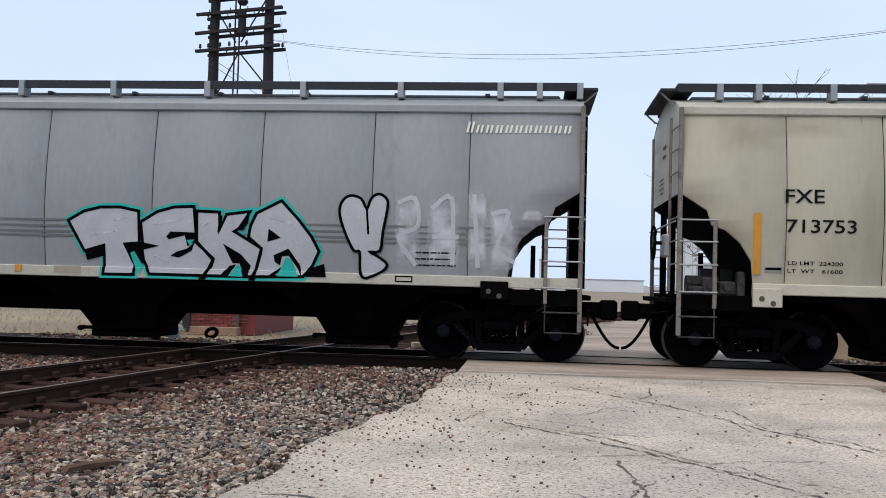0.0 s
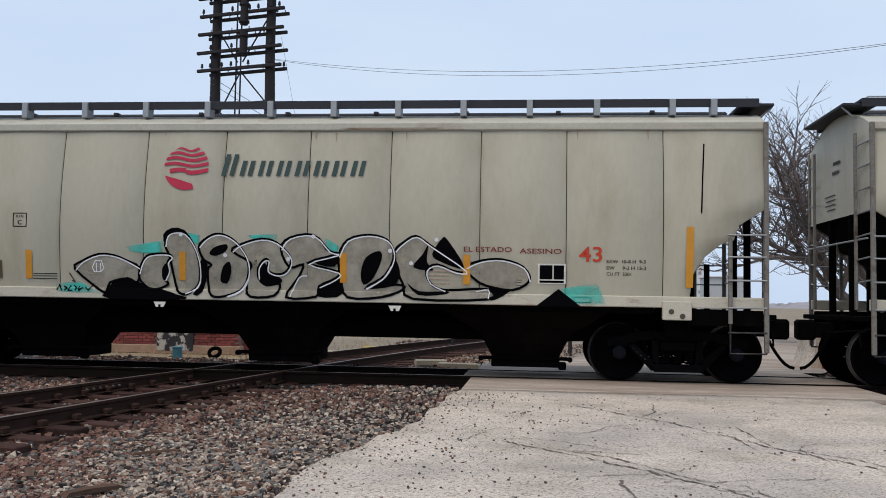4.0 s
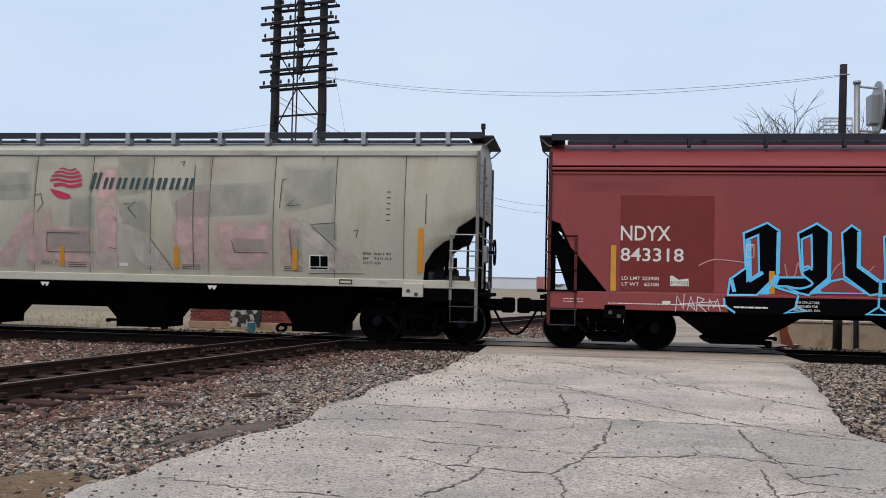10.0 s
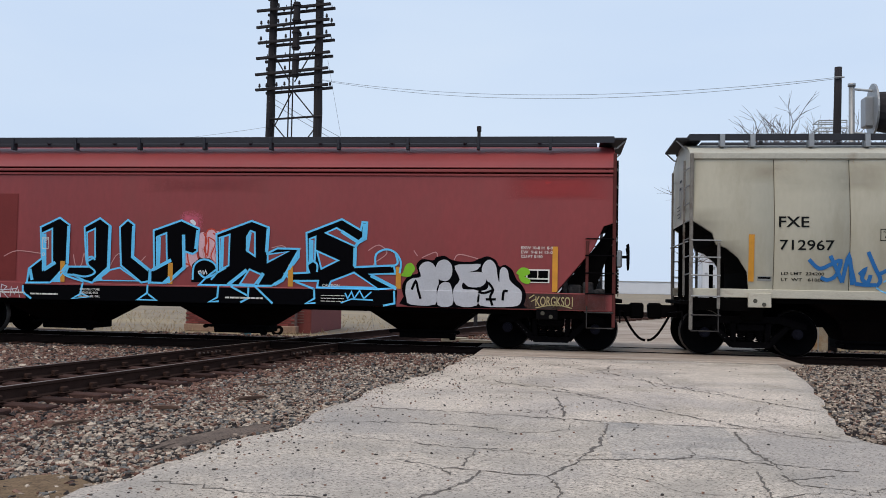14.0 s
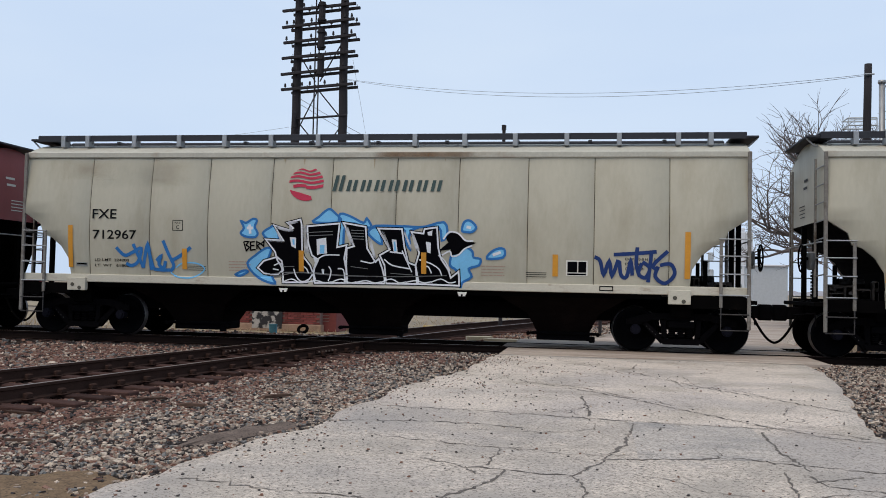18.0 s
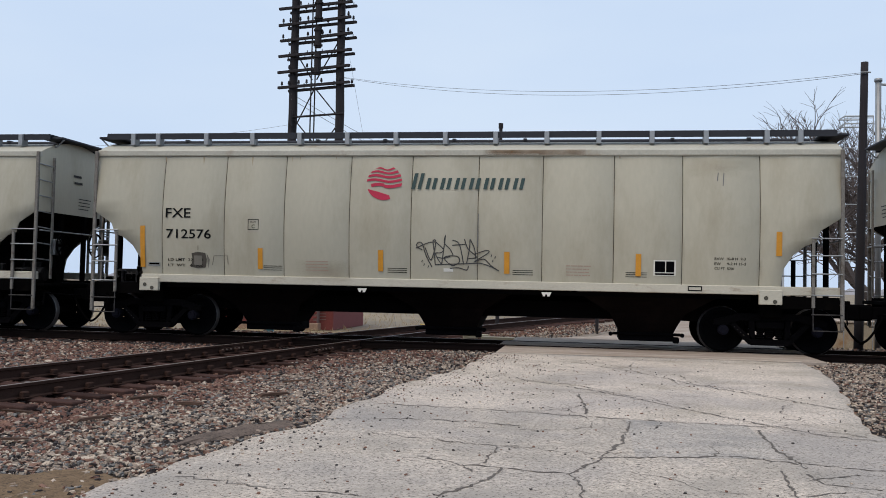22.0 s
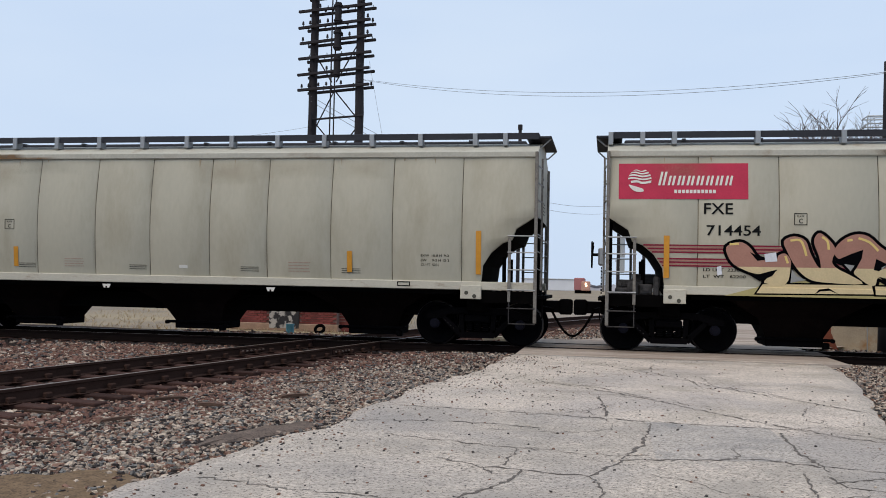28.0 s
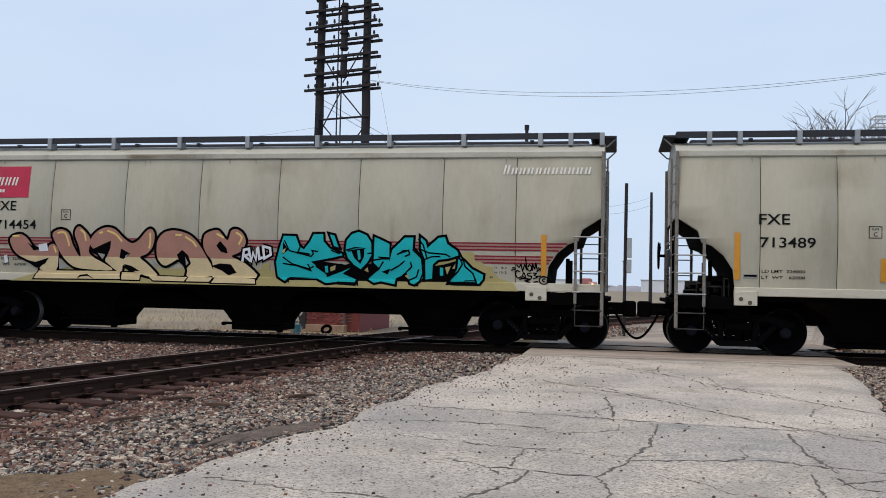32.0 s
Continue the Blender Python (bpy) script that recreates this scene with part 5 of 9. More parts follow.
def signal_mast():
    s = thing("railway_signal", pose(7.5, 5.0, 0), "grey steel railway signal mast with ladder and round target", "railway signal")
    bm = bmesh.new()
    rod(bm, (0, 0, -0.3), (0, 0, 6.88), 0.075, 14)
    rod(bm, (0, 0, 6.86), (0, 0, 6.94), 0.10, 14)
    part("mast", bm, M["galv"], s, smooth=True)
    bm = bmesh.new()
    rod(bm, (0.50, 0.0, 6.22), (0.55, -0.004, 6.22), 0.70, 28)
    part("target", bm, M["galv"], s)
    bm = bmesh.new()
    rod(bm, (0.60, 0, 6.18), (1.25, -0.1, 6.12), 0.52, 18, 0.60)
    part("hood", bm, M["pole"], s)
    bm = bmesh.new()
    box(bm, (0.28, -0.2, 5.75), (0.52, 0.2, 6.55), 0.03)
    part("lamp_case", bm, M["galv"], s)
    for z in (5.62, 6.80):
        bm = bmesh.new()
        rod(bm, (0, 0, z), (0.50, 0, z - 0.06), 0.035)
        part("bracket", bm, M["pale"], s)
    for y in (0,):
        for x in (-0.84, -0.12):
            bm = bmesh.new()
            rod(bm, (x, y, -0.3), (x, y, 5.95), 0.014)
            part("ladder_rail", bm, M["pale"], s)
    for z in (0.6, 1.3, 2.1, 2.85, 3.6, 4.35, 5.1, 5.9):
        bm = bmesh.new()
        rod(bm, (-0.84, 0, z), (-0.12, 0, z), 0.012)
        part("rung", bm, M["pale"], s)
    for z in (5.75, 5.95):
        bm = bmesh.new()
        tube(bm, [(-0.12, 0, z), (-0.84, 0, z), (-0.84, 0.55, z), (-0.12, 0.55, z)], 0.02)
        part("guard_rail", bm, M["pale"], s)
    p = thing("relay_post", pose(0.30, 10.0, 0), "thin black steel post with a small silver box", "post")
    bm = bmesh.new()
    rod(bm, (0, 0, -0.32), (0.03, 0, 4.75), 0.055, 10)
    part("shaft", bm, M["pole"], p)
    bm = bmesh.new()
    rod(bm, (0.14, 0, 2.30), (0.14, 0, 2.95), 0.085, 12)
    box(bm, (0.06, -0.1, 1.80), (0.22, 0.1, 2.25), 0.02)
    part("silver_box", bm, M["pale"], p, "small silver equipment box")
    f = thing("distant_signal", pose(9.88, 60, 0), "far-off slim signal mast with two platforms", "railway signal")
    bm = bmesh.new()
    rod(bm, (0, 0, -0.3), (0, 0, 4.6), 0.07, 8)
    part("mast", bm, M["pale"], f)
    for z in (1.6, 2.4, 3.1, 3.9):
        bm = bmesh.new()
        box(bm, (-0.55, -0.2, z), (0.35, 0.2, z + 0.06))
        part("platform", bm, M["pale"], f)
    for z in (2.5, 4.0):
        bm = bmesh.new()
        rod(bm, (0.2, 0, z), (0.2, 0, z + 0.6), 0.22, 8)
        part("signal_head", bm, M["pale"], f)


def brick_shed():
    s = thing("brick_shed", pose(-12.3, 8.0, -0.32), "small red brick shed with a tan gable roof beside the tracks", "shed")
    W, D, E, A = 3.7, 3.3, 2.45, 3.12
    bm = bmesh.new()
    prism(bm, [(0.02, 0.0), (W - 0.02, 0.0), (W - 0.02, E), (W / 2, A), (0.02, E)], 0.02, D)
    part("wall", fix(bm), M["mortar"], s, "brick core with pale mortar")
    bm = bmesh.new()
    box(bm, (-0.03, -0.05, 0.0), (W + 0.03, D, 0.24), 0.02)
    part("foundation", bm, mat("stained_plaster", (0.33, 0.22, 0.16), 0.9, vary=0.3, scale=3, fine=25), s, "stained pale plaster along the base")
    # bricks of the front
    bm = bmesh.new()
    box(bm, (-0.103, -0.012, -0.031), (0.103, 0.03, 0.031), 0.004)
    b0 = None
    rng = random.Random(11)
    row, z = 0, 0.28
    while z < A - 0.1:
        half = W / 2 if z < E else W / 2 * (A - z) / (A - E) - 0.05
        x = W / 2 - half + 0.11 + (0.108 if row % 2 else 0)
        while x < W / 2 + half - 0.09:
            if not (1.40 < x < 2.45 and z < 0.95) and not (1.55 < x < 2.30 and 1.55 < z < 2.05):
                mm = pose(x, rng.uniform(-0.004, 0.004), z)
                if b0 is None:
                    b0 = part("brick", bm, M["brick"], s)
                    b0.matrix_basis = mm
                else:
                    again(b0, mm)
            x += 0.216
        z += 0.073 if z > 2 else 0.0735
        row += 1
    # plank roof slopes with overhang
    for sg in (-1, 1):
        bm = bmesh.new()
        L = math.hypot(W / 2 + 0.2, A - E)
        box(bm, (0, -0.25, 0), (L, D + 0.25, 0.08), 0.01)
        a = math.atan2(A - E, W / 2)
        m = Matrix.Translation((W / 2, 0, A + 0.01)) @ (Matrix.Rotation(a, 4, "Y") if sg > 0 else Matrix.Rotation(-a, 4, "Y") @ Matrix.Diagonal((-1, 1, 1, 1)))
        bmesh.ops.transform(bm, matrix=m, verts=bm.verts)
        part("roof_slope", fix(bm), M["shingle"], s, "tan weathered roof slope")
    bm = bmesh.new()
    box(bm, (1.40, -0.06, 0.08), (2.42, 0.0, 0.95), 0.01)
    d = part("door_panel", bm, mat("scrawled_panel", (0.42, 0.40, 0.38), 0.7, vary=0.2, scale=4, stain=(0.02, 0.02, 0.025), stain_scale=3.5, stain_lo=0.44, stain_hi=0.50), s, "white panel covered in black scrawls")
    bm = bmesh.new()
    box(bm, (1.58, -0.02, 1.58), (2.28, 0.05, 2.02))
    # the shade inside the window is the colour of this box
    w = part("window_opening", bm, M["liner"], s, "dark opening")
    bm = bmesh.new()
    box(bm, (1.52, -0.07, 1.52), (2.34, 0.02, 1.58), 0.01)
    part("sill", bm, M["sill"], w)
    bm = bmesh.new()
    box(bm, (1.52, -0.04, 2.02), (2.34, 0.02, 2.10), 0.01)
    part("lintel", bm, M["shingle"], w)
    a = thing("shed_annex", pose(-8.72, 8.3, -0.32), "low dark red annex wall beside the brick shed", "shed")
    bm = bmesh.new()
    box(bm, (0, 0, 0), (0.56, 4, 2.05), 0.02)
    part("wall", bm, M["brick"], a)
    bm = bmesh.new()
    box(bm, (-0.02, -0.012, -0.012), (0.30, 0.02, 0.012), 0.003)
    lath = part("lath", bm, M["mortar"], a, "pale horizontal mortar line")
    lath.matrix_basis = pose(0.02, -0.002, 0.35)
    for k in range(1, 18):
        again(lath, pose(0.02, -0.002, 0.35 + k * 0.092), a)
    bm = bmesh.new()
    box(bm, (-0.1, -0.15, 2.05), (0.64, 4.1, 2.15), 0.02)
    part("roof", bm, M["shingle"], a)


def bare_tree(name, x, y, h, seed, lean=0.0, spread=1.0, label="bare winter tree with dark spreading limbs"):
    t = thing(name, pose(x, y, -0.32), label, "tree")
    rng = random.Random(seed)
    store = {k: ([], []) for k in ("trunk", "branchwork", "crown")}

    def stick(key, a, b, r0, r1, seg):
        V, F = store[key]
        d = (b - a).normalized()
        u = d.orthogonal().normalized()
        w = d.cross(u)
        n = len(V)
        for p, r in ((a, r0), (b, r1)):
            for k in range(seg):
                an = 6.2832 * k / seg
                V.append(p + u * (r * math.cos(an)) + w * (r * math.sin(an)))
        for k in range(seg):
            j = (k + 1) % seg
            F.append((n + k, n + j, n + seg + j, n + seg + k))

    def grow(p, d, L, r, depth):
        key = "trunk" if depth == 0 else ("branchwork" if depth < 3 else "crown")
        seg = (8, 6, 5, 3, 3)[depth]
        n = (4, 4, 3, 3, 3)[depth]
        q, v = p.copy(), d.copy()
        for k in range(n):
            v = (v + Vector((rng.gauss(0, 0.2), rng.gauss(0, 0.2), rng.gauss(0.02, 0.17)))).normalized()
            e = q + v * L / n
            stick(key, q, e, r * (1 - 0.5 * k / n), r * (1 - 0.5 * (k + 1) / n), seg)
            if depth < 4 and (k >= 1 if depth in (0, 3) else True):
                for _ in range((2, 2, 2 + (k == 1), 2)[depth]):
                    a = rng.uniform(0, 6.28)
                    w = (v * 0.55 + Vector((math.cos(a) * spread, math.sin(a) * spread, rng.uniform(-0.15, 0.85))) * 0.75).normalized()
                    grow(e, w, L * rng.uniform(0.42, 0.74), max(0.008, r * 0.45), depth + 1)
            q = e
        if depth < 4:
            grow(q, v, L * 0.62, max(0.008, r * 0.45), depth + 1)

    grow(Vector((0, 0, 0)), Vector((lean, 0, 1)).normalized(), h * 0.36, h * 0.020, 0)
    for key in ("trunk", "branchwork", "crown"):
        me = bpy.data.meshes.new(key)
        me.from_pydata([v[:] for v in store[key][0]], [], store[key][1])
        me.materials.append(M["bark"])
        o = new(key, me)
        o.parent = t


def locomotive():
    l = thing("locomotive", pose(-7.4, 250, -0.32), "distant red and yellow diesel locomotive with lit headlights", "locomotive")
    # hood and nose colours are paled to paint the haze of distance
    bm = bmesh.new()
    box(bm, (-2.5, 0, 0.9), (0.4, 18, 4.6), 0.2)
    part("hood", bm, mat("loco_red", (0.36, 0.14, 0.14), 0.7), l)
    bm = bmesh.new()
    box(bm, (-0.4, -0.6, 0.8), (2.2, 4, 3.6), 0.2)
    part("nose", bm, mat("loco_orange", (0.48, 0.26, 0.20), 0.7), l)
    glow = bpy.data.materials.new("headlight_glow")
    glow.use_nodes = True
    g = glow.node_tree.nodes["Principled BSDF"]
    g.inputs["Emission Color"].default_value = (1.0, 0.8, 0.45, 1)
    g.inputs["Emission Strength"].default_value = 6
    for x, z in ((0.9, 2.9), (1.1, 2.3)):
        bm = bmesh.new()
        rod(bm, (x, -0.75, z), (x, -0.6, z), 0.22, 10)
        part("headlight", bm, glow, l)
    bm = bmesh.new()
    box(bm, (-2.3, 0, 0.0), (2.2, 18, 0.9))
    part("underframe", bm, M["black"], l)


def far_things():
    b = thing("silo_building", pose(17.2, 90, -0.3), "tall plain white grain silo building far off", "building")
    bm = bmesh.new()
    box(bm, (-1.35, 0, 0), (1.35, 3, 8.6), 0.05)
    part("wall", bm, M["white"], b)
    for k in range(3):
        bm = bmesh.new()
        box(bm, (-1.37 + k * 0.9, -0.06, 0), (-1.30 + k * 0.9, 0, 8.6))
        part("seam", bm, M["pale"], b)
    bm = bmesh.new()
    box(bm, (-0.7, 0.4, 8.6), (0.5, 2, 9.1), 0.05)
    part("roof_house", bm, M["white"], b)
    for k in range(10):
        bm = bmesh.new()
        x, z = (-0.85, 0.0, 0.85)[k * 7 % 3], 1.4 + 0.72 * k
        box(bm, (x - 0.16, -0.04, z), (x + 0.16, 0.02, z + 0.36), 0.01)
        part("window", bm, M["galv"], b, "small grey window")
    h = thing("equipment_hut", pose(14.9, 60, -0.3), "low pale blue-grey equipment hut", "hut")
    bm = bmesh.new()
    box(bm, (-1.45, 0, 0), (1.45, 4, 3.8), 0.05)
    part("wall", bm, M["pale"], h)
    bm = bmesh.new()
    box(bm, (-1.6, -0.2, 3.8), (1.6, 4.2, 3.95), 0.03)
    part("roof", bm, M["white"], h)
    for nm, x, w, hh, y in (("grain_elevator", -62, 9, 16, 420), ("warehouse", -30, 34, 6, 480), ("warehouse", 40, 50, 7, 520), ("water_tower", 4.5, 1.6, 15, 430)):
        e = thing(nm, pose(x, y, -0.3), "hazy pale building on the horizon", "building")
        bm = bmesh.new()
        box(bm, (-w / 2, 0, 0), (w / 2, 8, hh), 0.1)
        part("wall", bm, M["white"], e)
        bm = bmesh.new()
        box(bm, (-w / 2 - 0.4, -0.4, hh), (w / 2 + 0.4, 8.4, hh + 0.5), 0.1)
        part("roof", bm, M["pale"], e)
    # woods along the horizon, one uneven mass of crowns; pale grey paints the haze
    rng = random.Random(21)
    bm = bmesh.new()
    prev = None
    for k in range(700):
        x = -900 + k * 1800 / 699
        hgt = 4.5 + 2.2 * noise.noise((x * 0.01, 0, 0)) + 1.8 * noise.noise((x * 0.09, 3, 0)) + rng.uniform(-0.9, 0.9)
        row = [bm.verts.new((x, 690 + 14 * noise.noise((x * 0.05, j, 7)) + 6 * j, -0.5 + hgt * z)) for j, z in enumerate((0, 0.6, 1.0, 0.0))]
        if prev:
            for c in range(3):
                bm.faces.new((prev[c], prev[c + 1], row[c + 1], row[c]))
        prev = row
    tagged(obj("far_woods", bm, mat("hazy_woods", (0.30, 0.29, 0.31), 1.0, vary=0.1, scale=0.1)), "low bare woods along the horizon, grey with painted haze", "woods", kind="stuff")


def trackside():
    w = thing("retaining_wall", pose(5.9, 6.4, -0.32), "low stained tan concrete wall beside the crossing", "wall")
    bm = bmesh.new()
    box(bm, (0, 0, 0), (4.2, 0.3, 0.74), 0.03)
    part("slab", bm, mat("tan_concrete", (0.40, 0.34, 0.26), 0.9, vary=0.25, scale=2, fine=30, stain=(0.32, 0.17, 0.07), stain_scale=1.5, stain_lo=0.55, stain_hi=0.75), w)
    bm = bmesh.new()
    box(bm, (-0.03, -0.03, 0.74), (4.23, 0.33, 0.82), 0.02)
    part("coping", bm, M["concrete"], w)
    b = thing("concrete_barrier", pose(5.55, 4.7, -0.22), "tapered concrete barrier end with a rust-red painted side", "barrier")
    bm = bmesh.new()
    prism(bm, [(-0.30, 0), (0.30, 0), (0.12, 0.45), (0.08, 0.9), (-0.12, 0.9), (-0.16, 0.45)], 0, 1.4)
    part("block", fix(bm), M["concrete"], b)
    bm = bmesh.new()
    prism(bm, [(0.0, 0.004), (0.33, 0.004), (0.15, 0.46), (0.11, 0.92), (-0.03, 0.92), (-0.06, 0.45)], -0.03, 1.3)
    part("red_face", fix(bm), mat("rust_red", (0.24, 0.07, 0.04), 0.85, vary=0.3, scale=6), b, "rust-red face")
    c = thing("signal_cabinet", pose(8.6, 4.4, -0.22), "grey steel relay cabinet", "cabinet")
    bm = bmesh.new()
    box(bm, (0, 0, 0), (0.55, 0.5, 1.0), 0.02)
    part("case", bm, M["galv"], c)
    bm = bmesh.new()
    box(bm, (0.05, -0.02, 0.08), (0.5, 0.0, 0.92), 0.01)
    part("cabinet_door", bm, M["pale"], c)
    d = thing("plastic_drum", pose(-8.85, 4.6, -0.2), "blue plastic drum lying by the rails", "drum")
    bm = bmesh.new()
    rod(bm, (-0.12, 0, 0), (-0.12, 0, 0.26), 0.115, 14)
    rod(bm, (-0.12, 0, 0.24), (-0.12, 0, 0.27), 0.125, 14)
    part("shell", bm, mat("blue_plastic", (0.08, 0.24, 0.30), 0.6, vary=0.35, scale=8), d)
    y = thing("discarded_tyre", pose(-8.2, 4.9, -0.2), "old black tyre lying in the ballast", "tyre")
    bm = bmesh.new()
    n = 16
    pts = [(0.13 * math.cos(6.2832 * k / n), 0.06 + 0.08 * math.sin(6.2832 * k / n), 0.13 + 0.10 * math.sin(6.2832 * k / n)) for k in range(n + 1)]
    tube(bm, pts, 0.045, 8)
    part("ring", bm, M["black"], y)
    rng = random.Random(14)
    pm = mat("pale_plank", (0.45, 0.40, 0.30), 0.85, vary=0.2, scale=5)
    ym = mat("yellow_marker", (0.55, 0.36, 0.06), 0.7)
    for x, yy, L, m, lab in ((-6.2, 9.0, 0.6, pm, "pale weathered plank lying in grass"), (-5.6, 9.3, 0.8, pm, "pale weathered plank lying in grass"), (-5.2, 8.8, 0.35, ym, "small yellow trackside marker"),
                             (-3.0, 4.3, 0.7, pm, "grey timber offcut on the ballast"), (-2.3, 3.4, 0.9, pm, "grey timber offcut on the ballast")):
        bm = bmesh.new()
        box(bm, (-L / 2, -0.1, 0), (L / 2, 0.1, 0.12 if m is pm else 0.28), 0.015)
        o = obj("marker" if m is ym else "plank", bm, m)
        o.matrix_basis = pose(x, yy, -0.32 if yy > 5 else -0.2, 0, 0, rng.uniform(-25, 25))
        tagged(o, lab, "marker" if m is ym else "plank", "" if m is ym else "scattered planks")
    # puddle of wet mud by the road edge
    bm = bmesh.new()
    rim = [1 + rng.uniform(-0.25, 0.25) for _ in range(22)]
    rings = []
    for f in (0.06, 0.4, 0.72, 1.0):
        row = []
        for k, r in enumerate(rim):
            a = 6.2832 * k / 22
            x = -3.06 + f * (0.25 * r * math.cos(a) + 0.24 * math.sin(a))
            y = -12.55 + f * 0.72 * r * math.sin(a)
            row.append(bm.verts.new((x, y, ground_z(x, y) + 0.034 - 0.02 * (f == 1.0))))
        rings.append(row)
    bm.faces.new(rings[0])
    for r0, r1 in zip(rings, rings[1:]):
        for k in range(22):
            bm.faces.new((r0[k], r1[k], r1[(k + 1) % 22], r0[(k + 1) % 22]))
    fix(bm)
    tagged(obj("mud_patch", bm, M["puddle"]), "patch of wet brown mud beside the road", "mud", kind="structure")
    bm = bmesh.new()
    pts = []
    for k in range(24):
        a = 6.2832 * k / 24
        r = 1 + rng.uniform(-0.2, 0.2)
        pts.append(bm.verts.new((-3.5 + 0.68 * r * math.cos(a), -15.1 + 0.70 * r * math.sin(a), -0.1 + 0.0 * r)))
    bm.faces.new(pts)
    tagged(obj("dirt_patch", bm, mat("leaf_litter", (0.17, 0.115, 0.07), 0.95, vary=0.5, scale=14, fine=70, spec=0.1, specks=(0.06, 0.045, 0.035))), "patch of bare brown dirt and leaf litter", "dirt", kind="structure")
    # the far side of the crossing
    bm = bmesh.new()
    vs = [(-1.6, 2.6), (4.9, 2.6), (7.5, 9), (9.5, 20), (30, 60), (8, 60), (2.2, 20), (0.2, 9)]
    bm.faces.new([bm.verts.new((x, y, -0.06 if y < 5 else -0.29)) for x, y in vs])
    tagged(obj("far_road", bm, M["dusty"]), "pale concrete road beyond the crossing", "road", kind="structure")
    bm = bmesh.new()
    vs = [(-5.6, 2.4), (-1.3, 2.4), (0.3, 9), (2.3, 20), (8.2, 60), (-6, 60), (-3.5, 20), (-4.6, 9)]
    bm.faces.new([bm.verts.new((x, y, -0.19 if y < 5 else -0.295)) for x, y in vs])
    tagged(obj("gravel_verge", bm, M["verge"]), "pale gravel verge beyond the tracks", "gravel", kind="structure")
    # tufts of dry grass
    bm = bmesh.new()
    for _ in range(5200):
        x = rng.uniform(-24, 12)
        yy = rng.uniform(6.0, 26) if rng.random() < 0.8 else rng.uniform(5.2, 8)
        if -3.0 < x < 7.5 + (yy - 9) * 0.3 or abs(x - diag_x(yy)) < 1.6:
            continue
        h = rng.uniform(0.05, 0.20)
        a = rng.uniform(0, 6.28)
        dx, dy = math.cos(a) * 0.02, math.sin(a) * 0.02
        l = rng.uniform(-0.15, 0.15)
        v = [bm.verts.new((x - dx, yy - dy, -0.33)), bm.verts.new((x + dx, yy + dy, -0.33)), bm.verts.new((x + l, yy + l * 0.5, -0.33 + h))]
        bm.faces.new(v)
    tagged(obj("dry_grass", bm, mat("dry_grass", (0.40, 0.31, 0.19), 0.95, vary=0.35, scale=0.8, fine=6)), "tufts of dry straw-coloured grass", "grass", kind="stuff")


telegraph_tower()
timber_pole()
wire("overhead_wire", (-9.15, 11.82, 8.82), (6.87, 3.88, 6.86), 0.52)
wire("overhead_wire", (-9.15, 11.82, 8.80), (6.87, 3.88, 6.83), 0.61)
wire("overhead_wire", (-10.93, 12.13, 7.14), (-34.0, 9.0, 6.6), 0.9, 0.005)
wire("guy_wire", (-8.84, 12.0, 9.56), (-6.85, 12.0, -0.35), 0.0, 0.005, label="steel guy wire from the tower to the ground")
wire("overhead_wire", (-11.05, 12.01, 8.25), (3.0, 60, 9.3), 2.2, 0.010)
wire("overhead_wire", (-11.05, 12.01, 8.05), (3.0, 60, 8.6), 2.2, 0.010)
signal_mast()
brick_shed()
vp = thing("vent_post", pose(-3.18, 12.0, -0.32), "slim dark post with a stubby cap", "post")
bm = bmesh.new()
shaft(bm, [(0, 0, 0), (0, 0, 7.25)], [0.07, 0.06])
part("shaft", bm, M["pole"], vp)
bm = bmesh.new()
rod(bm, (0, 0, 7.22), (0, 0, 7.40), 0.085, 10)
part("cap", bm, M["pole"], vp)
bare_tree("bare_tree", 12.9, 23, 14.6, 5, -0.03, 1.0)
bare_tree("bare_tree", 14.9, 25.5, 14.6, 17, -0.02, 1.0)
bare_tree("bare_tree", 18.5, 28, 13, 9, -0.05, 1.0)
bare_tree("bare_tree", 21, 30, 9.5, 12, 0.05, 1.0)
locomotive()
far_things()
trackside()
slabs(ROAD)
cracks(ROAD)
stones()


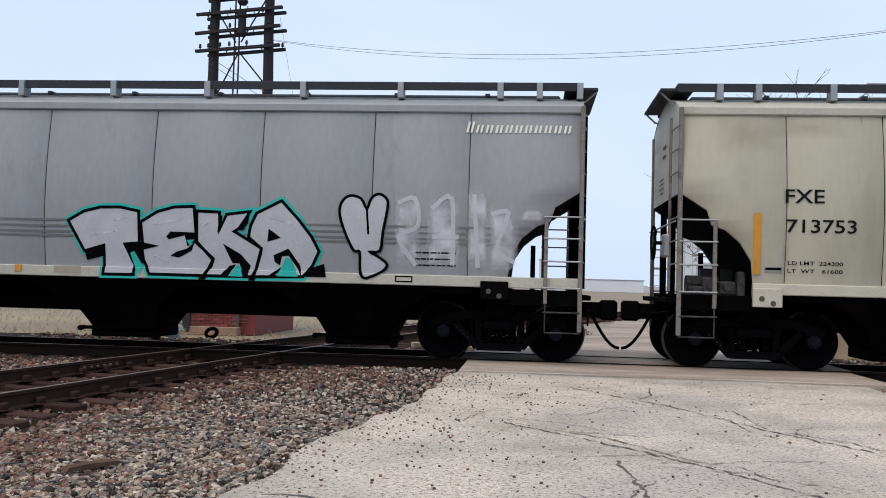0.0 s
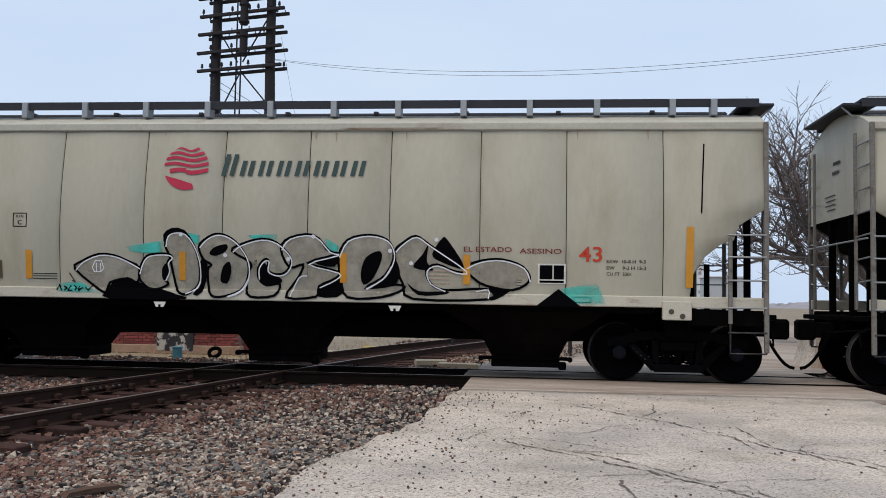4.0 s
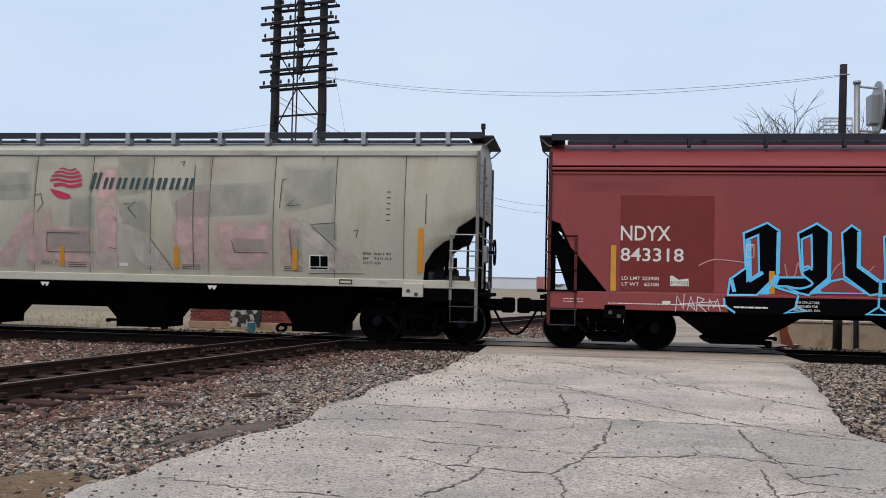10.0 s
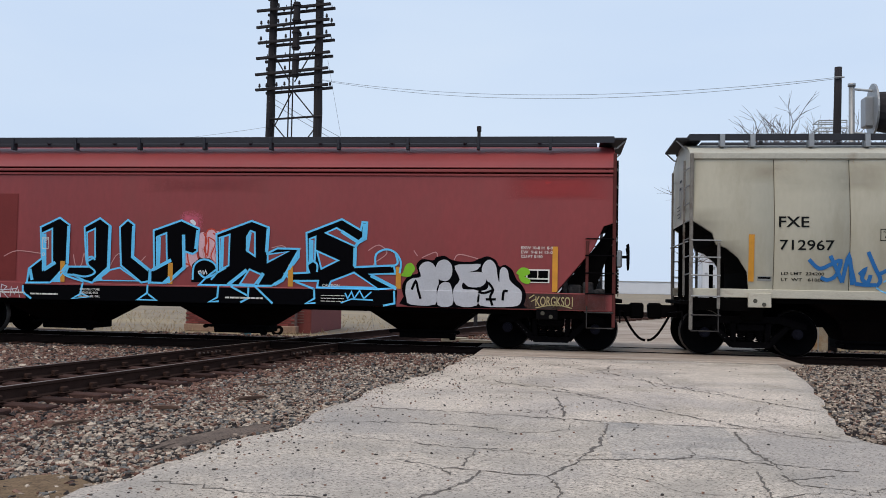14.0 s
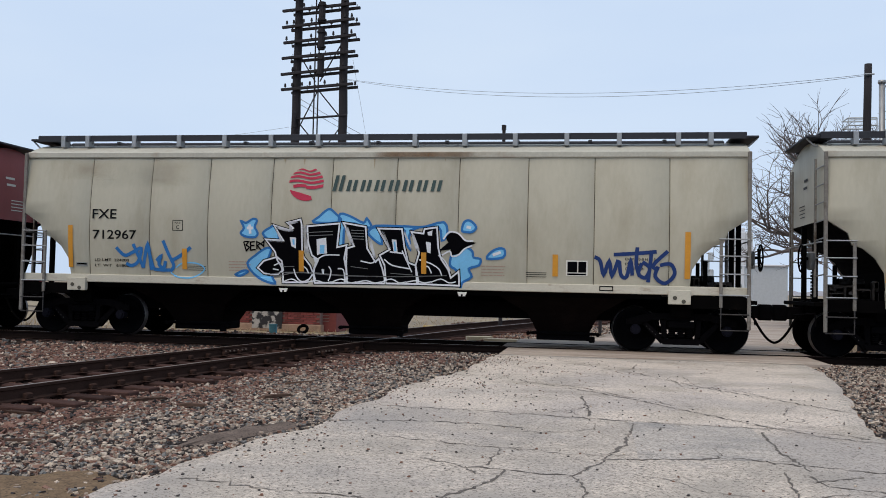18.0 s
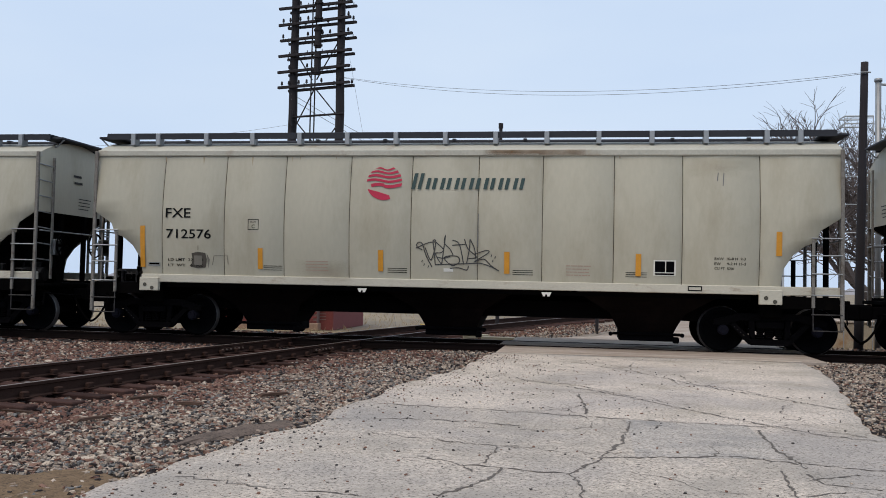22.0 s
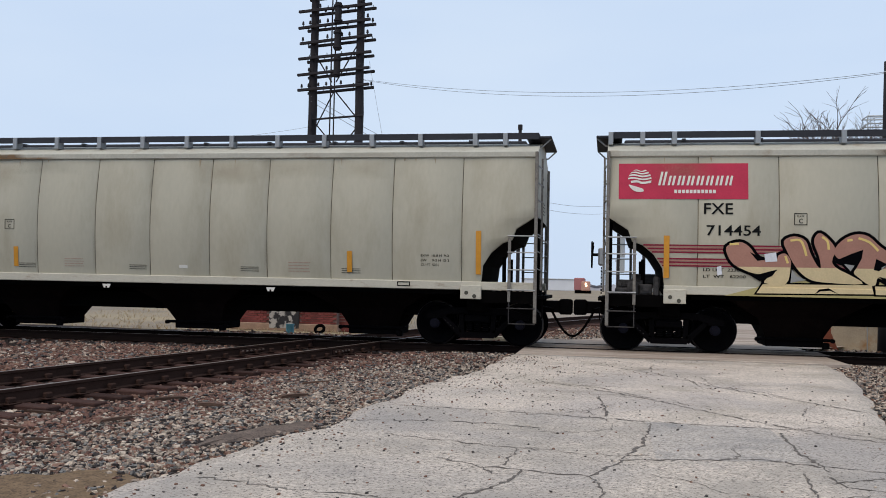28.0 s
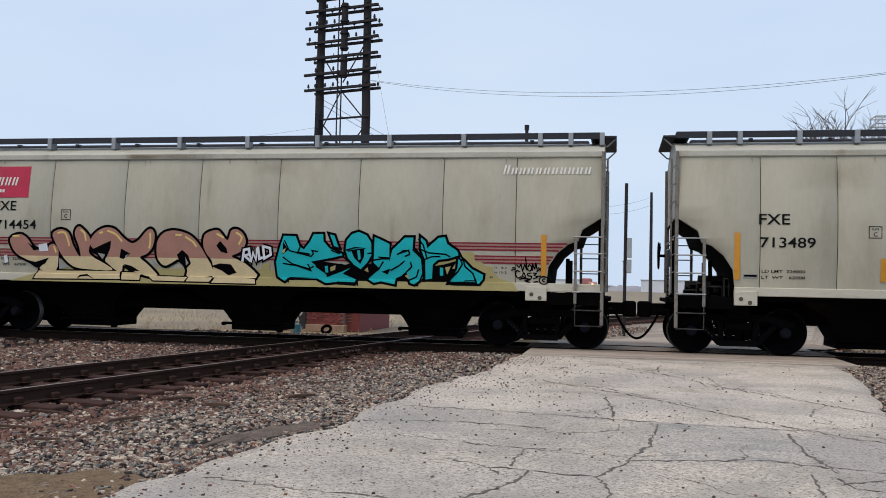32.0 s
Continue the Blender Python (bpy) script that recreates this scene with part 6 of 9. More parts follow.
# ---- lettering, marks and graffiti ----
# how the painter's sheet of each car lies on its side: eight numbers of a plane map
SHEETS = dict(
    gray=(0.994428, 0.0417474, -1.88372, 0.0331722, -0.949647, 5.81458, 0.00631015, 0.00279234),
    first=(0.945897, 0.00711906, -10.0167, 0.0232321, -0.951263, 6.10113, 0.00636483, 0.00349146),
    second=(1.339, 0.043029, -7.0509, 0.046095, -1.2863, 7.4808, 0.010127, 0.0028232),
    red=(1.2926, 0.02872, -9.091, 0.036256, -1.2683, 7.5006, 0.0085535, 0.0028645),
    third=(1.34156, 0.0340277, -8.7543, 0.042597, -1.2998, 7.6435, 0.01118, 0.0030111),
    fifth=(1.3356, 0.026537, -12.268, 0.047396, -1.3264, 7.7194, 0.013357, 0.0029766),
    red_b=(1.33549, 0.0405847, -5.54791, 0.037674, -1.27571, 7.57562, 0.00913967, 0.00303181),
    fifth_c=(1.3069, 0.0205489, -14.2343, 0.0469871, -1.32437, 7.69231, 0.0132686, 0.00291077),
    red_c=(1.23287, 0.00709412, -17.0403, 0.0378527, -1.28064, 7.51987, 0.00970474, 0.00277377),
    fourth_b=(1.36243, 0.0345609, -6.58827, 0.0373223, -1.29867, 7.62965, 0.0109748, 0.00280907),
    fifth_d=(1.36441, 0.0317847, -10.2558, 0.0458488, -1.32833, 7.71548, 0.0132986, 0.00306682),
    fifth_b=(1.4136, 0.04253, -6.1305, 0.044611, -1.3243, 7.7661, 0.013154, 0.0030656),
)


def on_sheet(name, pts):
    a, b, c, d, e, f, g, h = SHEETS[name]
    out = []
    for x, y in pts:
        p, q = x / 100, y / 100
        w = 1 + g * p + h * q
        out.append(((a * p + b * q + c) / w, (d * p + e * q + f) / w))
    return out


def skin(st, z):
    s1 = st["sill"][1]
    if z < s1:
        return side_y(st, s1) + 0.035
    if z > st["chord"][0] - 0.01:
        return side_y(st, st["top"]) + 0.055
    return side_y(st, z) + 0.007


def lay(bm, st, off):
    """Wraps a flat (x, z) mesh round the side of the car."""
    s1 = st["sill"][1]
    for z in (s1 - 0.004, s1 + 0.004, 1.7, 2.0, 2.3, 2.6, 2.9, 3.2, 3.5, 3.75):
        bmesh.ops.bisect_plane(bm, geom=[*bm.verts, *bm.edges, *bm.faces], plane_co=(0, 0, z), plane_no=(0, 0, 1))
    for v in bm.verts:
        v.co.y = -(skin(st, v.co.z) + off)
    for f in bm.faces:
        f.normal_update()
        if f.normal.y > 0:
            f.normal_flip()
    return bm


def fill(car, st, polys, material, off=0.004, name="paint_shape", label="", split=None):
    if len(polys) > 1 and name != "emblem":
        for poly in polys:
            ob = fill(car, st, [poly], material, off, name, label, split)
        return ob
    bm = bmesh.new()
    for poly in polys:
        bm.faces.new([bm.verts.new((x, 0, z)) for x, z in poly])
    bm.normal_update()
    bmesh.ops.triangulate(bm, faces=bm.faces)
    if split:
        bmesh.ops.bisect_plane(bm, geom=[*bm.verts, *bm.edges, *bm.faces], plane_co=(0, 0, split), plane_no=(0, 0, 1))
    lay(bm, st, off)
    if split:
        for f in bm.faces:
            f.material_index = 1 if f.calc_center_median().z > split else 0
    return part(name, bm, material, car, label)


def smooth_line(pts, n=5, closed=False):
    """A soft curve through the points."""
    m = len(pts)
    out = []
    rng = range(m if closed else m - 1)
    for i in rng:
        if closed:
            p = [pts[(i + k) % m] for k in (-1, 0, 1, 2)]
        else:
            p = [pts[max(0, i - 1)], pts[i], pts[i + 1], pts[min(m - 1, i + 2)]]
        for k in range(n):
            t = k / n
            out.append(tuple(0.5 * (2 * p[1][c] + (p[2][c] - p[0][c]) * t + (2 * p[0][c] - 5 * p[1][c] + 4 * p[2][c] - p[3][c]) * t * t
                                    + (3 * p[1][c] - p[0][c] - 3 * p[2][c] + p[3][c]) * t ** 3) for c in (0, 1)))
    if not closed:
        out.append(tuple(pts[-1]))
    return out


def ribbon(bm, pts, w, closed=False):
    """A band of width w along the points."""
    P = [Vector(p) for p in pts]
    m = len(P)
    L, R = [], []
    for i in range(m):
        a = P[i - 1] if (i or closed) else P[i]
        b = P[(i + 1) % m] if (i < m - 1 or closed) else P[i]
        d0 = (P[i] - a)
        d1 = (b - P[i])
        d0 = d0.normalized() if d0.length > 1e-6 else d1.normalized()
        d1 = d1.normalized() if d1.length > 1e-6 else d0
        t = d0 + d1
        t = t.normalized() if t.length > 1e-4 else d0
        nrm = Vector((-t.y, t.x))
        k = max(0.45, abs(nrm.dot(Vector((-d0.y, d0.x)))))
        o = nrm * (w / 2 / k)
        L.append(bm.verts.new((P[i].x + o.x, 0, P[i].y + o.y)))
        R.append(bm.verts.new((P[i].x - o.x, 0, P[i].y - o.y)))
    for i in range(m if closed else m - 1):
        j = (i + 1) % m
        bm.faces.new((L[i], L[j], R[j], R[i]))


def strokes(car, st, lines, w, material, off=0.010, name="paint_line", closed=False, soft=0, label=""):
    for ln in lines:
        bm = bmesh.new()
        ribbon(bm, smooth_line(ln, soft, closed) if soft else ln, w, closed)
        lay(bm, st, off)
        part(name, bm, material, car, label)


def rect(x0, x1, z0, z1):
    return [(x0, z0), (x1, z0), (x1, z1), (x0, z1)]


FONT = {}


def text_mesh(words):
    """The outlines of the words, in a box of 1 by 1."""
    if words not in FONT:
        cu = bpy.data.curves.new("words", "FONT")
        cu.body = words
        cu.resolution_u = 3
        cu.offset = 0.010
        ob = new("words", cu)
        dg = bpy.context.evaluated_depsgraph_get()
        me = bpy.data.meshes.new_from_object(ob.evaluated_get(dg))
        bpy.data.objects.remove(ob)
        bm = bmesh.new()
        bm.from_mesh(me)
        bpy.data.meshes.remove(me)
        vs = [v.co.copy() for v in bm.verts]
        lo = [min(v[k] for v in vs) for k in (0, 1)]
        hi = [max(v[k] for v in vs) for k in (0, 1)]
        V = [((v[0] - lo[0]) / (hi[0] - lo[0]), (v[1] - lo[1]) / (hi[1] - lo[1])) for v in vs]
        F = [[v.index for v in f.verts] for f in bm.faces]
        bm.free()
        FONT[words] = (V, F)
    return FONT[words]


def islands(n, faces):
    """Groups the faces that hang together: one group a letter."""
    root = list(range(n))

    def top(i):
        while root[i] != i:
            root[i] = root[root[i]]
            i = root[i]
        return i

    for f in faces:
        for i in f[1:]:
            root[top(i)] = top(f[0])
    out = {}
    for f in faces:
        out.setdefault(top(f[0]), []).append(f)
    return list(out.values())


def words(car, st, text, x0, x1, z0, z1, material, off=0.006, name="letter"):
    """Large writing is one part a letter; small print stays one part."""
    V, F = text_mesh(text)
    tall = z1 - z0 > 0.12
    for group in islands(len(V), F) if tall else [F]:
        bm = bmesh.new()
        vs = {}
        for f in group:
            for i in f:
                if i not in vs:
                    u, v = V[i]
                    vs[i] = bm.verts.new((x0 + (x1 - x0) * u, 0, z0 + (z1 - z0) * v))
            try:
                bm.faces.new([vs[i] for i in f])
            except ValueError:
                pass
        for v in bm.verts:
            v.co.y = -(skin(st, v.co.z) + off)
        for f in bm.faces:
            f.normal_update()
            if f.normal.y > 0:
                f.normal_flip()
        o = part(name if tall else "small_print", bm, material, car)
        if not tall:
            o["kind"] = "stuff"


def fine_print(car, st, x0, x1, z0, z1, n, material, seed=1, off=0.005):
    """Lines of writing too small to read: broken bars."""
    rng = random.Random(seed)
    h = (z1 - z0) / (n * 2 - 1)
    polys = []
    for k in range(n):
        z = z1 - h - 2 * h * k
        h2 = h * 0.5
        x = x0
        while x < x1 - 0.02:
            w = rng.uniform(0.03, 0.13)
            polys.append(rect(x, min(x1, x + w), z, z + h2))
            x += w + rng.uniform(0.008, 0.02)
    fill(car, st, polys, material, off, "fine_print")


P = {k: paint(k, c) for k, c in dict(
    silver=(0.50, 0.50, 0.53), teal=(0.03, 0.46, 0.40), cyan=(0.14, 0.58, 0.92), white=(0.72, 0.73, 0.76), lime=(0.22, 0.50, 0.03), pink=(0.56, 0.29, 0.28), buff=(0.47, 0.35, 0.31),
    smudge=(0.085, 0.075, 0.062), dust2=(0.19, 0.175, 0.145), dust=(0.37, 0.345, 0.275), faded=(0.40, 0.27, 0.22), ghost=(0.33, 0.33, 0.32), ghost2=(0.27, 0.275, 0.26), crimson=(0.48, 0.035, 0.075), forest=(0.045, 0.075, 0.072), maroon=(0.22, 0.018, 0.04), rose=(0.40, 0.205, 0.155), tan=(0.42, 0.34, 0.17), umber=(0.10, 0.075, 0.045), butter=(0.74, 0.56, 0.20), cream=(0.66, 0.53, 0.31), khaki=(0.40, 0.34, 0.15),
    turquoise=(0.012, 0.44, 0.47), blue=(0.03, 0.16, 0.42), navy=(0.015, 0.04, 0.15), sky=(0.20, 0.52, 0.80), clay=(0.34, 0.30, 0.24), scarlet=(0.55, 0.06, 0.03), greypaint=(0.17, 0.17, 0.17), oldred=(0.185, 0.030, 0.027), blush=(0.70, 0.42, 0.46)).items()}
P["ink"] = mat("ink_black", (0.0025, 0.0025, 0.0035), 0.85, vary=0.2, spec=0.03)
P["pink_wash"] = wash("pink_wash", (0.66, 0.44, 0.41), 0.85)
P["grey_wash"] = wash("grey_wash", (0.60, 0.53, 0.47), 0.85, edge=9)
P["green_wash"] = wash("green_wash", (0.335, 0.345, 0.30), 0.48, edge=7)
P["frost"] = wash("frost_paint", (0.62, 0.63, 0.66), 0.9, 3.0, 4)
P["scrape"] = mat("scraped_ink", (0.05, 0.05, 0.05), 0.7, vary=0.4, scale=8)
P["rust_wash"] = wash("rust_wash", (0.34, 0.255, 0.155), 0.26, 0.7, 2.2)
P["rust_band"] = wash("rust_band", (0.20, 0.115, 0.055), 0.8, 1.1, 9)
P["soot_wash"] = wash("soot_wash", (0.20, 0.185, 0.15), 0.20, 1.5, 2.2)
P["soot_wash2"] = wash("dark_red_wash", (0.20, 0.038, 0.038), 0.35, 0.8, 3)
P["clay_wash"] = wash("clay_wash", (0.37, 0.34, 0.28), 0.97, 2.5, 60)
P["teal_wash"] = wash("teal_wash", (0.07, 0.56, 0.48), 0.9, 2.0, 5)
P["soot_band"] = wash("soot_band", (0.045, 0.026, 0.022), 0.95, 1.0, 20)
P["blush_wash"] = wash("blush_wash", (0.80, 0.17, 0.25), 0.9, 1.0, 3)
P["glow_red"] = wash("sun_bleached_red", (0.43, 0.055, 0.057), 0.75, 0.5, 4)
SC, SS = STYLE["curved"], STYLE["slab"]
ROUND = [(math.cos(6.2832 * k / 28), math.sin(6.2832 * k / 28)) for k in range(28)]


def reflectors(car, st, xs, low, tall, zt):
    for x in xs:
        t = zt if abs(x) > 6 else tall
        bm = bmesh.new()
        bm.faces.new([bm.verts.new((a, 0, b)) for a, b in rect(x - 0.055, x + 0.055, low, t)])
        lay(bm, st, 0.016)
        part("reflector", bm, M["orange"], car, "yellow-orange reflective strip")


def emblem(car, st, x0, x1, z0, z1, material):
    """Round badge of wavy stripes, drawn as plain bars in a circle."""
    cx, cz, r = (x0 + x1) / 2, (z0 + z1) / 2, (z1 - z0) / 2
    k = (x1 - x0) / (z1 - z0)
    polys = []
    for za, zb, cut in ((0.88, 0.80, 0.0), (0.70, 0.58, 0.0), (0.48, 0.34, 0.0), (0.22, 0.08, 0.0), (-0.05, -0.24, 0.25)):
        w0, w1 = math.sqrt(max(0, 1 - za * za)), math.sqrt(max(0, 1 - zb * zb))
        n = 8
        top = [(-w0 + (2 * w0) * i / n, za + 0.07 * math.sin(i * 0.9)) for i in range(n + 1)]
        bot = [(-w1 + (2 * w1) * i / n, zb + 0.07 * math.sin(i * 0.9)) for i in range(n + 1)]
        bot = [(x + cut * (x < 0), z) for x, z in bot]
        top = [(x + cut * (x < 0), z) for x, z in top]
        polys.append([(cx + r * k * x, cz + r * z) for x, z in bot + top[::-1]])
    low = [(-0.92, -0.35)] + [(math.cos(a), math.sin(a)) for a in np.linspace(math.pi * 1.13, math.pi * 1.62, 8)] + [(0.3, -0.72), (-0.3, -0.52)]
    polys.append([(cx + r * k * x, cz + r * z) for x, z in low])
    fill(car, st, polys, material, 0.012, "emblem", "round striped badge")


def nameplate(car, st, x0, x1, z0, z1, material, n=8):
    """A slanting row of plain bars in place of a company name."""
    w, tall = (x1 - x0) / n, z1 - z0
    for i in range(n):
        h = tall * (1.0 if i == 0 else 0.70)
        for u, b in ((0.06, 0.24), (0.50, 0.24)):
            a = x0 + (i + u) * w
            fill(car, st, [[(a, z0), (a + b * w, z0), (a + b * w + 0.22 * h, z0 + h), (a + 0.22 * h, z0 + h)]], material, 0.013, "company_mark", "plain slanting bars of company lettering")


def stencils(car, number, load, light, colour=None, dx=0.0, dz=0.0, plate=True, box_at=4.31, last=3.75):
    m = colour or M["dark_text"]
    words(car, SC, "FXE", -6.33 + dx, -5.75 + dx, 2.605 + dz, 2.815 + dz, m)
    words(car, SC, number, -6.31 + dx, -5.27 + dx, 2.15 + dz, 2.355 + dz, m)
    words(car, SC, "LD LMT  " + load, -6.27 + dx, -5.45 + dx, 1.655, 1.715, m)
    words(car, SC, "LT  WT   " + light, -6.27 + dx, -5.45 + dx, 1.535, 1.595, m)
    fill(car, SC, [rect(-6.62, -6.34, 1.53, 1.62)], P["ghost2"], 0.005, "route_card")
    fill(car, SC, [rect(-6.60, -6.36, 1.57, 1.605)], P["ink"], 0.007, "route_card")
    if plate:
        strokes(car, SC, [rect(-4.30, -4.07, 2.36, 2.58)], 0.014, m, 0.005, "plate_frame", True)
        words(car, SC, "PLATE", -4.25, -4.12, 2.51, 2.545, m)
        words(car, SC, "C", -4.22, -4.15, 2.39, 2.47, m)
    for text, xb, z in (("EXW  10-8 H  9-3", 6.09, 1.865), ("EW     9-2 H 15-2", 6.10, 1.765), ("CU FT  5201", 5.87, 1.67)):
        words(car, SC, text, 5.49, xb, z, z + 0.052, M["dark_text"])
    for x in (-3.95, -1.2, 1.45, last):
        fill(car, SC, [rect(x, x + 0.42, z, z + 0.012) for z in (1.49, 1.535, 1.575)], M["dark_text"], 0.005, "fine_print")
    for x in (-3.0, 2.55) if number != "713311" else (2.55,):
        fine_print(car, SC, x, x + 0.5, 1.50, 1.72, 4, P["faded"] if number != "713271" else P["buff"], int(x * 7))
    if box_at:
        a = box_at
        fill(car, SC, [rect(a, a + 0.44, 1.53, 1.845)], M["white_text"], 0.005, "data_panel", "black stencil panel with white border")
        fill(car, SC, [rect(a + 0.03, a + 0.23, 1.60, 1.82), rect(a + 0.25, a + 0.41, 1.60, 1.82), rect(a + 0.03, a + 0.41, 1.545, 1.58)], P["ink"], 0.008, "data_block")
    for x in (-1.85, 2.05):
        fill(car, SC, [[(x, 1.145), (x + 0.21, 1.145), (x + 0.17, 1.06), (x + 0.12, 1.06), (x + 0.12, 1.10), (x + 0.08, 1.10), (x + 0.08, 1.06), (x + 0.04, 1.06)]], M["white_text"], 0.005, "roping_tag")
    strokes(car, SC, [rect(4.99, 5.25, 1.245, 1.325)], 0.02, P["ink"], 0.006, "sill_slot", True)
    fill(car, SC, [rect(0.0, 0.20, 1.53, 1.60)], M["white_text"], 0.005, "tag_plate")


def rust_runs(car, st, seed, n=10):
    """Rust streaks that run down from the roof edge, and dirty scrapes."""
    rng = random.Random(seed)
    rm = M["rust_run"]
    for _ in range(n):
        x = rng.uniform(-7.4, 7.4)
        L = rng.uniform(0.05, 0.22)
        w = rng.uniform(0.02, 0.05)
        fill(car, st, [[(x - w / 2, 3.955), (x + w / 2, 3.955), (x + w * 0.15, 3.955 - L)]], rm, 0.006, "rust_streak")
    for _ in range(n // 2):
        x, w = rng.uniform(-7.6, 6.0), rng.uniform(0.8, 2.4)
        z = rng.choice((3.95, 3.95, 3.95, 3.95, 1.75))
        h = rng.uniform(0.3, 0.7)
        fill(car, st, [rect(x, min(7.7, x + w), z - h, z)], rng.choice((P["rust_wash"], P["soot_wash"], P["rust_wash"])), 0.0045, "grime", "faint brown grime")
    for x in st["seams"]:
        if rng.random() < 0.6:
            h = rng.uniform(0.4, 1.6)
            z = rng.choice((1.45, 3.9 - h))
            fill(car, st, [rect(x - 0.06, x + 0.06, z, z + h)], P["soot_wash"], 0.0052, "seam_grime")
    for k in range(3):
        x, w = rng.uniform(-7.6, 5.8), rng.uniform(0.8, 2.2)
        fill(car, st, [rect(x, x + w * 1.4, 3.985, rng.choice((4.02, 4.10)))], P["rust_band"] if k == 0 else P["rust_wash"], 0.004, "rust_stain")


M["rust_run"] = mat("rust_run", (0.36, 0.29, 0.20), 0.9, vary=0.3, scale=6)
CAR = [c for c, _ in TRAIN]


def paint_gray():
    c = CAR[0]
    S = lambda pts: on_sheet("gray", pts)
    reflectors(c, SC, (-4.08, -1.37), 1.25, 1.36, 2.44)
    fill(c, SC, [rect(-0.75, -0.28, 1.24, 1.36)], P["clay"], 0.006, "tag_plate")
    nameplate(c, SC, 6.05, 7.75, 3.65, 3.83, M["white_text"], 11)
    strokes(c, SC, [[(-H0 + 0.03 + inset(SC, z), z), (H0 - 0.03 - inset(SC, z), z)] for z in (2.12, 2.02, 1.93, 1.86)], 0.035, P["greypaint"], 0.004, "stripe")
    letters = [
        [(122, 390), (150, 374), (180, 367), (215, 367), (247, 374), (246, 430), (220, 432), (228, 450), (236, 468), (234, 486), (180, 485), (182, 468), (183, 434), (148, 444)],
        [(250, 393), (280, 375), (310, 367), (345, 366), (347, 412), (345, 428), (365, 447), (376, 458), (372, 470), (358, 488), (262, 485), (252, 460), (250, 437), (276, 435), (252, 432)],
        [(350, 374), (390, 376), (388, 410), (402, 380), (444, 375), (424, 404), (415, 410), (450, 432), (462, 440), (450, 480), (445, 490), (360, 488), (375, 460), (348, 428)],
        [(440, 420), (444, 400), (455, 378), (500, 356), (530, 390), (552, 420), (564, 445), (552, 470), (535, 490), (447, 490), (460, 450), (462, 440)],
    ]
    strokes(c, SC, [S(l) for l in letters], 0.13, P["teal"], 0.004, "spray_halo", True)
    fill(c, SC, [S(l) for l in letters], P["silver"], 0.006, "letter_fill", "silver spray-painted letters outlined in black")
    strokes(c, SC, [S(l) for l in letters], 0.05, P["ink"], 0.009, "letter_outline", True)
    holes = [[(148, 444), (183, 432), (184, 452), (152, 460)], [(218, 430), (250, 428), (278, 436), (252, 442), (255, 462), (246, 470), (238, 452), (228, 446), (232, 468)], [(294, 419), (302, 410), (347, 412), (345, 428), (331, 436), (327, 417), (298, 424)], [(300, 453), (310, 446), (330, 440), (345, 428), (338, 444), (315, 456)],
             [(385, 412), (390, 377), (395, 384), (392, 405)], [(420, 408), (444, 376), (440, 395), (430, 408)], [(394, 431), (425, 450), (442, 470), (436, 490), (428, 490), (422, 466), (410, 466)], [(385, 490), (405, 470), (416, 468), (401, 490)],
             [(476, 405), (497, 421), (473, 428)], [(483, 452), (510, 440), (530, 470), (532, 491), (525, 475), (510, 453), (498, 454), (494, 470), (485, 464)], [(470, 490), (497, 472), (501, 476), (481, 490)], [(538, 490), (552, 474), (572, 467), (576, 491)]]
    fill(c, SC, [S(h) for h in holes], P["ink"], 0.0105, "letter_hole")
    fill(c, SC, [S([(330, 425), (344, 424), (335, 435)]), S([(229, 448), (236, 444), (250, 470), (245, 487), (236, 472)]), S([(402, 489), (418, 469), (424, 471), (428, 490)]), S([(488, 489), (505, 456), (515, 459), (526, 490)]), S([(437, 418), (434, 408), (441, 402)])], P["teal"], 0.0115, "letter_gap", "teal gaps between the letters")
    strokes(c, SC, [S([(160, 416), (185, 412), (210, 408)]), S([(268, 400), (300, 392), (330, 388)]), S([(360, 400), (375, 392)]), S([(475, 385), (510, 395), (525, 405)]), S([(200, 390), (230, 386)]), S([(270, 452), (300, 466)])], 0.03, P["frost"], 0.0075, "letter_highlight", soft=3)
    heart = [(602, 380), (606, 358), (620, 347), (640, 352), (650, 370), (658, 352), (672, 344), (686, 354), (686, 372), (678, 410), (672, 444), (654, 446), (668, 454), (684, 468), (676, 480), (655, 490), (643, 492), (636, 480), (636, 446), (626, 444), (612, 415)]
    fill(c, SC, [S(heart)], P["silver"], 0.006, "mark_fill", "faded silver paint blots")
    strokes(c, SC, [S(heart)], 0.045, P["ink"], 0.009, "mark_outline", True, 3)
    strokes(c, SC, [S([(650, 368), (652, 415)])], 0.035, P["ink"], 0.009, "mark_outline")
    blots = [[(700, 350), (722, 343), (742, 360), (746, 420), (740, 470), (720, 480), (700, 455)], [(755, 365), (795, 345), (812, 365), (815, 440), (800, 480), (760, 470)], [(828, 345), (845, 335), (862, 360), (862, 470), (840, 482), (826, 450)],
             [(866, 370), (905, 368), (905, 398), (918, 405), (912, 470), (870, 476)], [(920, 388), (935, 372), (955, 375), (960, 392)]]
    fill(c, SC, [smooth_line(S(b), 3, True) for b in blots], P["frost"], 0.005, "mark_fill", "faded silver paint blots")
    strokes(c, SC, [S([(705, 360), (735, 352), (740, 400), (705, 420), (735, 470)]), S([(765, 370), (800, 352), (800, 470)]), S([(765, 420), (812, 420)]), S([(840, 345), (845, 475)]), S([(870, 380), (900, 378), (880, 440), (910, 465)])], 0.07, P["silver"], 0.008, "mark_outline", soft=4)
    fine_print(c, SC, 5.3, 5.95, 1.5, 1.75, 3, M["dark_text"], 5)
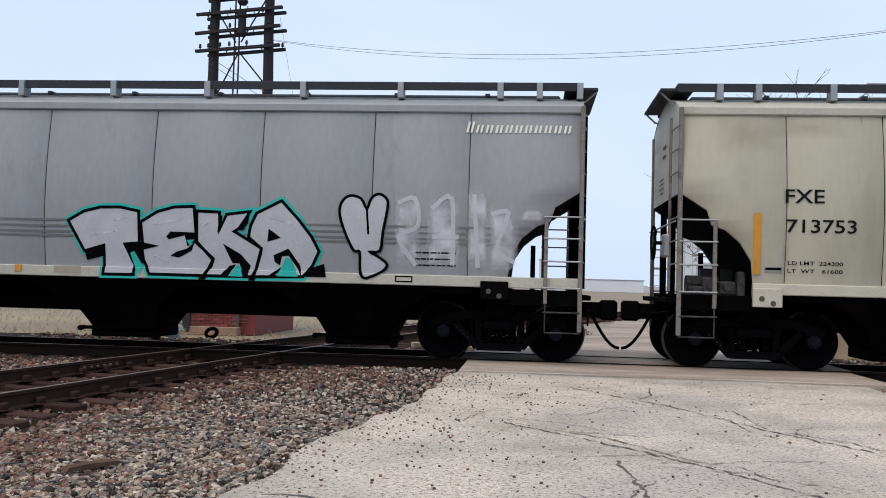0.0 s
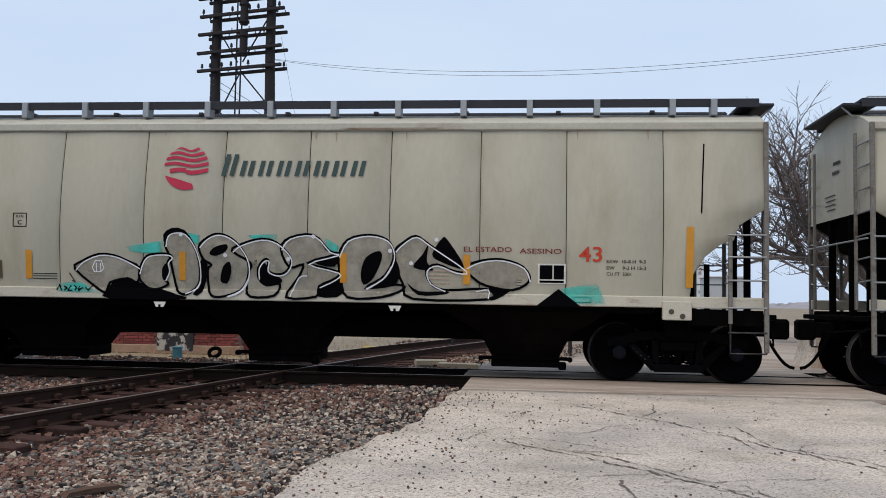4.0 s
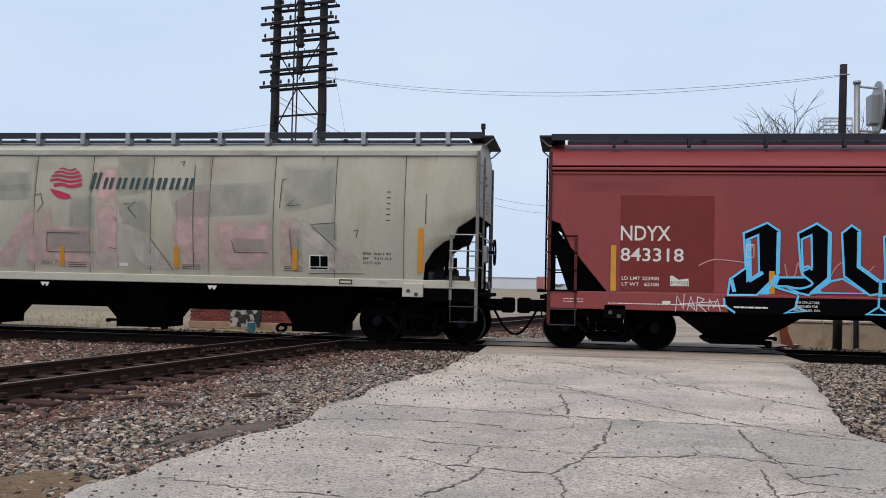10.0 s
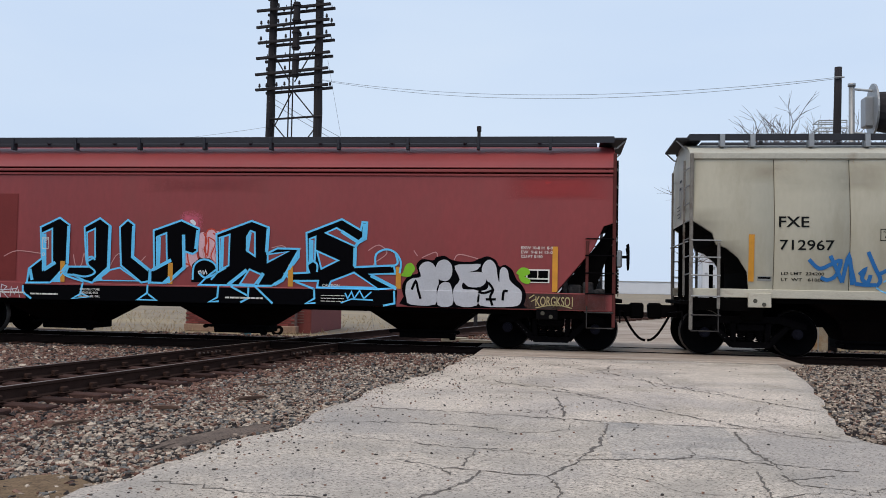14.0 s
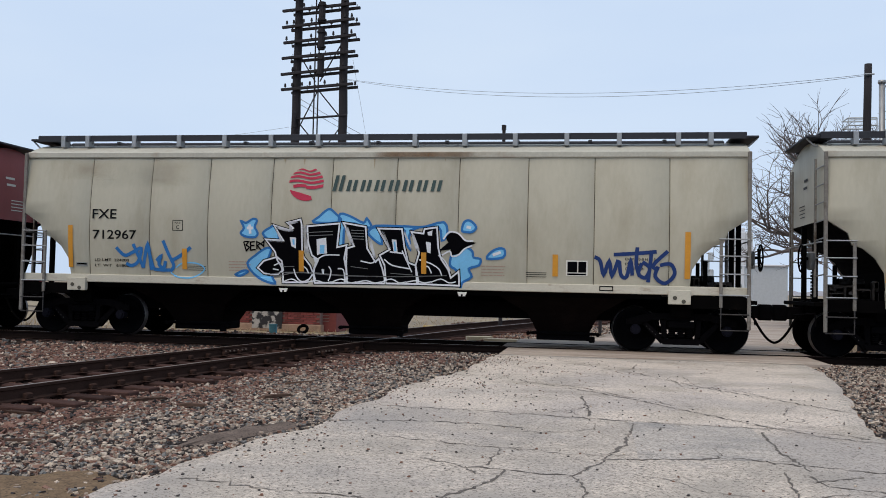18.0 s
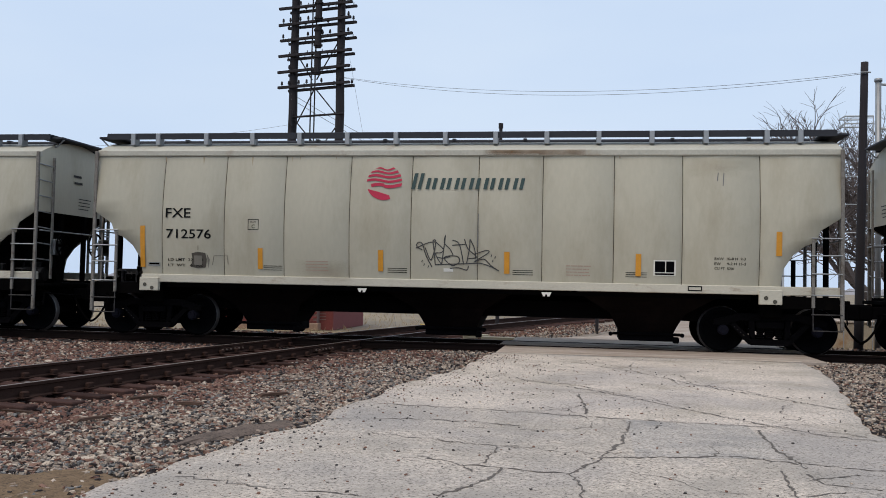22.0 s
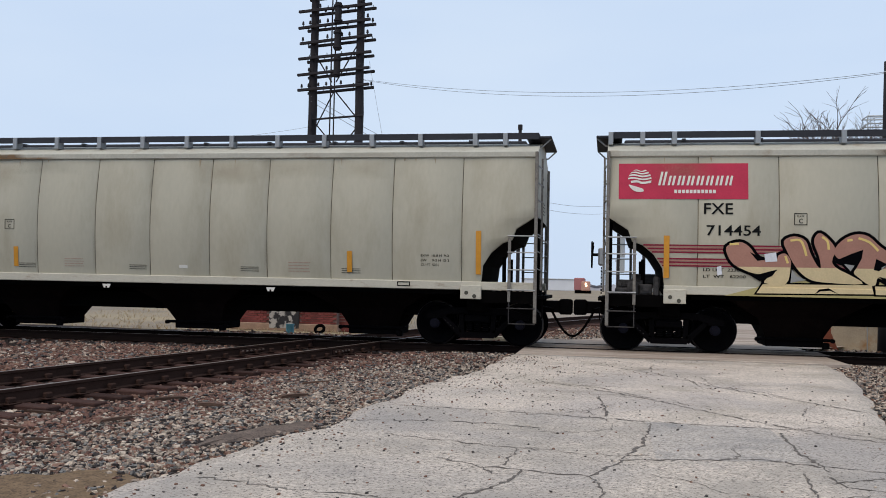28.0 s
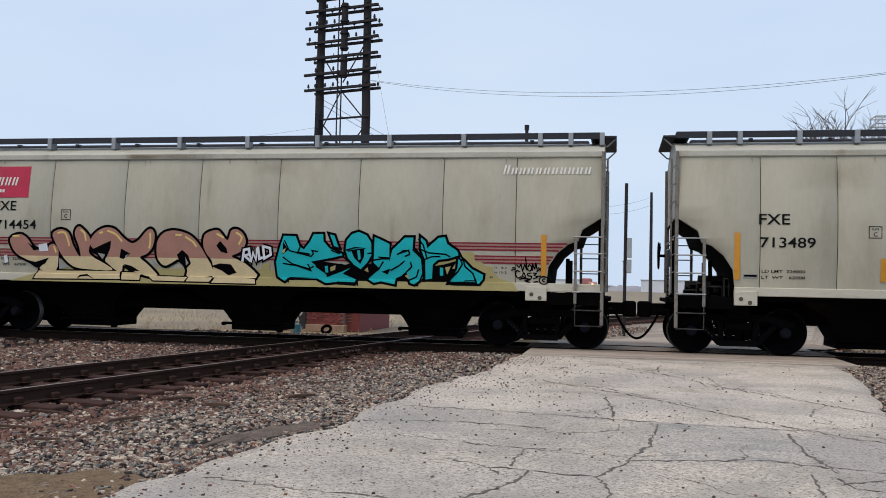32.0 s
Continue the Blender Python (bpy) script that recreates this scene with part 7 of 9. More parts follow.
    strokes(c, SC, [rect(4.99, 5.25, 1.245, 1.325)], 0.02, P["ink"], 0.006, "sill_slot", True)


def paint_first():
    c = CAR[1]
    S = lambda pts: on_sheet("first", pts)
    stencils(c, "713753", "224300", "61600", box_at=4.42)
    emblem(c, SC, -1.73, -0.97, 2.98, 3.72, P["crimson"])
    nameplate(c, SC, -0.77, 1.68, 3.22, 3.58, P["forest"])
    fill(c, SC, [rect(-4.80, -4.50, 1.50, 1.80)], P["umber"], 0.006, "placard", "worn brown placard with yellow flakes")
    fill(c, SC, [smooth_line([(-4.76, 1.55), (-4.66, 1.60), (-4.60, 1.52), (-4.56, 1.64), (-4.62, 1.75), (-4.72, 1.70)], 3, True)], P["khaki"], 0.009, "placard_mark")
    lens = [(695, 473), (710, 458), (740, 446), (770, 448), (795, 458), (817, 470), (813, 498), (795, 490), (760, 498), (750, 516)]
    letters = [
        [(817, 480), (825, 458), (838, 447), (868, 445), (880, 450), (872, 460), (874, 475), (866, 492), (872, 500), (858, 508), (838, 510), (820, 495)],
        [(868, 430), (872, 412), (885, 405), (905, 408), (922, 430), (932, 460), (932, 495), (920, 512), (905, 520), (890, 512), (882, 480), (876, 450)],
        [(932, 432), (945, 418), (965, 409), (988, 414), (1010, 432), (1025, 460), (1024, 490), (1010, 512), (985, 522), (960, 524), (950, 510), (948, 475), (955, 465), (940, 455)],
        [(995, 440), (1012, 428), (1050, 418), (1080, 425), (1104, 448), (1106, 465), (1095, 480), (1078, 483), (1062, 475), (1064, 458), (1056, 456), (1045, 470), (1045, 490), (1060, 503), (1085, 500), (1075, 522), (1030, 524), (1022, 505), (1026, 480), (1030, 462)],
        [(1088, 436), (1105, 416), (1150, 411), (1180, 440), (1196, 446), (1140, 462), (1196, 478), (1192, 490), (1160, 505), (1155, 524), (1098, 525), (1122, 487), (1130, 465), (1104, 470)],
        [(1198, 450), (1215, 420), (1255, 411), (1290, 420), (1303, 445), (1296, 470), (1280, 490), (1250, 508), (1310, 502), (1322, 510), (1280, 525), (1215, 525), (1202, 490)],
        [(1305, 440), (1322, 424), (1345, 413), (1372, 430), (1440, 475), (1420, 478), (1385, 465), (1365, 475), (1372, 498), (1400, 512), (1480, 510), (1484, 529), (1340, 528), (1320, 500), (1308, 470)],
    ]
    tail = [(1440, 470), (1470, 458), (1510, 456), (1550, 470), (1562, 495), (1530, 512), (1480, 504), (1455, 490)]
    shade = [[(752, 516), (765, 498), (800, 491), (835, 506), (860, 510), (890, 520), (905, 529), (760, 527)], [(1155, 523), (1165, 505), (1200, 490), (1212, 508), (1195, 525)], [(1485, 528), (1485, 506), (1510, 503), (1525, 514), (1497, 530)],
             [(868, 428), (864, 410), (880, 398), (905, 402), (925, 430), (934, 460), (944, 430), (948, 470), (938, 515), (920, 520), (932, 480), (918, 432), (900, 410), (880, 408)], [(1020, 520), (1028, 470), (1042, 456), (1034, 505)]]
    cur = [smooth_line(S(l), 3, True) for l in [lens, *letters, tail]]
    fill(c, SC, [S([(790, 432), (868, 420), (868, 444), (838, 447), (800, 440)]), S([(1170, 415), (1200, 432), (1192, 448), (1172, 438)]), S([(655, 500), (700, 495), (748, 519), (660, 514)]), S([(905, 405), (935, 412), (932, 430), (915, 420)]), S([(1020, 412), (1080, 408), (1085, 424), (1040, 420)])], P["teal_wash"], 0.006, "spray_patch")
    fill(c, SC, [smooth_line(S(b), 2, True) for b in shade], P["ink"], 0.007, "letter_shadow")
    for k, poly in enumerate(cur):
        fill(c, SC, [poly], P["clay_wash"], 0.0085 + 0.0005 * k, "letter_fill", "outlined bubble letters in dull buff paint")
    strokes(c, SC, cur, 0.040, P["ink"], 0.014, "letter_outline", True)
    strokes(c, SC, [smooth_line([(x + 0.014, z - 0.024) for x, z in S(l)][: len(l) * 2 // 3], 3) for l in [lens, *letters, tail]], 0.020, P["white"], 0.016, "letter_highlight")
    strokes(c, SC, [S([(906, 519), (925, 510), (934, 495)]), S([(985, 524), (1010, 514), (1026, 490)]), S([(1105, 524), (1122, 490), (1138, 486)]), S([(1250, 510), (1282, 492), (1298, 470)]), S([(1460, 515), (1484, 512), (1484, 528)])], 0.018, P["white"], 0.0165, "letter_highlight", soft=3)
    holes = [[(952, 445), (962, 433), (985, 428), (984, 440), (965, 449)], [(972, 490), (978, 468), (990, 460), (993, 478), (986, 498), (975, 498)], [(1046, 472), (1058, 462), (1064, 478), (1082, 486), (1090, 497), (1065, 503), (1048, 494)], [(1240, 480), (1250, 452), (1275, 440), (1280, 455), (1264, 490), (1245, 502)],
             [(1258, 508), (1290, 486), (1304, 456), (1315, 480), (1302, 504)], [(1340, 470), (1358, 446), (1368, 430), (1366, 460), (1378, 476)], [(1376, 446), (1394, 418), (1405, 420), (1438, 472), (1392, 460)], [(1152, 462), (1180, 450), (1198, 447), (1190, 469)], [(1160, 414), (1168, 424), (1182, 440), (1172, 438)], [(862, 470), (874, 462), (872, 490), (862, 492)], [(1328, 498), (1352, 514), (1405, 514), (1400, 520), (1350, 521)]]
    fill(c, SC, [smooth_line(S(h), 3, True) for h in holes], P["ink"], 0.0155, "letter_hole")
    for x, y in ((898, 410), (982, 448), (1102, 455), (1150, 414), (1296, 440), (1384, 420), (1336, 463)):
        q = S([(x, y)])[0]
        fill(c, SC, [[(q[0] + 0.035 * a, q[1] + 0.035 * b) for a, b in ROUND[::3]]], P["white"], 0.018, "spray_glint")
    strokes(c, SC, [S([(660, 512), (664, 502), (670, 512)]), S([(672, 504), (680, 508), (674, 512)]), S([(686, 503), (682, 512), (690, 512)]), S([(692, 503), (698, 508), (694, 512)]), S([(702, 504), (702, 512), (710, 506)]), S([(714, 506), (720, 512), (728, 502)]), S([(684, 480), (694, 496), (688, 494)])], 0.020, P["ink"], 0.014, "tag_line")
    strokes(c, SC, [S([(728, 470), (734, 458), (746, 458), (750, 472), (744, 478), (732, 478), (728, 470)]), S([(736, 462), (736, 478)]), S([(744, 462), (744, 478)])], 0.016, P["white"], 0.015, "stamp")
    words(c, SC, "EL ESTADO", 3.25, 4.01, 2.02, 2.10, P["oldred"])
    words(c, SC, "ASESINO", 4.13, 4.79, 2.00, 2.08, P["oldred"])
    words(c, SC, "43", 5.06, 5.42, 1.88, 2.12, P["scarlet"])
    fill(c, SC, [[(4.4, 1.18), (4.75, 1.45), (5.1, 1.18)]], P["ink"], 0.01, "letter_shadow")
    fill(c, SC, [[(4.75, 1.45), (5.35, 1.55), (5.5, 1.2), (5.0, 1.2)]], P["teal_wash"], 0.009, "spray_patch")
    strokes(c, SC, [[(6.98, 3.75), (6.95, 3.2), (6.93, 2.65)]], 0.022, P["ink"], 0.006, "drip")
    reflectors(c, SC, (-6.74, -4.02, -1.37, 1.31, 3.30, 6.76), 1.50, 1.97, 2.44)


def paint_second():
    c = CAR[2]
    S = lambda pts: on_sheet("second", pts)
    stencils(c, "713271", "224100", "61900")
    pink = [[(268, 478), (325, 400), (345, 362), (360, 362), (366, 385), (366, 478), (340, 478), (338, 420), (312, 478)], [(362, 360), (388, 360), (390, 402), (466, 402), (470, 478), (362, 478)], [(468, 360), (512, 350), (512, 478), (468, 478)], [(612, 360), (682, 320), (682, 482), (614, 478)],
            [(684, 388), (798, 388), (802, 484), (684, 482)], [(812, 385), (845, 385), (850, 478), (812, 478)], [(470, 290), (512, 290), (512, 360), (470, 360)]]
    fill(c, SC, [S(p) for p in pink], P["pink_wash"], 0.005, "faded_letter", "faded pink paint of buffed-out letters")
    pale = [[(506, 402), (526, 388), (616, 474), (600, 482), (562, 482)], [(820, 388), (858, 388), (970, 468), (968, 486), (905, 486), (895, 458), (838, 412)], [(470, 448), (512, 448), (512, 478), (470, 478)]]
    fill(c, SC, [S(p) for p in pale], P["grey_wash"], 0.006, "faded_letter")
    patches = [[(374, 406), (466, 406), (466, 446), (378, 446)], [(420, 345), (470, 345), (470, 408), (420, 408)], [(505, 268), (570, 268), (566, 340), (505, 352)], [(722, 424), (790, 424), (788, 450), (728, 450)], [(868, 402), (920, 396), (920, 446)], [(828, 404), (850, 404), (856, 474), (832, 474)],
               [(812, 290), (920, 290), (912, 360), (818, 382)], [(600, 330), (800, 320), (790, 380), (620, 390)], [(270, 300), (350, 300), (352, 335), (266, 338)], [(250, 330), (352, 322), (350, 352), (258, 356)], [(505, 350), (560, 350), (580, 420), (520, 395)]]
    fill(c, SC, [S(p) for p in patches], P["green_wash"], 0.007, "paint_patch", "grey-green touch-up patch")
    ink = [[(378, 446), (380, 412), (440, 414)], [(380, 447), (466, 448)], [(355, 345), (368, 342), (372, 360), (362, 375)], [(522, 362), (545, 358), (530, 368), (545, 386)], [(504, 385), (510, 392)], [(722, 428), (728, 450), (735, 450)], [(735, 450), (790, 451)], [(812, 370), (816, 318), (824, 316)], [(830, 408), (836, 470), (844, 474)],
           [(870, 400), (915, 397)], [(874, 405), (900, 428), (918, 446)], [(494, 440), (507, 442)], [(572, 425), (612, 482)], [(950, 412), (958, 410), (955, 424)], [(1086, 345), (1085, 400)], [(825, 365), (842, 350), (828, 366), (850, 364)], [(865, 489), (968, 490)], [(652, 290), (650, 478)], [(625, 285), (632, 284), (630, 292)]]
    strokes(c, SC, [S(p) for p in ink], 0.016, P["scrape"], 0.010, "scrape")
    strokes(c, SC, [[(5.98, 2.6 + k * 0.12), (6.06, 2.6 + k * 0.12)] for k in range(6)], 0.02, P["scrape"], 0.008, "scrape")
    words(c, SC, "2017", *[v for v in (S([(365, 469)])[0][0], S([(398, 459)])[0][0])], 1.53, 1.63, P["greypaint"])
    emblem(c, SC, -1.70, -0.92, 2.99, 3.72, P["crimson"])
    nameplate(c, SC, -0.76, 1.72, 3.22, 3.59, P["forest"])
    reflectors(c, SC, (-6.74, -4.02, -1.35, 1.33, 4.0, 6.72), 1.51, 1.96, 2.45)


def paint_red():
    c = CAR[3]
    S = lambda pts: on_sheet("red", pts)
    fill(c, SS, [rect(-6.77, -4.92, 1.24, 3.17)], P["oldred"], 0.004, "repaint_patch", "darker repainted panel")
    fill(c, SS, [rect(5.9, 8.17, 3.10, 3.62)], P["glow_red"], 0.004, "faded_patch", "brighter faded red corner")
    for x, w, z, h in ((-7.9, 2.2, 3.2, 0.3), (-2.0, 3.0, 3.2, 0.35)):
        fill(c, SS, [rect(x, x + w, z, z + h)], P["soot_wash2"], 0.0035, "grime", "dark sooty smear")
    words(c, SS, "NDYX", -6.76, -5.77, 2.25, 2.55, M["white_text"])
    words(c, SS, "843318", -6.76, -5.51, 1.83, 2.10, M["white_text"])
    words(c, SS, "LD LMT 223900", -6.73, -5.99, 1.45, 1.52, M["white_text"])
    words(c, SS, "LT WT   62100", -6.73, -5.99, 1.33, 1.40, M["white_text"])
    strokes(c, SS, [rect(-5.76, -5.41, 1.35, 1.45)], 0.014, M["white_text"], 0.006, "plate_frame", True)
    fill(c, SS, [[(-5.77, 1.44), (-5.41, 1.44), (-5.41, 1.50), (-5.60, 1.47), (-5.72, 1.55), (-5.77, 1.55)], rect(-5.74, -5.43, 1.36, 1.435)], M["white_text"], 0.006, "data_panel", "white warning panel")
    words(c, SS, "DO NOT LOAD", -5.73, -5.44, 1.378, 1.418, P["ink"], 0.009)
    strokes(c, SS, [rect(-4.29, -4.15, 1.95, 2.20)], 0.012, M["white_text"], 0.017, "plate_frame", True)
    words(c, SS, "PLATE", -4.275, -4.165, 2.15, 2.185, M["white_text"], 0.017)
    words(c, SS, "C", -4.25, -4.19, 2.075, 2.14, M["white_text"], 0.017)
    words(c, SS, "O", -4.29, -4.23, 1.78, 1.86, M["white_text"], 0.017)
    fill(c, SS, [rect(-5.92, -5.76, 0.98, 1.04)], M["white_text"], 0.006, "data_panel")
    for text, xa, xb, z in (("CAR STRUCTURE", -3.36, -2.90, 1.045), ("DESIGNED FOR", -3.34, -2.93, 0.97), ("286,000 LBS. GRL", -3.39, -2.88, 0.89)):
        words(c, SS, text, xa, xb, z, z + 0.048, M["white_text"], 0.018)
    fine_print(c, SS, -7.9, -7.5, 0.98, 1.06, 2, M["white_text"], 6)
    fine_print(c, SS, -7.0, -4.6, 0.96, 1.00, 1, M["white_text"], 8)
    words(c, SS, "EXW 10-8 H  8-9", 6.31, 6.96, 2.09, 2.15, M["white_text"])
    words(c, SS, "EW  9-8 H 15-0", 6.31, 6.96, 2.00, 2.06, M["white_text"])
    words(c, SS, "CU FT 5150", 6.31, 6.75, 1.91, 1.97, M["white_text"])
    fill(c, SS, [rect(6.42, 6.90, 1.40, 1.68)], M["white_text"], 0.006, "data_panel")
    fill(c, SS, [rect(6.45, 6.65, 1.50, 1.65), rect(6.67, 6.87, 1.50, 1.65), rect(6.45, 6.87, 1.42, 1.47)], P["ink"], 0.009, "data_block")
    scribble = [[(275, 455), (300, 445), (345, 450)], [(405, 452), (410, 475), (420, 470), (425, 450), (430, 472)], [(470, 480), (490, 450), (520, 470), (540, 455)], [(645, 440), (655, 470), (665, 440), (672, 470)], [(775, 440), (800, 438), (808, 470), (830, 440)],
                [(955, 445), (975, 435), (990, 450), (965, 470), (985, 478)], [(1040, 445), (1047, 455)], [(1055, 458), (1080, 448), (1084, 456)], [(1115, 462), (1125, 452), (1160, 460)], [(700, 420), (708, 415), (712, 450)]]
    strokes(c, SS, [S(p) for p in scribble], 0.02, P["pink"], 0.006, "scribble", soft=4)
    N = lambda pts: on_sheet("red_b", pts)
    fill(c, SS, [[(x + 0.30 * a, z + 0.26 * b) for a, b in ROUND] for x, z in N([(338, 392)])], P["blush_wash"], 0.005, "spray_glow", "soft pink spray bloom")
    fill(c, SS, [smooth_line(N([(335, 392), (340, 389), (346, 395), (343, 399)]), 3, True)], P["white"], 0.0065, "spray_patch")
    blots = [[(364, 412), (378, 407), (385, 425), (380, 445), (388, 470), (372, 479), (363, 455)], [(387, 412), (402, 406), (411, 420), (406, 450), (412, 475), (396, 478), (389, 450)], [(331, 440), (345, 436), (350, 460), (362, 470), (350, 478), (334, 470)], [(358, 484), (366, 474), (378, 474), (384, 486), (376, 496), (364, 496)]]
    fill(c, SS, [smooth_line(N(q), 3, True) for q in blots], P["blush"], 0.005, "spray_patch", "faded pink-white paint blots")
    strokes(c, SS, [smooth_line(N(q), 3, True) for q in blots], 0.03, P["scarlet"], 0.0062, "scribble", True)
    strokes(c, SS, [N([(368, 420), (380, 430), (372, 455), (384, 470)]), N([(392, 420), (404, 430), (394, 445), (406, 465)]), N([(362, 486), (370, 481), (381, 486)])], 0.026, P["scarlet"], 0.007, "scribble", soft=4)
    Q = lambda pts: on_sheet("red_c", pts)
    fill(c, SS, [smooth_line(w, 3, True) for w in (Q([(1318.7, 423.3), (1328.7, 416.7), (1337.3, 425.3), (1346.7, 416.7), (1365.0, 415.0), (1380.7, 422.0), (1378.0, 478.7), (1360.0, 488.7), (1350.0, 480.0), (1337.3, 466.7), (1320.7, 463.3)]), Q([(1283.3, 450.0), (1300.0, 463.3), (1303.3, 471.7), (1296.7, 483.3), (1284.7, 482.0)]))], P["blush"], 0.0056, "spray_patch", "faded pink-white paint blots")
    strokes(c, SS, [Q([(1328.7, 418.0), (1335.3, 433.3), (1330.0, 450.0), (1336.0, 460.0)]), Q([(1338.0, 426.0), (1339.3, 440.0), (1337.3, 463.3)]), Q([(1347.3, 418.7), (1356.0, 423.3), (1360.0, 436.7)]), Q([(1360.0, 433.3), (1369.3, 440.0), (1362.0, 450.0), (1368.7, 463.3), (1366.0, 476.7)]), Q([(1377.3, 426.7), (1374.7, 453.3), (1370.0, 480.0)]), Q([(1315.3, 481.3), (1321.7, 476.7), (1329.3, 482.0), (1335.3, 478.7), (1340.0, 484.0)]), Q([(1284.7, 479.3), (1292.7, 477.3), (1300.0, 480.0)])], 0.032, P["scarlet"], 0.0075, "scribble", soft=4)
    strokes(c, SS, [Q([(1320.7, 497.3), (1319.3, 492.0), (1324.0, 490.7), (1325.3, 496.0)]), Q([(1328.7, 490.0), (1329.3, 498.0)]), Q([(1331.3, 497.3), (1334.0, 490.0), (1337.3, 497.3)])], 0.022, P["white"], 0.0185, "scribble")
    letters = [
        [(344, 402), (380, 385), (398, 398), (395, 468), (362, 503), (318, 503), (322, 477), (346, 459)],
        [(426, 402), (455, 386), (474, 400), (471, 478), (440, 503), (427, 500), (405, 489), (390, 488), (396, 474), (434, 474), (429, 460)],
        [(492, 402), (507, 389), (519, 398), (516, 458), (548, 480), (549, 500), (532, 503), (494, 472)],
        [(555, 408), (607, 390), (640, 405), (636, 446), (628, 451), (612, 446), (612, 478), (578, 504), (549, 503), (549, 482), (556, 478)],
        [(672, 415), (738, 391), (770, 403), (767, 450), (786, 441), (826, 442), (826, 457), (793, 500), (775, 509), (744, 509), (712, 508), (640, 507), (655, 492), (674, 478)],
        [(840, 413), (906, 388), (941, 408), (944, 393), (953, 394), (951, 424), (938, 431), (932, 438), (931, 475), (1003, 472), (1006, 487), (958, 488), (1010, 513), (976, 515), (860, 512), (862, 500), (812, 500), (800, 487), (842, 485)],
        [(625, 502), (627, 470), (640, 459), (660, 459), (672, 470), (676, 490), (665, 503)],
        [(312, 506), (1010, 517), (1008, 547), (318, 533)],
    ]
    fill(c, SS, [S(l) for l in letters], P["ink"], 0.008, "letter_fill", "angular black graffiti letters outlined in cyan")
    strokes(c, SS, [S(l) for l in letters[:6]], 0.042, P["cyan"], 0.011, "letter_outline", True, label="bright cyan outline")
    holes = [[(348, 413), (366, 405), (366, 467), (348, 480)], [(431, 412), (446, 405), (446, 457), (432, 464)], [(561, 420), (579, 413), (580, 467), (561, 478)], [(729, 420), (736, 409), (744, 412), (744, 455), (729, 445)],
             [(678, 422), (697, 416), (695, 472), (679, 480)], [(860, 446), (899, 463), (868, 478)], [(876, 413), (896, 404), (937, 429), (930, 437)], [(846, 424), (857, 420), (856, 462), (846, 468)], [(716, 506), (734, 479), (757, 489), (743, 507)],
             [(886, 501), (929, 485), (970, 512), (882, 510)], [(450, 499), (474, 480), (492, 476), (526, 500)], [(768, 452), (806, 447), (768, 466)]]
    fill(c, SS, [S(h) for h in holes], M["red"], 0.0135, "letter_hole")
    strokes(c, SS, [S(h) for h in holes], 0.038, P["cyan"], 0.015, "letter_outline", True)
    thick = [[(397, 400), (394, 468)], [(474, 400), (471, 476), (444, 500)], [(518, 400), (516, 456), (546, 480)], [(611, 416), (612, 476), (582, 502)], [(638, 408), (634, 442)], [(769, 405), (766, 448)], [(826, 446), (796, 498), (780, 507)], [(948, 396), (947, 422), (937, 430), (905, 410)],
             [(931, 440), (930, 474)], [(372, 500), (394, 470)], [(324, 478), (328, 498)], [(684, 420), (682, 476)], [(729, 480), (694, 507)], [(735, 412), (730, 445)], [(960, 490), (1008, 514)], [(850, 426), (850, 466)], [(566, 420), (564, 476)], [(352, 414), (352, 476)], [(350, 480), (372, 466)], [(553, 480), (588, 462)], [(760, 486), (748, 506)]]
    strokes(c, SS, [S(l) for l in thick], 0.075, P["cyan"], 0.0165, "letter_highlight")
    fill(c, SS, [S([(362, 502), (380, 484), (381, 502)]), S([(440, 501), (452, 488), (462, 500)]), S([(568, 505), (585, 490), (586, 504)])], P["cyan"], 0.017, "letter_highlight")
    curls = [[(446, 462), (440, 456), (431, 460), (432, 470), (446, 484), (428, 492), (404, 488)], [(628, 498), (631, 472), (648, 461), (668, 468), (673, 484), (662, 498)], [(846, 486), (842, 472), (850, 464), (860, 470), (860, 484)], [(969, 472), (970, 452), (988, 443), (1006, 449), (1016, 466), (1014, 486)], [(1006, 450), (1010, 468), (998, 474)], [(640, 486), (655, 494), (690, 476)], [(548, 478), (546, 506)], [(396, 474), (388, 488), (424, 501)]]
    strokes(c, SS, [S(l) for l in curls], 0.042, P["cyan"], 0.0175, "letter_outline", soft=4)
    legs = [[(424, 503), (419, 524), (404, 532), (436, 529), (420, 522)], [(545, 507), (544, 522), (526, 534), (561, 535), (546, 524)], [(677, 508), (675, 530), (660, 538), (678, 537)], [(733, 512), (732, 532), (718, 539)], [(855, 513), (856, 532), (840, 541), (858, 540)], [(1004, 518), (1005, 541), (984, 545)], [(700, 510), (732, 527)], [(745, 510), (778, 541)], [(312, 508), (312, 520), (328, 532)], [(820, 502), (856, 515)]]
    strokes(c, SS, [S(l) for l in legs], 0.042, P["cyan"], 0.014, "letter_outline")
    words(c, SS, "CAUTION", *[S([(870, 505)])[0][0], S([(902, 505)])[0][0]], 1.225, 1.29, M["white_text"], 0.018)
    for k, (x0, x1, z) in enumerate(((*[q[0] for q in S([(868, 525), (912, 525)])], 0.92), (-5.20, -4.66, 0.95), (-4.53, -3.88, 0.93), (*[q[0] for q in S([(690, 525), (760, 525)])], 0.94))):
        fine_print(c, SS, x0, x1, z, z + (0.15 if k == 0 else 0.07), 3 if k == 0 else 1, M["white_text"], 30 + k, 0.017)
    strokes(c, SS, [S([(913, 522), (918, 532), (925, 520), (930, 532), (940, 518), (948, 532), (962, 520)]), S([(905, 540), (925, 533), (965, 535)])], 0.03, P["cyan"], 0.016, "tag_line")
    B = lambda pts: on_sheet("red_b", pts)
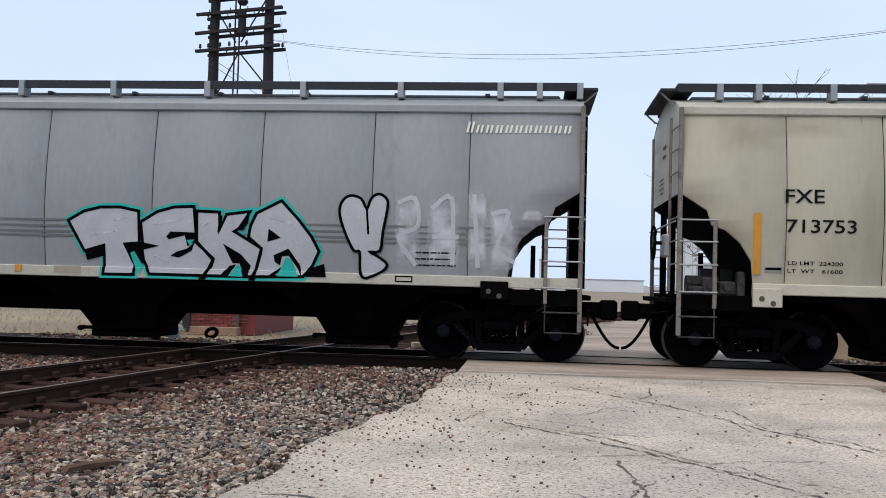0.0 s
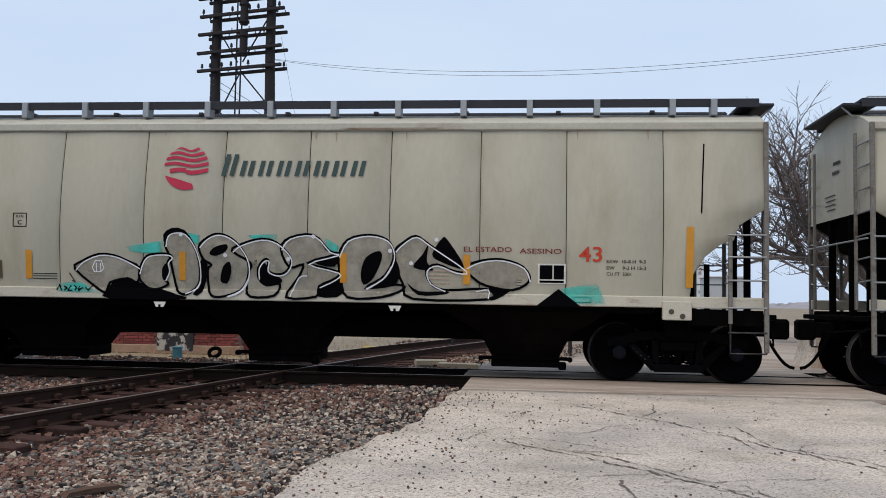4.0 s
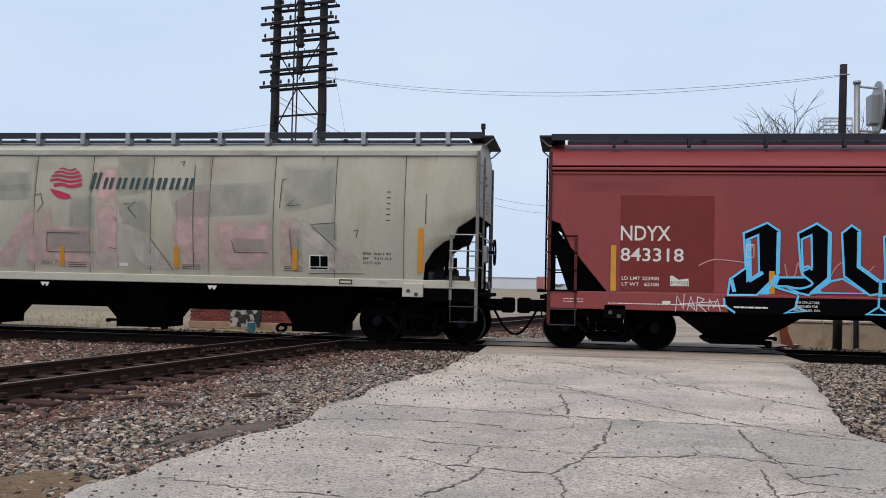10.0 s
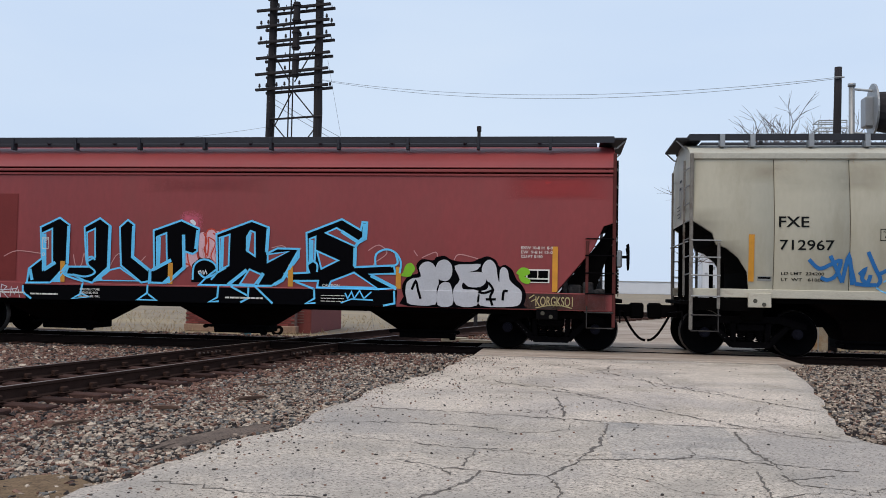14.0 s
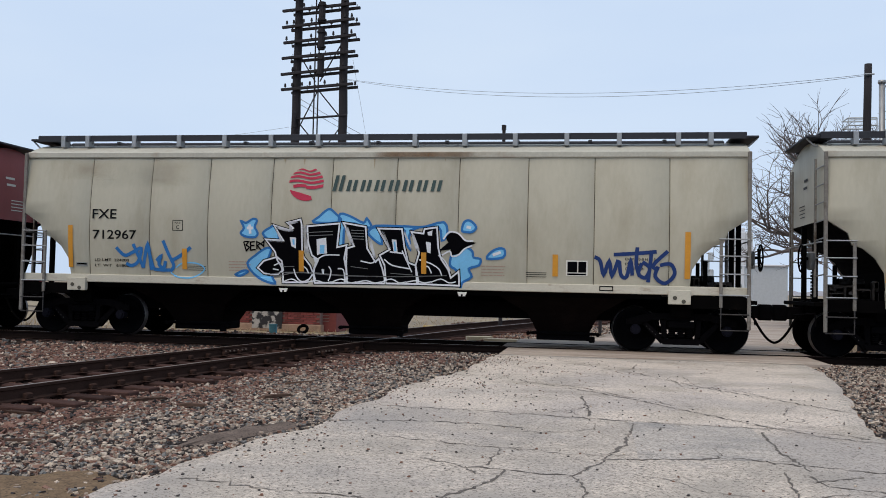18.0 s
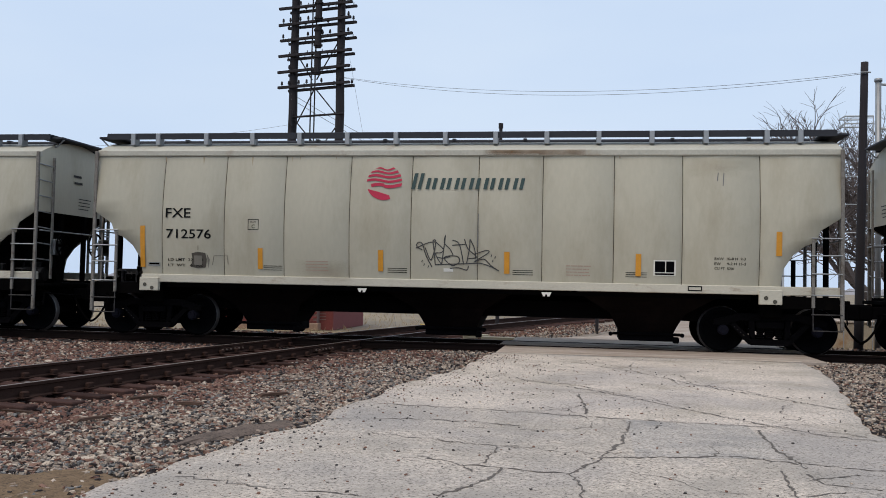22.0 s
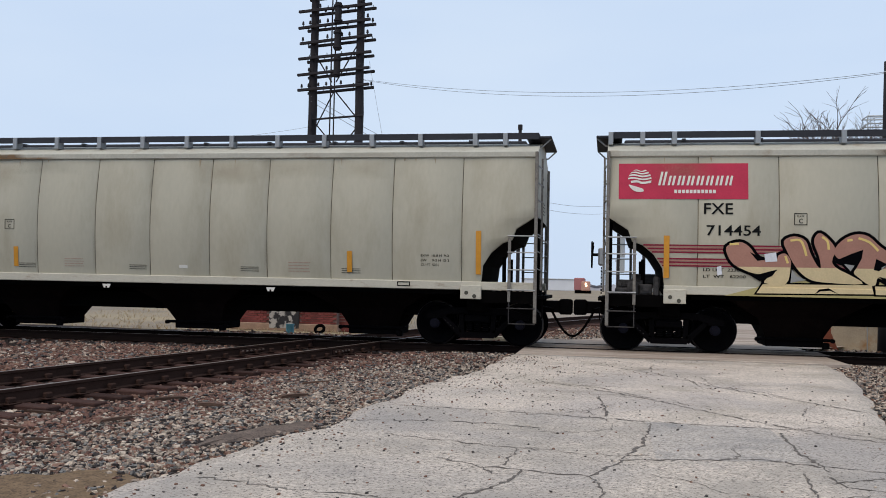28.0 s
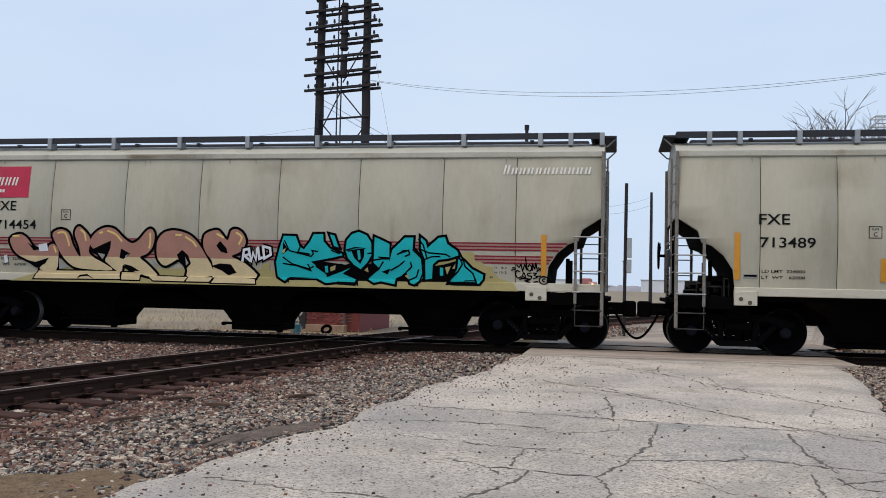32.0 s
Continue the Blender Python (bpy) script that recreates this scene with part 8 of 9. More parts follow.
    bub = [(710, 505), (722, 488), (738, 484), (735, 470), (745, 459), (765, 461), (770, 456), (785, 453), (800, 461), (830, 464), (850, 457), (862, 454), (876, 461), (882, 472), (892, 469), (905, 478), (912, 494), (922, 505), (929, 520), (925, 540), (914, 546), (722, 542), (713, 525)]
    fill(c, SS, [smooth_line(B(bub), 3, True)], P["ink"], 0.009, "letter_outline")
    white = [[(716, 515), (718, 501), (728, 493), (743, 490), (740, 475), (748, 465), (760, 464), (770, 475), (775, 500), (771, 512), (769, 539), (725, 539), (718, 528)], [(769, 476), (775, 463), (788, 460), (798, 470), (798, 487), (790, 497), (778, 496), (770, 488)], [(776, 505), (792, 500), (798, 512), (799, 540), (773, 540)],
             [(803, 471), (830, 468), (849, 468), (842, 478), (828, 482), (850, 482), (858, 490), (858, 500), (848, 508), (828, 508), (818, 500), (818, 512), (845, 515), (842, 541), (806, 540), (801, 512), (812, 495)], [(851, 480), (856, 465), (866, 460), (876, 470), (879, 490), (882, 500), (883, 480), (889, 473), (897, 479), (900, 495), (909, 505), (921, 516), (920, 535), (905, 543), (848, 541), (846, 518), (860, 512), (862, 500)]]
    fill(c, SS, [smooth_line(B(w), 3, True) for w in white], P["silver"], 0.013, "letter_fill", "silver bubble letters with black outline")
    strokes(c, SS, [B([(727, 513), (734, 498), (738, 512), (743, 529)]), B([(862, 500), (871, 513), (866, 526), (870, 541)]), B([(845, 516), (855, 519), (870, 514)]), B([(888, 532), (890, 516), (897, 516)]), B([(858, 530), (876, 530)])], 0.05, P["ink"], 0.017, "letter_outline", soft=3)
    fill(c, SS, [smooth_line(B(q), 3, True) for q in ([(712, 486), (717, 469), (727, 466), (733, 477), (724, 487)], [(708, 488), (716, 480), (728, 484), (722, 490)], [(912, 484), (921, 474), (933, 476), (936, 484), (925, 489)], [(916, 488), (928, 490), (937, 497), (933, 503), (921, 499)])], P["lime"], 0.010, "spray_patch", "lime green spray marks")
    fill(c, SS, [rect(5.55, 8.15, 0.85, 1.19)], P["soot_band"], 0.004, "grime", "sooty dark end of the sill")
    words(c, SS, "KORGKSO1", B([(946, 530)])[0][0], B([(1012, 530)])[0][0], 0.925, 1.125, P["tan"], 0.0075, "tag_letter")
    strokes(c, SS, [B([(935, 528), (944, 522)]), B([(938, 534), (946, 530)]), B([(946, 545), (980, 540), (1010, 546)])], 0.02, P["tan"], 0.0075, "tag_line", soft=3)
    strokes(c, SS, [S([(238, 530), (241, 504), (250, 526), (252, 502)]), S([(256, 528), (262, 506), (268, 528), (258, 518)]), S([(270, 530), (272, 506), (282, 510), (273, 519), (285, 531)]), S([(288, 528), (290, 510), (296, 524), (302, 510), (306, 530)]), S([(244, 518), (300, 514)])], 0.015, P["white"], 0.006, "tag_line", label="thin white scratchy tag")
    reflectors(c, SS, (-6.90, -3.80, -1.29, 1.41, 3.75, 7.01), 1.22, 1.68, 2.15)


def paint_third():
    c = CAR[4]
    S = lambda pts: on_sheet("third", pts)
    stencils(c, "712967", "224200", "61800", dx=0.11, box_at=4.30, last=3.48)
    emblem(c, SC, -1.67, -0.89, 3.03, 3.76, P["crimson"])
    nameplate(c, SC, -0.71, 1.73, 3.25, 3.59, P["forest"])
    for pts in ([(-0.9, 3.6), (-0.75, 2.9), (-0.55, 3.5), (-0.45, 3.0), (-0.3, 3.6)], [(-0.2, 3.5), (0.0, 2.9), (0.15, 3.6), (0.3, 3.1)]):
        bm = bmesh.new()
        ribbon(bm, smooth_line(pts, 4), 0.05)
        for v in bm.verts:
            v.co = Vector((-H0 - 0.006, v.co.x, v.co.z))
        part("end_scrawl", bm, P["greypaint"], c)
    halos = [[(437, 466), (452, 452), (470, 440), (480, 442), (472, 466), (480, 490), (486, 502), (466, 497), (448, 485)], [(466, 414), (478, 404), (488, 401), (494, 422), (482, 428)], [(556, 394), (566, 384), (582, 371), (592, 376), (604, 393)],
             [(600, 398), (603, 379), (622, 384), (644, 395), (650, 387), (656, 404), (614, 396), (607, 442), (598, 430)], [(652, 412), (662, 403), (672, 408), (676, 432), (662, 424)], [(666, 400), (715, 401), (732, 402), (752, 402), (786, 394), (792, 415), (782, 426), (776, 402), (728, 408), (726, 442), (716, 420), (714, 406), (672, 404)],
             [(810, 442), (826, 439), (836, 446), (838, 456), (850, 459), (847, 470), (829, 476), (834, 490), (818, 500), (814, 508), (808, 480), (796, 470), (800, 450)]]
    soft = [smooth_line(S(h), 3, True) for h in halos]
    fill(c, SC, soft, P["sky"], 0.004, "spray_halo", "pale blue spray halo")
    strokes(c, SC, soft, 0.05, P["blue"], 0.0055, "halo_edge", True)
    drops = [[(428, 392), (437, 395), (449, 388), (456, 391), (452, 402), (457, 413), (452, 420), (436, 419), (427, 413), (433, 404)], [(818, 408), (822, 394), (832, 391), (843, 402), (836, 411), (824, 411)], [(862, 458), (870, 446), (884, 440), (893, 443), (890, 456)], [(415, 486), (430, 479), (437, 481), (424, 488)]]
    fill(c, SC, [smooth_line(S(d), 3, True) for d in drops], P["sky"], 0.006, "spray_patch")
    strokes(c, SC, [S(d) for d in drops], 0.05, P["blue"], 0.009, "letter_outline", True, 3)
    strokes(c, SC, [S([(438, 404), (449, 404)]), S([(443, 398), (444, 414)]), S([(826, 402), (834, 404)]), S([(872, 452), (886, 447)])], 0.06, P["white"], 0.011, "letter_highlight")
    black = [
        [(455, 474), (466, 462), (476, 459), (490, 455), (498, 462), (500, 478), (490, 486), (478, 486), (466, 484)],
        [(471, 424), (502, 426), (486, 399), (513, 408), (520, 404), (510, 395), (533, 389), (535, 398), (535, 445), (537, 455), (548, 470), (553, 484), (542, 500), (500, 500), (498, 474), (490, 460), (487, 446)],
        [(545, 401), (602, 396), (597, 438), (614, 434), (609, 458), (612, 478), (611, 501), (556, 501), (553, 486), (556, 474), (563, 460), (552, 452), (546, 430)],
        [(609, 395), (648, 402), (650, 440), (664, 464), (670, 458), (676, 476), (681, 502), (613, 501), (612, 470), (614, 440), (627, 436)],
        [(670, 405), (712, 406), (716, 438), (722, 465), (735, 470), (737, 503), (682, 502), (680, 470), (672, 452), (690, 442)],
        [(729, 411), (750, 414), (752, 406), (774, 403), (776, 440), (780, 458), (793, 478), (797, 492), (811, 481), (812, 506), (740, 503), (735, 470), (742, 448)],
        [(782, 442), (797, 431), (793, 421), (800, 414), (812, 419), (822, 429), (836, 431), (820, 437), (810, 447), (801, 449), (800, 438)],
    ]
    fill(c, SC, [S(q) for q in black], P["ink"], 0.0075, "letter_fill", "black graffiti letters with white outline and blue halo")
    strokes(c, SC, [S(q) for q in black], 0.075, P["ink"], 0.0066, "letter_fill", True)
    strokes(c, SC, [S(q) for q in black[:6]], 0.036, P["white"], 0.0095, "letter_outline", True, label="white outline")
    strokes(c, SC, [S([(785, 424), (796, 411), (812, 414), (824, 426), (838, 427)]), S([(836, 435), (822, 441), (812, 451), (800, 454), (796, 445), (782, 452)])], 0.034, P["white"], 0.0095, "letter_outline", soft=3)
    pale = [[(488, 404), (512, 412), (521, 409), (513, 399), (530, 394), (530, 388), (508, 395), (517, 403), (513, 407), (486, 398)], [(476, 428), (503, 430), (490, 404), (486, 401), (496, 424)], [(536, 396), (544, 400), (546, 440), (551, 452), (540, 448)], [(608, 397), (616, 400), (629, 437), (622, 436)], [(671, 408), (679, 408), (693, 442), (687, 442)], [(713, 408), (717, 408), (732, 446), (726, 440)], [(727, 412), (733, 414), (744, 444), (737, 446)], [(651, 418), (656, 418), (667, 462), (662, 462)]]
    fill(c, SC, [S(q) for q in pale], P["frost"], 0.0102, "letter_edge", "pale bevel of the letters")
    holes = [[(514, 420), (525, 421), (524, 440), (516, 436)], [(561, 424), (578, 421), (579, 449), (566, 450), (561, 452)], [(694, 424), (702, 425), (704, 448), (697, 447)], [(754, 428), (763, 430), (762, 449), (756, 447)], [(568, 476), (573, 477), (572, 486), (569, 484)], [(554, 456), (562, 457), (557, 466)], [(757, 412), (766, 408), (765, 418), (758, 417)]]
    fill(c, SC, [S(h) for h in holes], P["white"], 0.012, "letter_hole")
    fill(c, SC, [S([(567, 434), (575, 434), (574, 449), (566, 449)]), S([(518, 424), (522, 424), (522, 434), (519, 433)]), S([(697, 428), (700, 428), (702, 445), (698, 445)])], P["sky"], 0.014, "letter_hole")
    strokes(c, SC, [S([(601, 452), (575, 452), (560, 462), (554, 480), (557, 496)]), S([(580, 498), (585, 480), (581, 472)]), S([(597, 476), (607, 478), (609, 500)]), S([(519, 476), (523, 490), (534, 499), (546, 494)]), S([(484, 470), (494, 466), (500, 470)]), S([(482, 476), (492, 478)]), S([(638, 462), (656, 466), (664, 462)]), S([(690, 446), (714, 449)]), S([(680, 459), (694, 470), (725, 476)]), S([(728, 482), (722, 468), (712, 444)]),
                    S([(742, 460), (760, 466), (776, 476), (781, 488)]), S([(747, 474), (757, 472), (763, 484)]), S([(776, 452), (787, 462), (796, 480)]), S([(530, 470), (540, 474), (545, 484)])], 0.028, P["white"], 0.014, "letter_highlight", soft=3)
    strokes(c, SC, [S([(470 + k, 486 + 0.4 * k), (520 + k, 482), (600 + k, 488), (700 + k, 490), (790, 488)]) for k in (0, 12)], 0.02, P["greypaint"], 0.0112, "letter_highlight", soft=3)
    strokes(c, SC, [S([(498 + k * 44, 500), (515 + k * 44, 494 + 3 * (k % 2)), (530 + k * 44, 501), (542 + k * 44, 499)]) for k in range(7)], 0.024, P["white"], 0.012, "letter_outline", soft=3)
    strokes(c, SC, [S([(545, 412 + k * 6), (590, 410 + k * 6)]) for k in range(2)] + [S([(622, 408 + k * 5), (645, 409 + k * 5)]) for k in range(4)] + [S([(500, 472), (520, 472)]), S([(620, 472), (650, 476)]), S([(690, 484), (730, 487)])], 0.014, P["greypaint"], 0.0115, "letter_highlight")
    strokes(c, SC, [S([(432, 428), (436, 444), (442, 438), (436, 434), (441, 428), (432, 428)]), S([(452, 428), (444, 429), (444, 443), (453, 442)]), S([(444, 435), (451, 435)]), S([(455, 441), (455, 428), (461, 431), (456, 435), (462, 442)]), S([(462, 432), (468, 427), (467, 436), (462, 432)])], 0.030, P["ink"], 0.010, "tag_line")
    strokes(c, SC, [S([(206, 438), (220, 452), (236, 446), (250, 440), (244, 462), (232, 470), (222, 466)]), S([(236, 432), (244, 452), (252, 474)]), S([(252, 474), (262, 432), (266, 478)]), S([(262, 438), (270, 476)]), S([(276, 462), (284, 454), (280, 468), (288, 474), (292, 462)]), S([(289, 426), (298, 450), (306, 470), (300, 480)]), S([(302, 462), (320, 452), (338, 438)]), S([(270, 476), (285, 478), (300, 478)])], 0.075, P["blue"], 0.008, "tag_line", soft=4, label="loose blue spray tag")
    strokes(c, SC, [S([(300, 482), (312, 490), (335, 492), (354, 484), (360, 474), (345, 466), (322, 466), (310, 474)])], 0.032, P["sky"], 0.007, "tag_line", soft=4)
    strokes(c, SC, [S([(1052, 455), (1062, 462), (1068, 486), (1078, 463), (1083, 488), (1094, 460)]), S([(1096, 462), (1099, 487), (1109, 490), (1116, 462), (1119, 488)]), S([(1086, 451), (1125, 449), (1162, 446)]), S([(1128, 438), (1126, 468), (1132, 490)]), S([(1136, 466), (1130, 484), (1142, 492), (1150, 475), (1137, 464)]), S([(1153, 447), (1150, 475), (1147, 500)]), S([(1182, 445), (1156, 470), (1166, 478)]),
                    S([(1165, 472), (1160, 490), (1177, 502), (1194, 486), (1187, 468), (1168, 470)])], 0.075, P["navy"], 0.008, "tag_line", soft=4, label="dark blue spray tag")
    reflectors(c, SC, (-6.74, -4.02, -1.35, 1.33, 4.08, 6.72), 1.51, 1.96, 2.45)


def paint_fourth():
    c = CAR[5]
    S = lambda pts: on_sheet("fourth_b", pts)
    stencils(c, "712576", "221600", "61900", dx=0.12, box_at=4.30)
    emblem(c, SC, -1.69, -0.92, 3.02, 3.75, P["crimson"])
    nameplate(c, SC, -0.74, 1.71, 3.26, 3.60, P["forest"])
    fill(c, SC, [[(-5.62, 1.53), (-5.45, 1.50), (-5.28, 1.52), (-5.25, 1.70), (-5.28, 1.84), (-5.45, 1.86), (-5.60, 1.83), (-5.58, 1.68)]], P["smudge"], 0.005, "paint_patch", "dark scuffed patch")
    fill(c, SC, [rect(-5.54, -5.36, 1.57, 1.78), [(-5.25, 1.84), (-5.18, 1.70), (-5.22, 1.50)]], P["dust2"], 0.008, "paint_patch")
    strokes(c, SC, [[(-5.12, 1.58), (-5.08, 1.78), (-4.78, 1.80), (-4.76, 1.60)], [(-5.9, 1.72), (-5.75, 1.70)], [(-5.45, 2.0), (-5.45, 1.9)]], 0.012, P["dust2"], 0.005, "paint_patch")
    strokes(c, SC, [S([(437.3, 438.7), (428.0, 432.3), (430.7, 426.0), (437.3, 428.0), (442.7, 446.7), (452.3, 467.7)]), S([(442.0, 434.7), (451.3, 456.0), (460.0, 425.3), (455.3, 423.3), (456.7, 440.0), (458.0, 464.0)]), S([(460.0, 425.3), (472.0, 437.3), (468.0, 443.3), (458.7, 445.3), (468.7, 464.0)]), S([(468.7, 463.3), (476.0, 415.3), (474.0, 426.7), (483.3, 437.3), (488.0, 447.3)]), S([(478.7, 460.0), (473.3, 452.0), (482.0, 448.7), (496.0, 450.0), (498.0, 459.3), (487.3, 465.3), (480.0, 460.7)]), S([(486.7, 430.7), (508.7, 428.7)]), S([(487.3, 422.0), (498.7, 428.7), (505.3, 463.3)]), S([(507.3, 420.0), (513.3, 436.7), (526.7, 450.7), (512.0, 453.3)]), S([(516.7, 420.0), (515.3, 436.7), (510.0, 462.0)]), S([(517.3, 420.7), (524.0, 436.7), (525.3, 453.3)]), S([(525.3, 445.3), (542.7, 439.3), (546.7, 443.3), (522.7, 458.7), (538.7, 454.0), (550.7, 465.3), (563.3, 474.0)]), S([(457.3, 463.3), (468.7, 463.3), (506.7, 462.0), (532.7, 461.3), (550.7, 467.3), (563.3, 474.0)]), S([(482.0, 470.0), (496.7, 469.0), (510.0, 472.7), (513.3, 465.3)]), S([(426.7, 435.3), (446.7, 426.7), (459.3, 424.7)]), S([(461.3, 450.7), (471.3, 452.7), (483.3, 450.0)])], 0.021, P["scrape"], 0.008, "tag_line", soft=4, label="grey scrawled tag")
    strokes(c, SC, [S([(435.7, 457.3), (437.0, 458.0)]), S([(439.0, 463.3), (440.3, 464.0)]), S([(445.7, 466.7), (447.0, 467.3)]), S([(551.0, 447.7), (552.3, 448.3)]), S([(557.0, 450.7), (558.3, 451.3)]), S([(553.0, 456.7), (554.3, 457.3)])], 0.05, P["scrape"], 0.008, "tag_line")
    strokes(c, SC, [[(0.72, 2.75), (0.72, 2.05)], [(5.55, 3.62), (5.53, 3.45)], [(5.66, 3.62), (5.64, 3.35)]], 0.018, P["greypaint"], 0.006, "drip")
    reflectors(c, SC, (-6.74, -4.02, -1.35, 1.33, 4.0), 1.51, 1.96, 2.42)
    reflectors(c, SC, (6.72,), 1.96, 1.96, 2.44)


def paint_plain():
    c = CAR[6]
    stencils(c, "713311", "223900", "62300", box_at=0, dx=0.03, dz=-0.02)
    reflectors(c, SC, (-6.74, -4.02, 3.93, 6.72), 1.51, 1.96, 2.42)
    fine_print(c, SC, -2.80, -2.32, 1.53, 1.72, 4, P["faded"], 9)
    strokes(c, SC, [rect(-4.98, -4.72, 1.60, 1.80)], 0.012, P["dust"], 0.005, "faint_frame", True)
    fill(c, SC, [rect(-7.6, -3.0, 3.975, 4.02)], P["rust_band"], 0.006, "rust_stain", "brown rust along the roof edge")
    c = CAR[8]
    stencils(c, "713489", "224000", "62000", box_at=4.31)
    reflectors(c, SC, (-6.74, -4.02, -1.35, 1.33, 4.0, 6.72), 1.51, 1.96, 2.44)


def paint_fifth():
    c = CAR[7]
    S = lambda pts: on_sheet("fifth", pts)
    T = lambda pts: on_sheet("fifth_b", pts)
    fill(c, SC, [rect(-7.70, -5.17, 3.10, 3.83)], P["crimson"], 0.004, "company_panel", "crimson company panel with white marks")
    emblem(c, SC, -7.52, -7.05, 3.24, 3.72, M["white_text"])
    nameplate(c, SC, -6.93, -5.45, 3.38, 3.66, M["white_text"])
    fill(c, SC, [rect(-6.6 + k * 0.075, -6.6 + k * 0.075 + 0.055, 3.22, 3.29) for k in range(11)], M["white_text"], 0.008, "company_mark")
    words(c, SC, "FXE", -6.02, -5.46, 2.80, 3.02, M["dark_text"])
    words(c, SC, "714454", -5.97, -4.93, 2.37, 2.58, M["dark_text"])
    words(c, SC, "LD LMT  223800", -6.02, -5.2, 1.66, 1.72, M["dark_text"])
    words(c, SC, "LT  WT   62200", -6.02, -5.2, 1.53, 1.59, M["dark_text"])
    strokes(c, SC, [rect(-4.30, -4.07, 2.60, 2.82)], 0.014, M["dark_text"], 0.005, "plate_frame", True)
    words(c, SC, "PLATE", -4.25, -4.12, 2.75, 2.785, M["dark_text"])
    words(c, SC, "C", -4.22, -4.15, 2.63, 2.72, M["dark_text"])
    strokes(c, SC, [[(-H0 + 0.03 + inset(SC, z), z), (H0 - 0.03 - inset(SC, z), z)] for z in (2.17, 2.10, 2.03, 1.90, 1.83, 1.76)], 0.03, P["maroon"], 0.004, "stripe", label="thin dark red stripe")
    strokes(c, SC, [[(-H0 + 0.03 + inset(SC, z), z), (H0 - 0.03 - inset(SC, z), z)] for z in (2.135, 2.065, 1.865, 1.795)], 0.025, P["rose"], 0.0055, "stripe")
    nameplate(c, SC, 5.83, 7.68, 3.62, 3.82, M["white_text"], 11)
    fill(c, SC, [[(-5.6, 1.18), (6.2, 1.18), (6.1, 1.35), (5.6, 1.50), (5.2, 1.72), (4.8, 1.95), (4.2, 1.75), (3, 1.55), (-4.5, 1.50)]], P["khaki"], 0.007, "spray_base", "dull yellow sprayed ground")
    F = lambda pts: on_sheet("fifth_c", pts)
    base = [[(660, 501), (670, 486), (836, 488), (838, 503)], [(841, 490), (880, 491), (878, 505), (841, 504)], [(896, 497), (978, 500), (970, 508), (906, 506)], [(981, 499), (1030, 501), (1022, 509), (974, 508)], [(1034, 502), (1117, 504), (1118, 513), (1027, 511)]]
    strokes(c, SC, [F(l) for l in base], 0.06, P["ink"], 0.009, "letter_outline", True)
    fill(c, SC, [F(l) for l in base], P["cream"], 0.012, "letter_fill", "cream lower edge of the graffiti letters")
    letters = [
        [(615, 425), (635, 417), (650, 425), (660, 440), (672, 447), (690, 446), (694, 439), (704, 436), (712, 446), (712, 460), (705, 486), (672, 484), (682, 472), (692, 463), (675, 470), (655, 468), (640, 462), (628, 455), (619, 444)],
        [(702, 416), (718, 408), (735, 415), (742, 435), (752, 455), (758, 459), (755, 440), (748, 420), (750, 408), (758, 403), (772, 415), (780, 430), (775, 450), (785, 462), (800, 470), (822, 486), (770, 484), (745, 480), (730, 470), (718, 455), (708, 435)],
        [(778, 432), (790, 415), (810, 405), (830, 408), (848, 425), (865, 435), (880, 428), (895, 412), (905, 408), (912, 418), (908, 440), (895, 455), (880, 462), (895, 475), (916, 500), (880, 494), (860, 485), (845, 476), (841, 488), (830, 487), (815, 475), (808, 467), (814, 452), (800, 441), (785, 445)],
        [(915, 455), (918, 430), (932, 415), (955, 411), (985, 420), (1005, 440), (1020, 465), (1028, 480), (1028, 498), (978, 499), (977, 488), (972, 475), (960, 466), (950, 470), (932, 478), (920, 470)],
        [(1012, 440), (1015, 420), (1030, 412), (1045, 412), (1062, 430), (1070, 412), (1082, 409), (1095, 418), (1100, 435), (1088, 452), (1070, 460), (1085, 468), (1105, 480), (1119, 502), (1032, 501), (1031, 485), (1028, 468), (1018, 455)],
    ]
    cur = [smooth_line(F(l), 3, True) for l in letters]
    strokes(c, SC, cur, 0.115, P["ink"], 0.0105, "letter_outline", True)
    fill(c, SC, cur, [P["cream"], P["rose"]], 0.0135, "letter_fill", "tan and cream rounded graffiti letters outlined in black", split=1.76)
    holes = [[(776, 450), (786, 445), (806, 436), (822, 430), (820, 444), (811, 462), (801, 468), (790, 456)], [(838, 463), (842, 445), (861, 455), (846, 465)], [(957, 457), (968, 448), (980, 458), (985, 474), (976, 483), (968, 471), (960, 466)], [(1039, 440), (1047, 431), (1060, 445), (1062, 455), (1048, 452)], [(1026, 479), (1045, 474), (1068, 476), (1079, 492), (1062, 497), (1047, 487)], [(640, 465), (660, 471), (692, 462), (684, 473), (665, 481)], [(845, 474), (862, 478), (878, 488), (862, 488)], [(748, 503), (755, 495), (770, 493), (785, 503), (772, 497), (757, 498)], [(650, 433), (662, 440), (674, 446), (662, 448)]]
    fill(c, SC, [F(h) for h in holes], P["ink"], 0.0165, "letter_hole")
    fill(c, SC, [F([(793, 453), (809, 456), (803, 465)]), F([(974, 461), (980, 473), (975, 478)]), F([(714, 462), (722, 474), (736, 479), (712, 484)]), F([(903, 464), (917, 476), (908, 476)]), F([(850, 459), (858, 455), (850, 463)])], P["ghost"], 0.018, "letter_gap", "dull grey gaps in the letters")
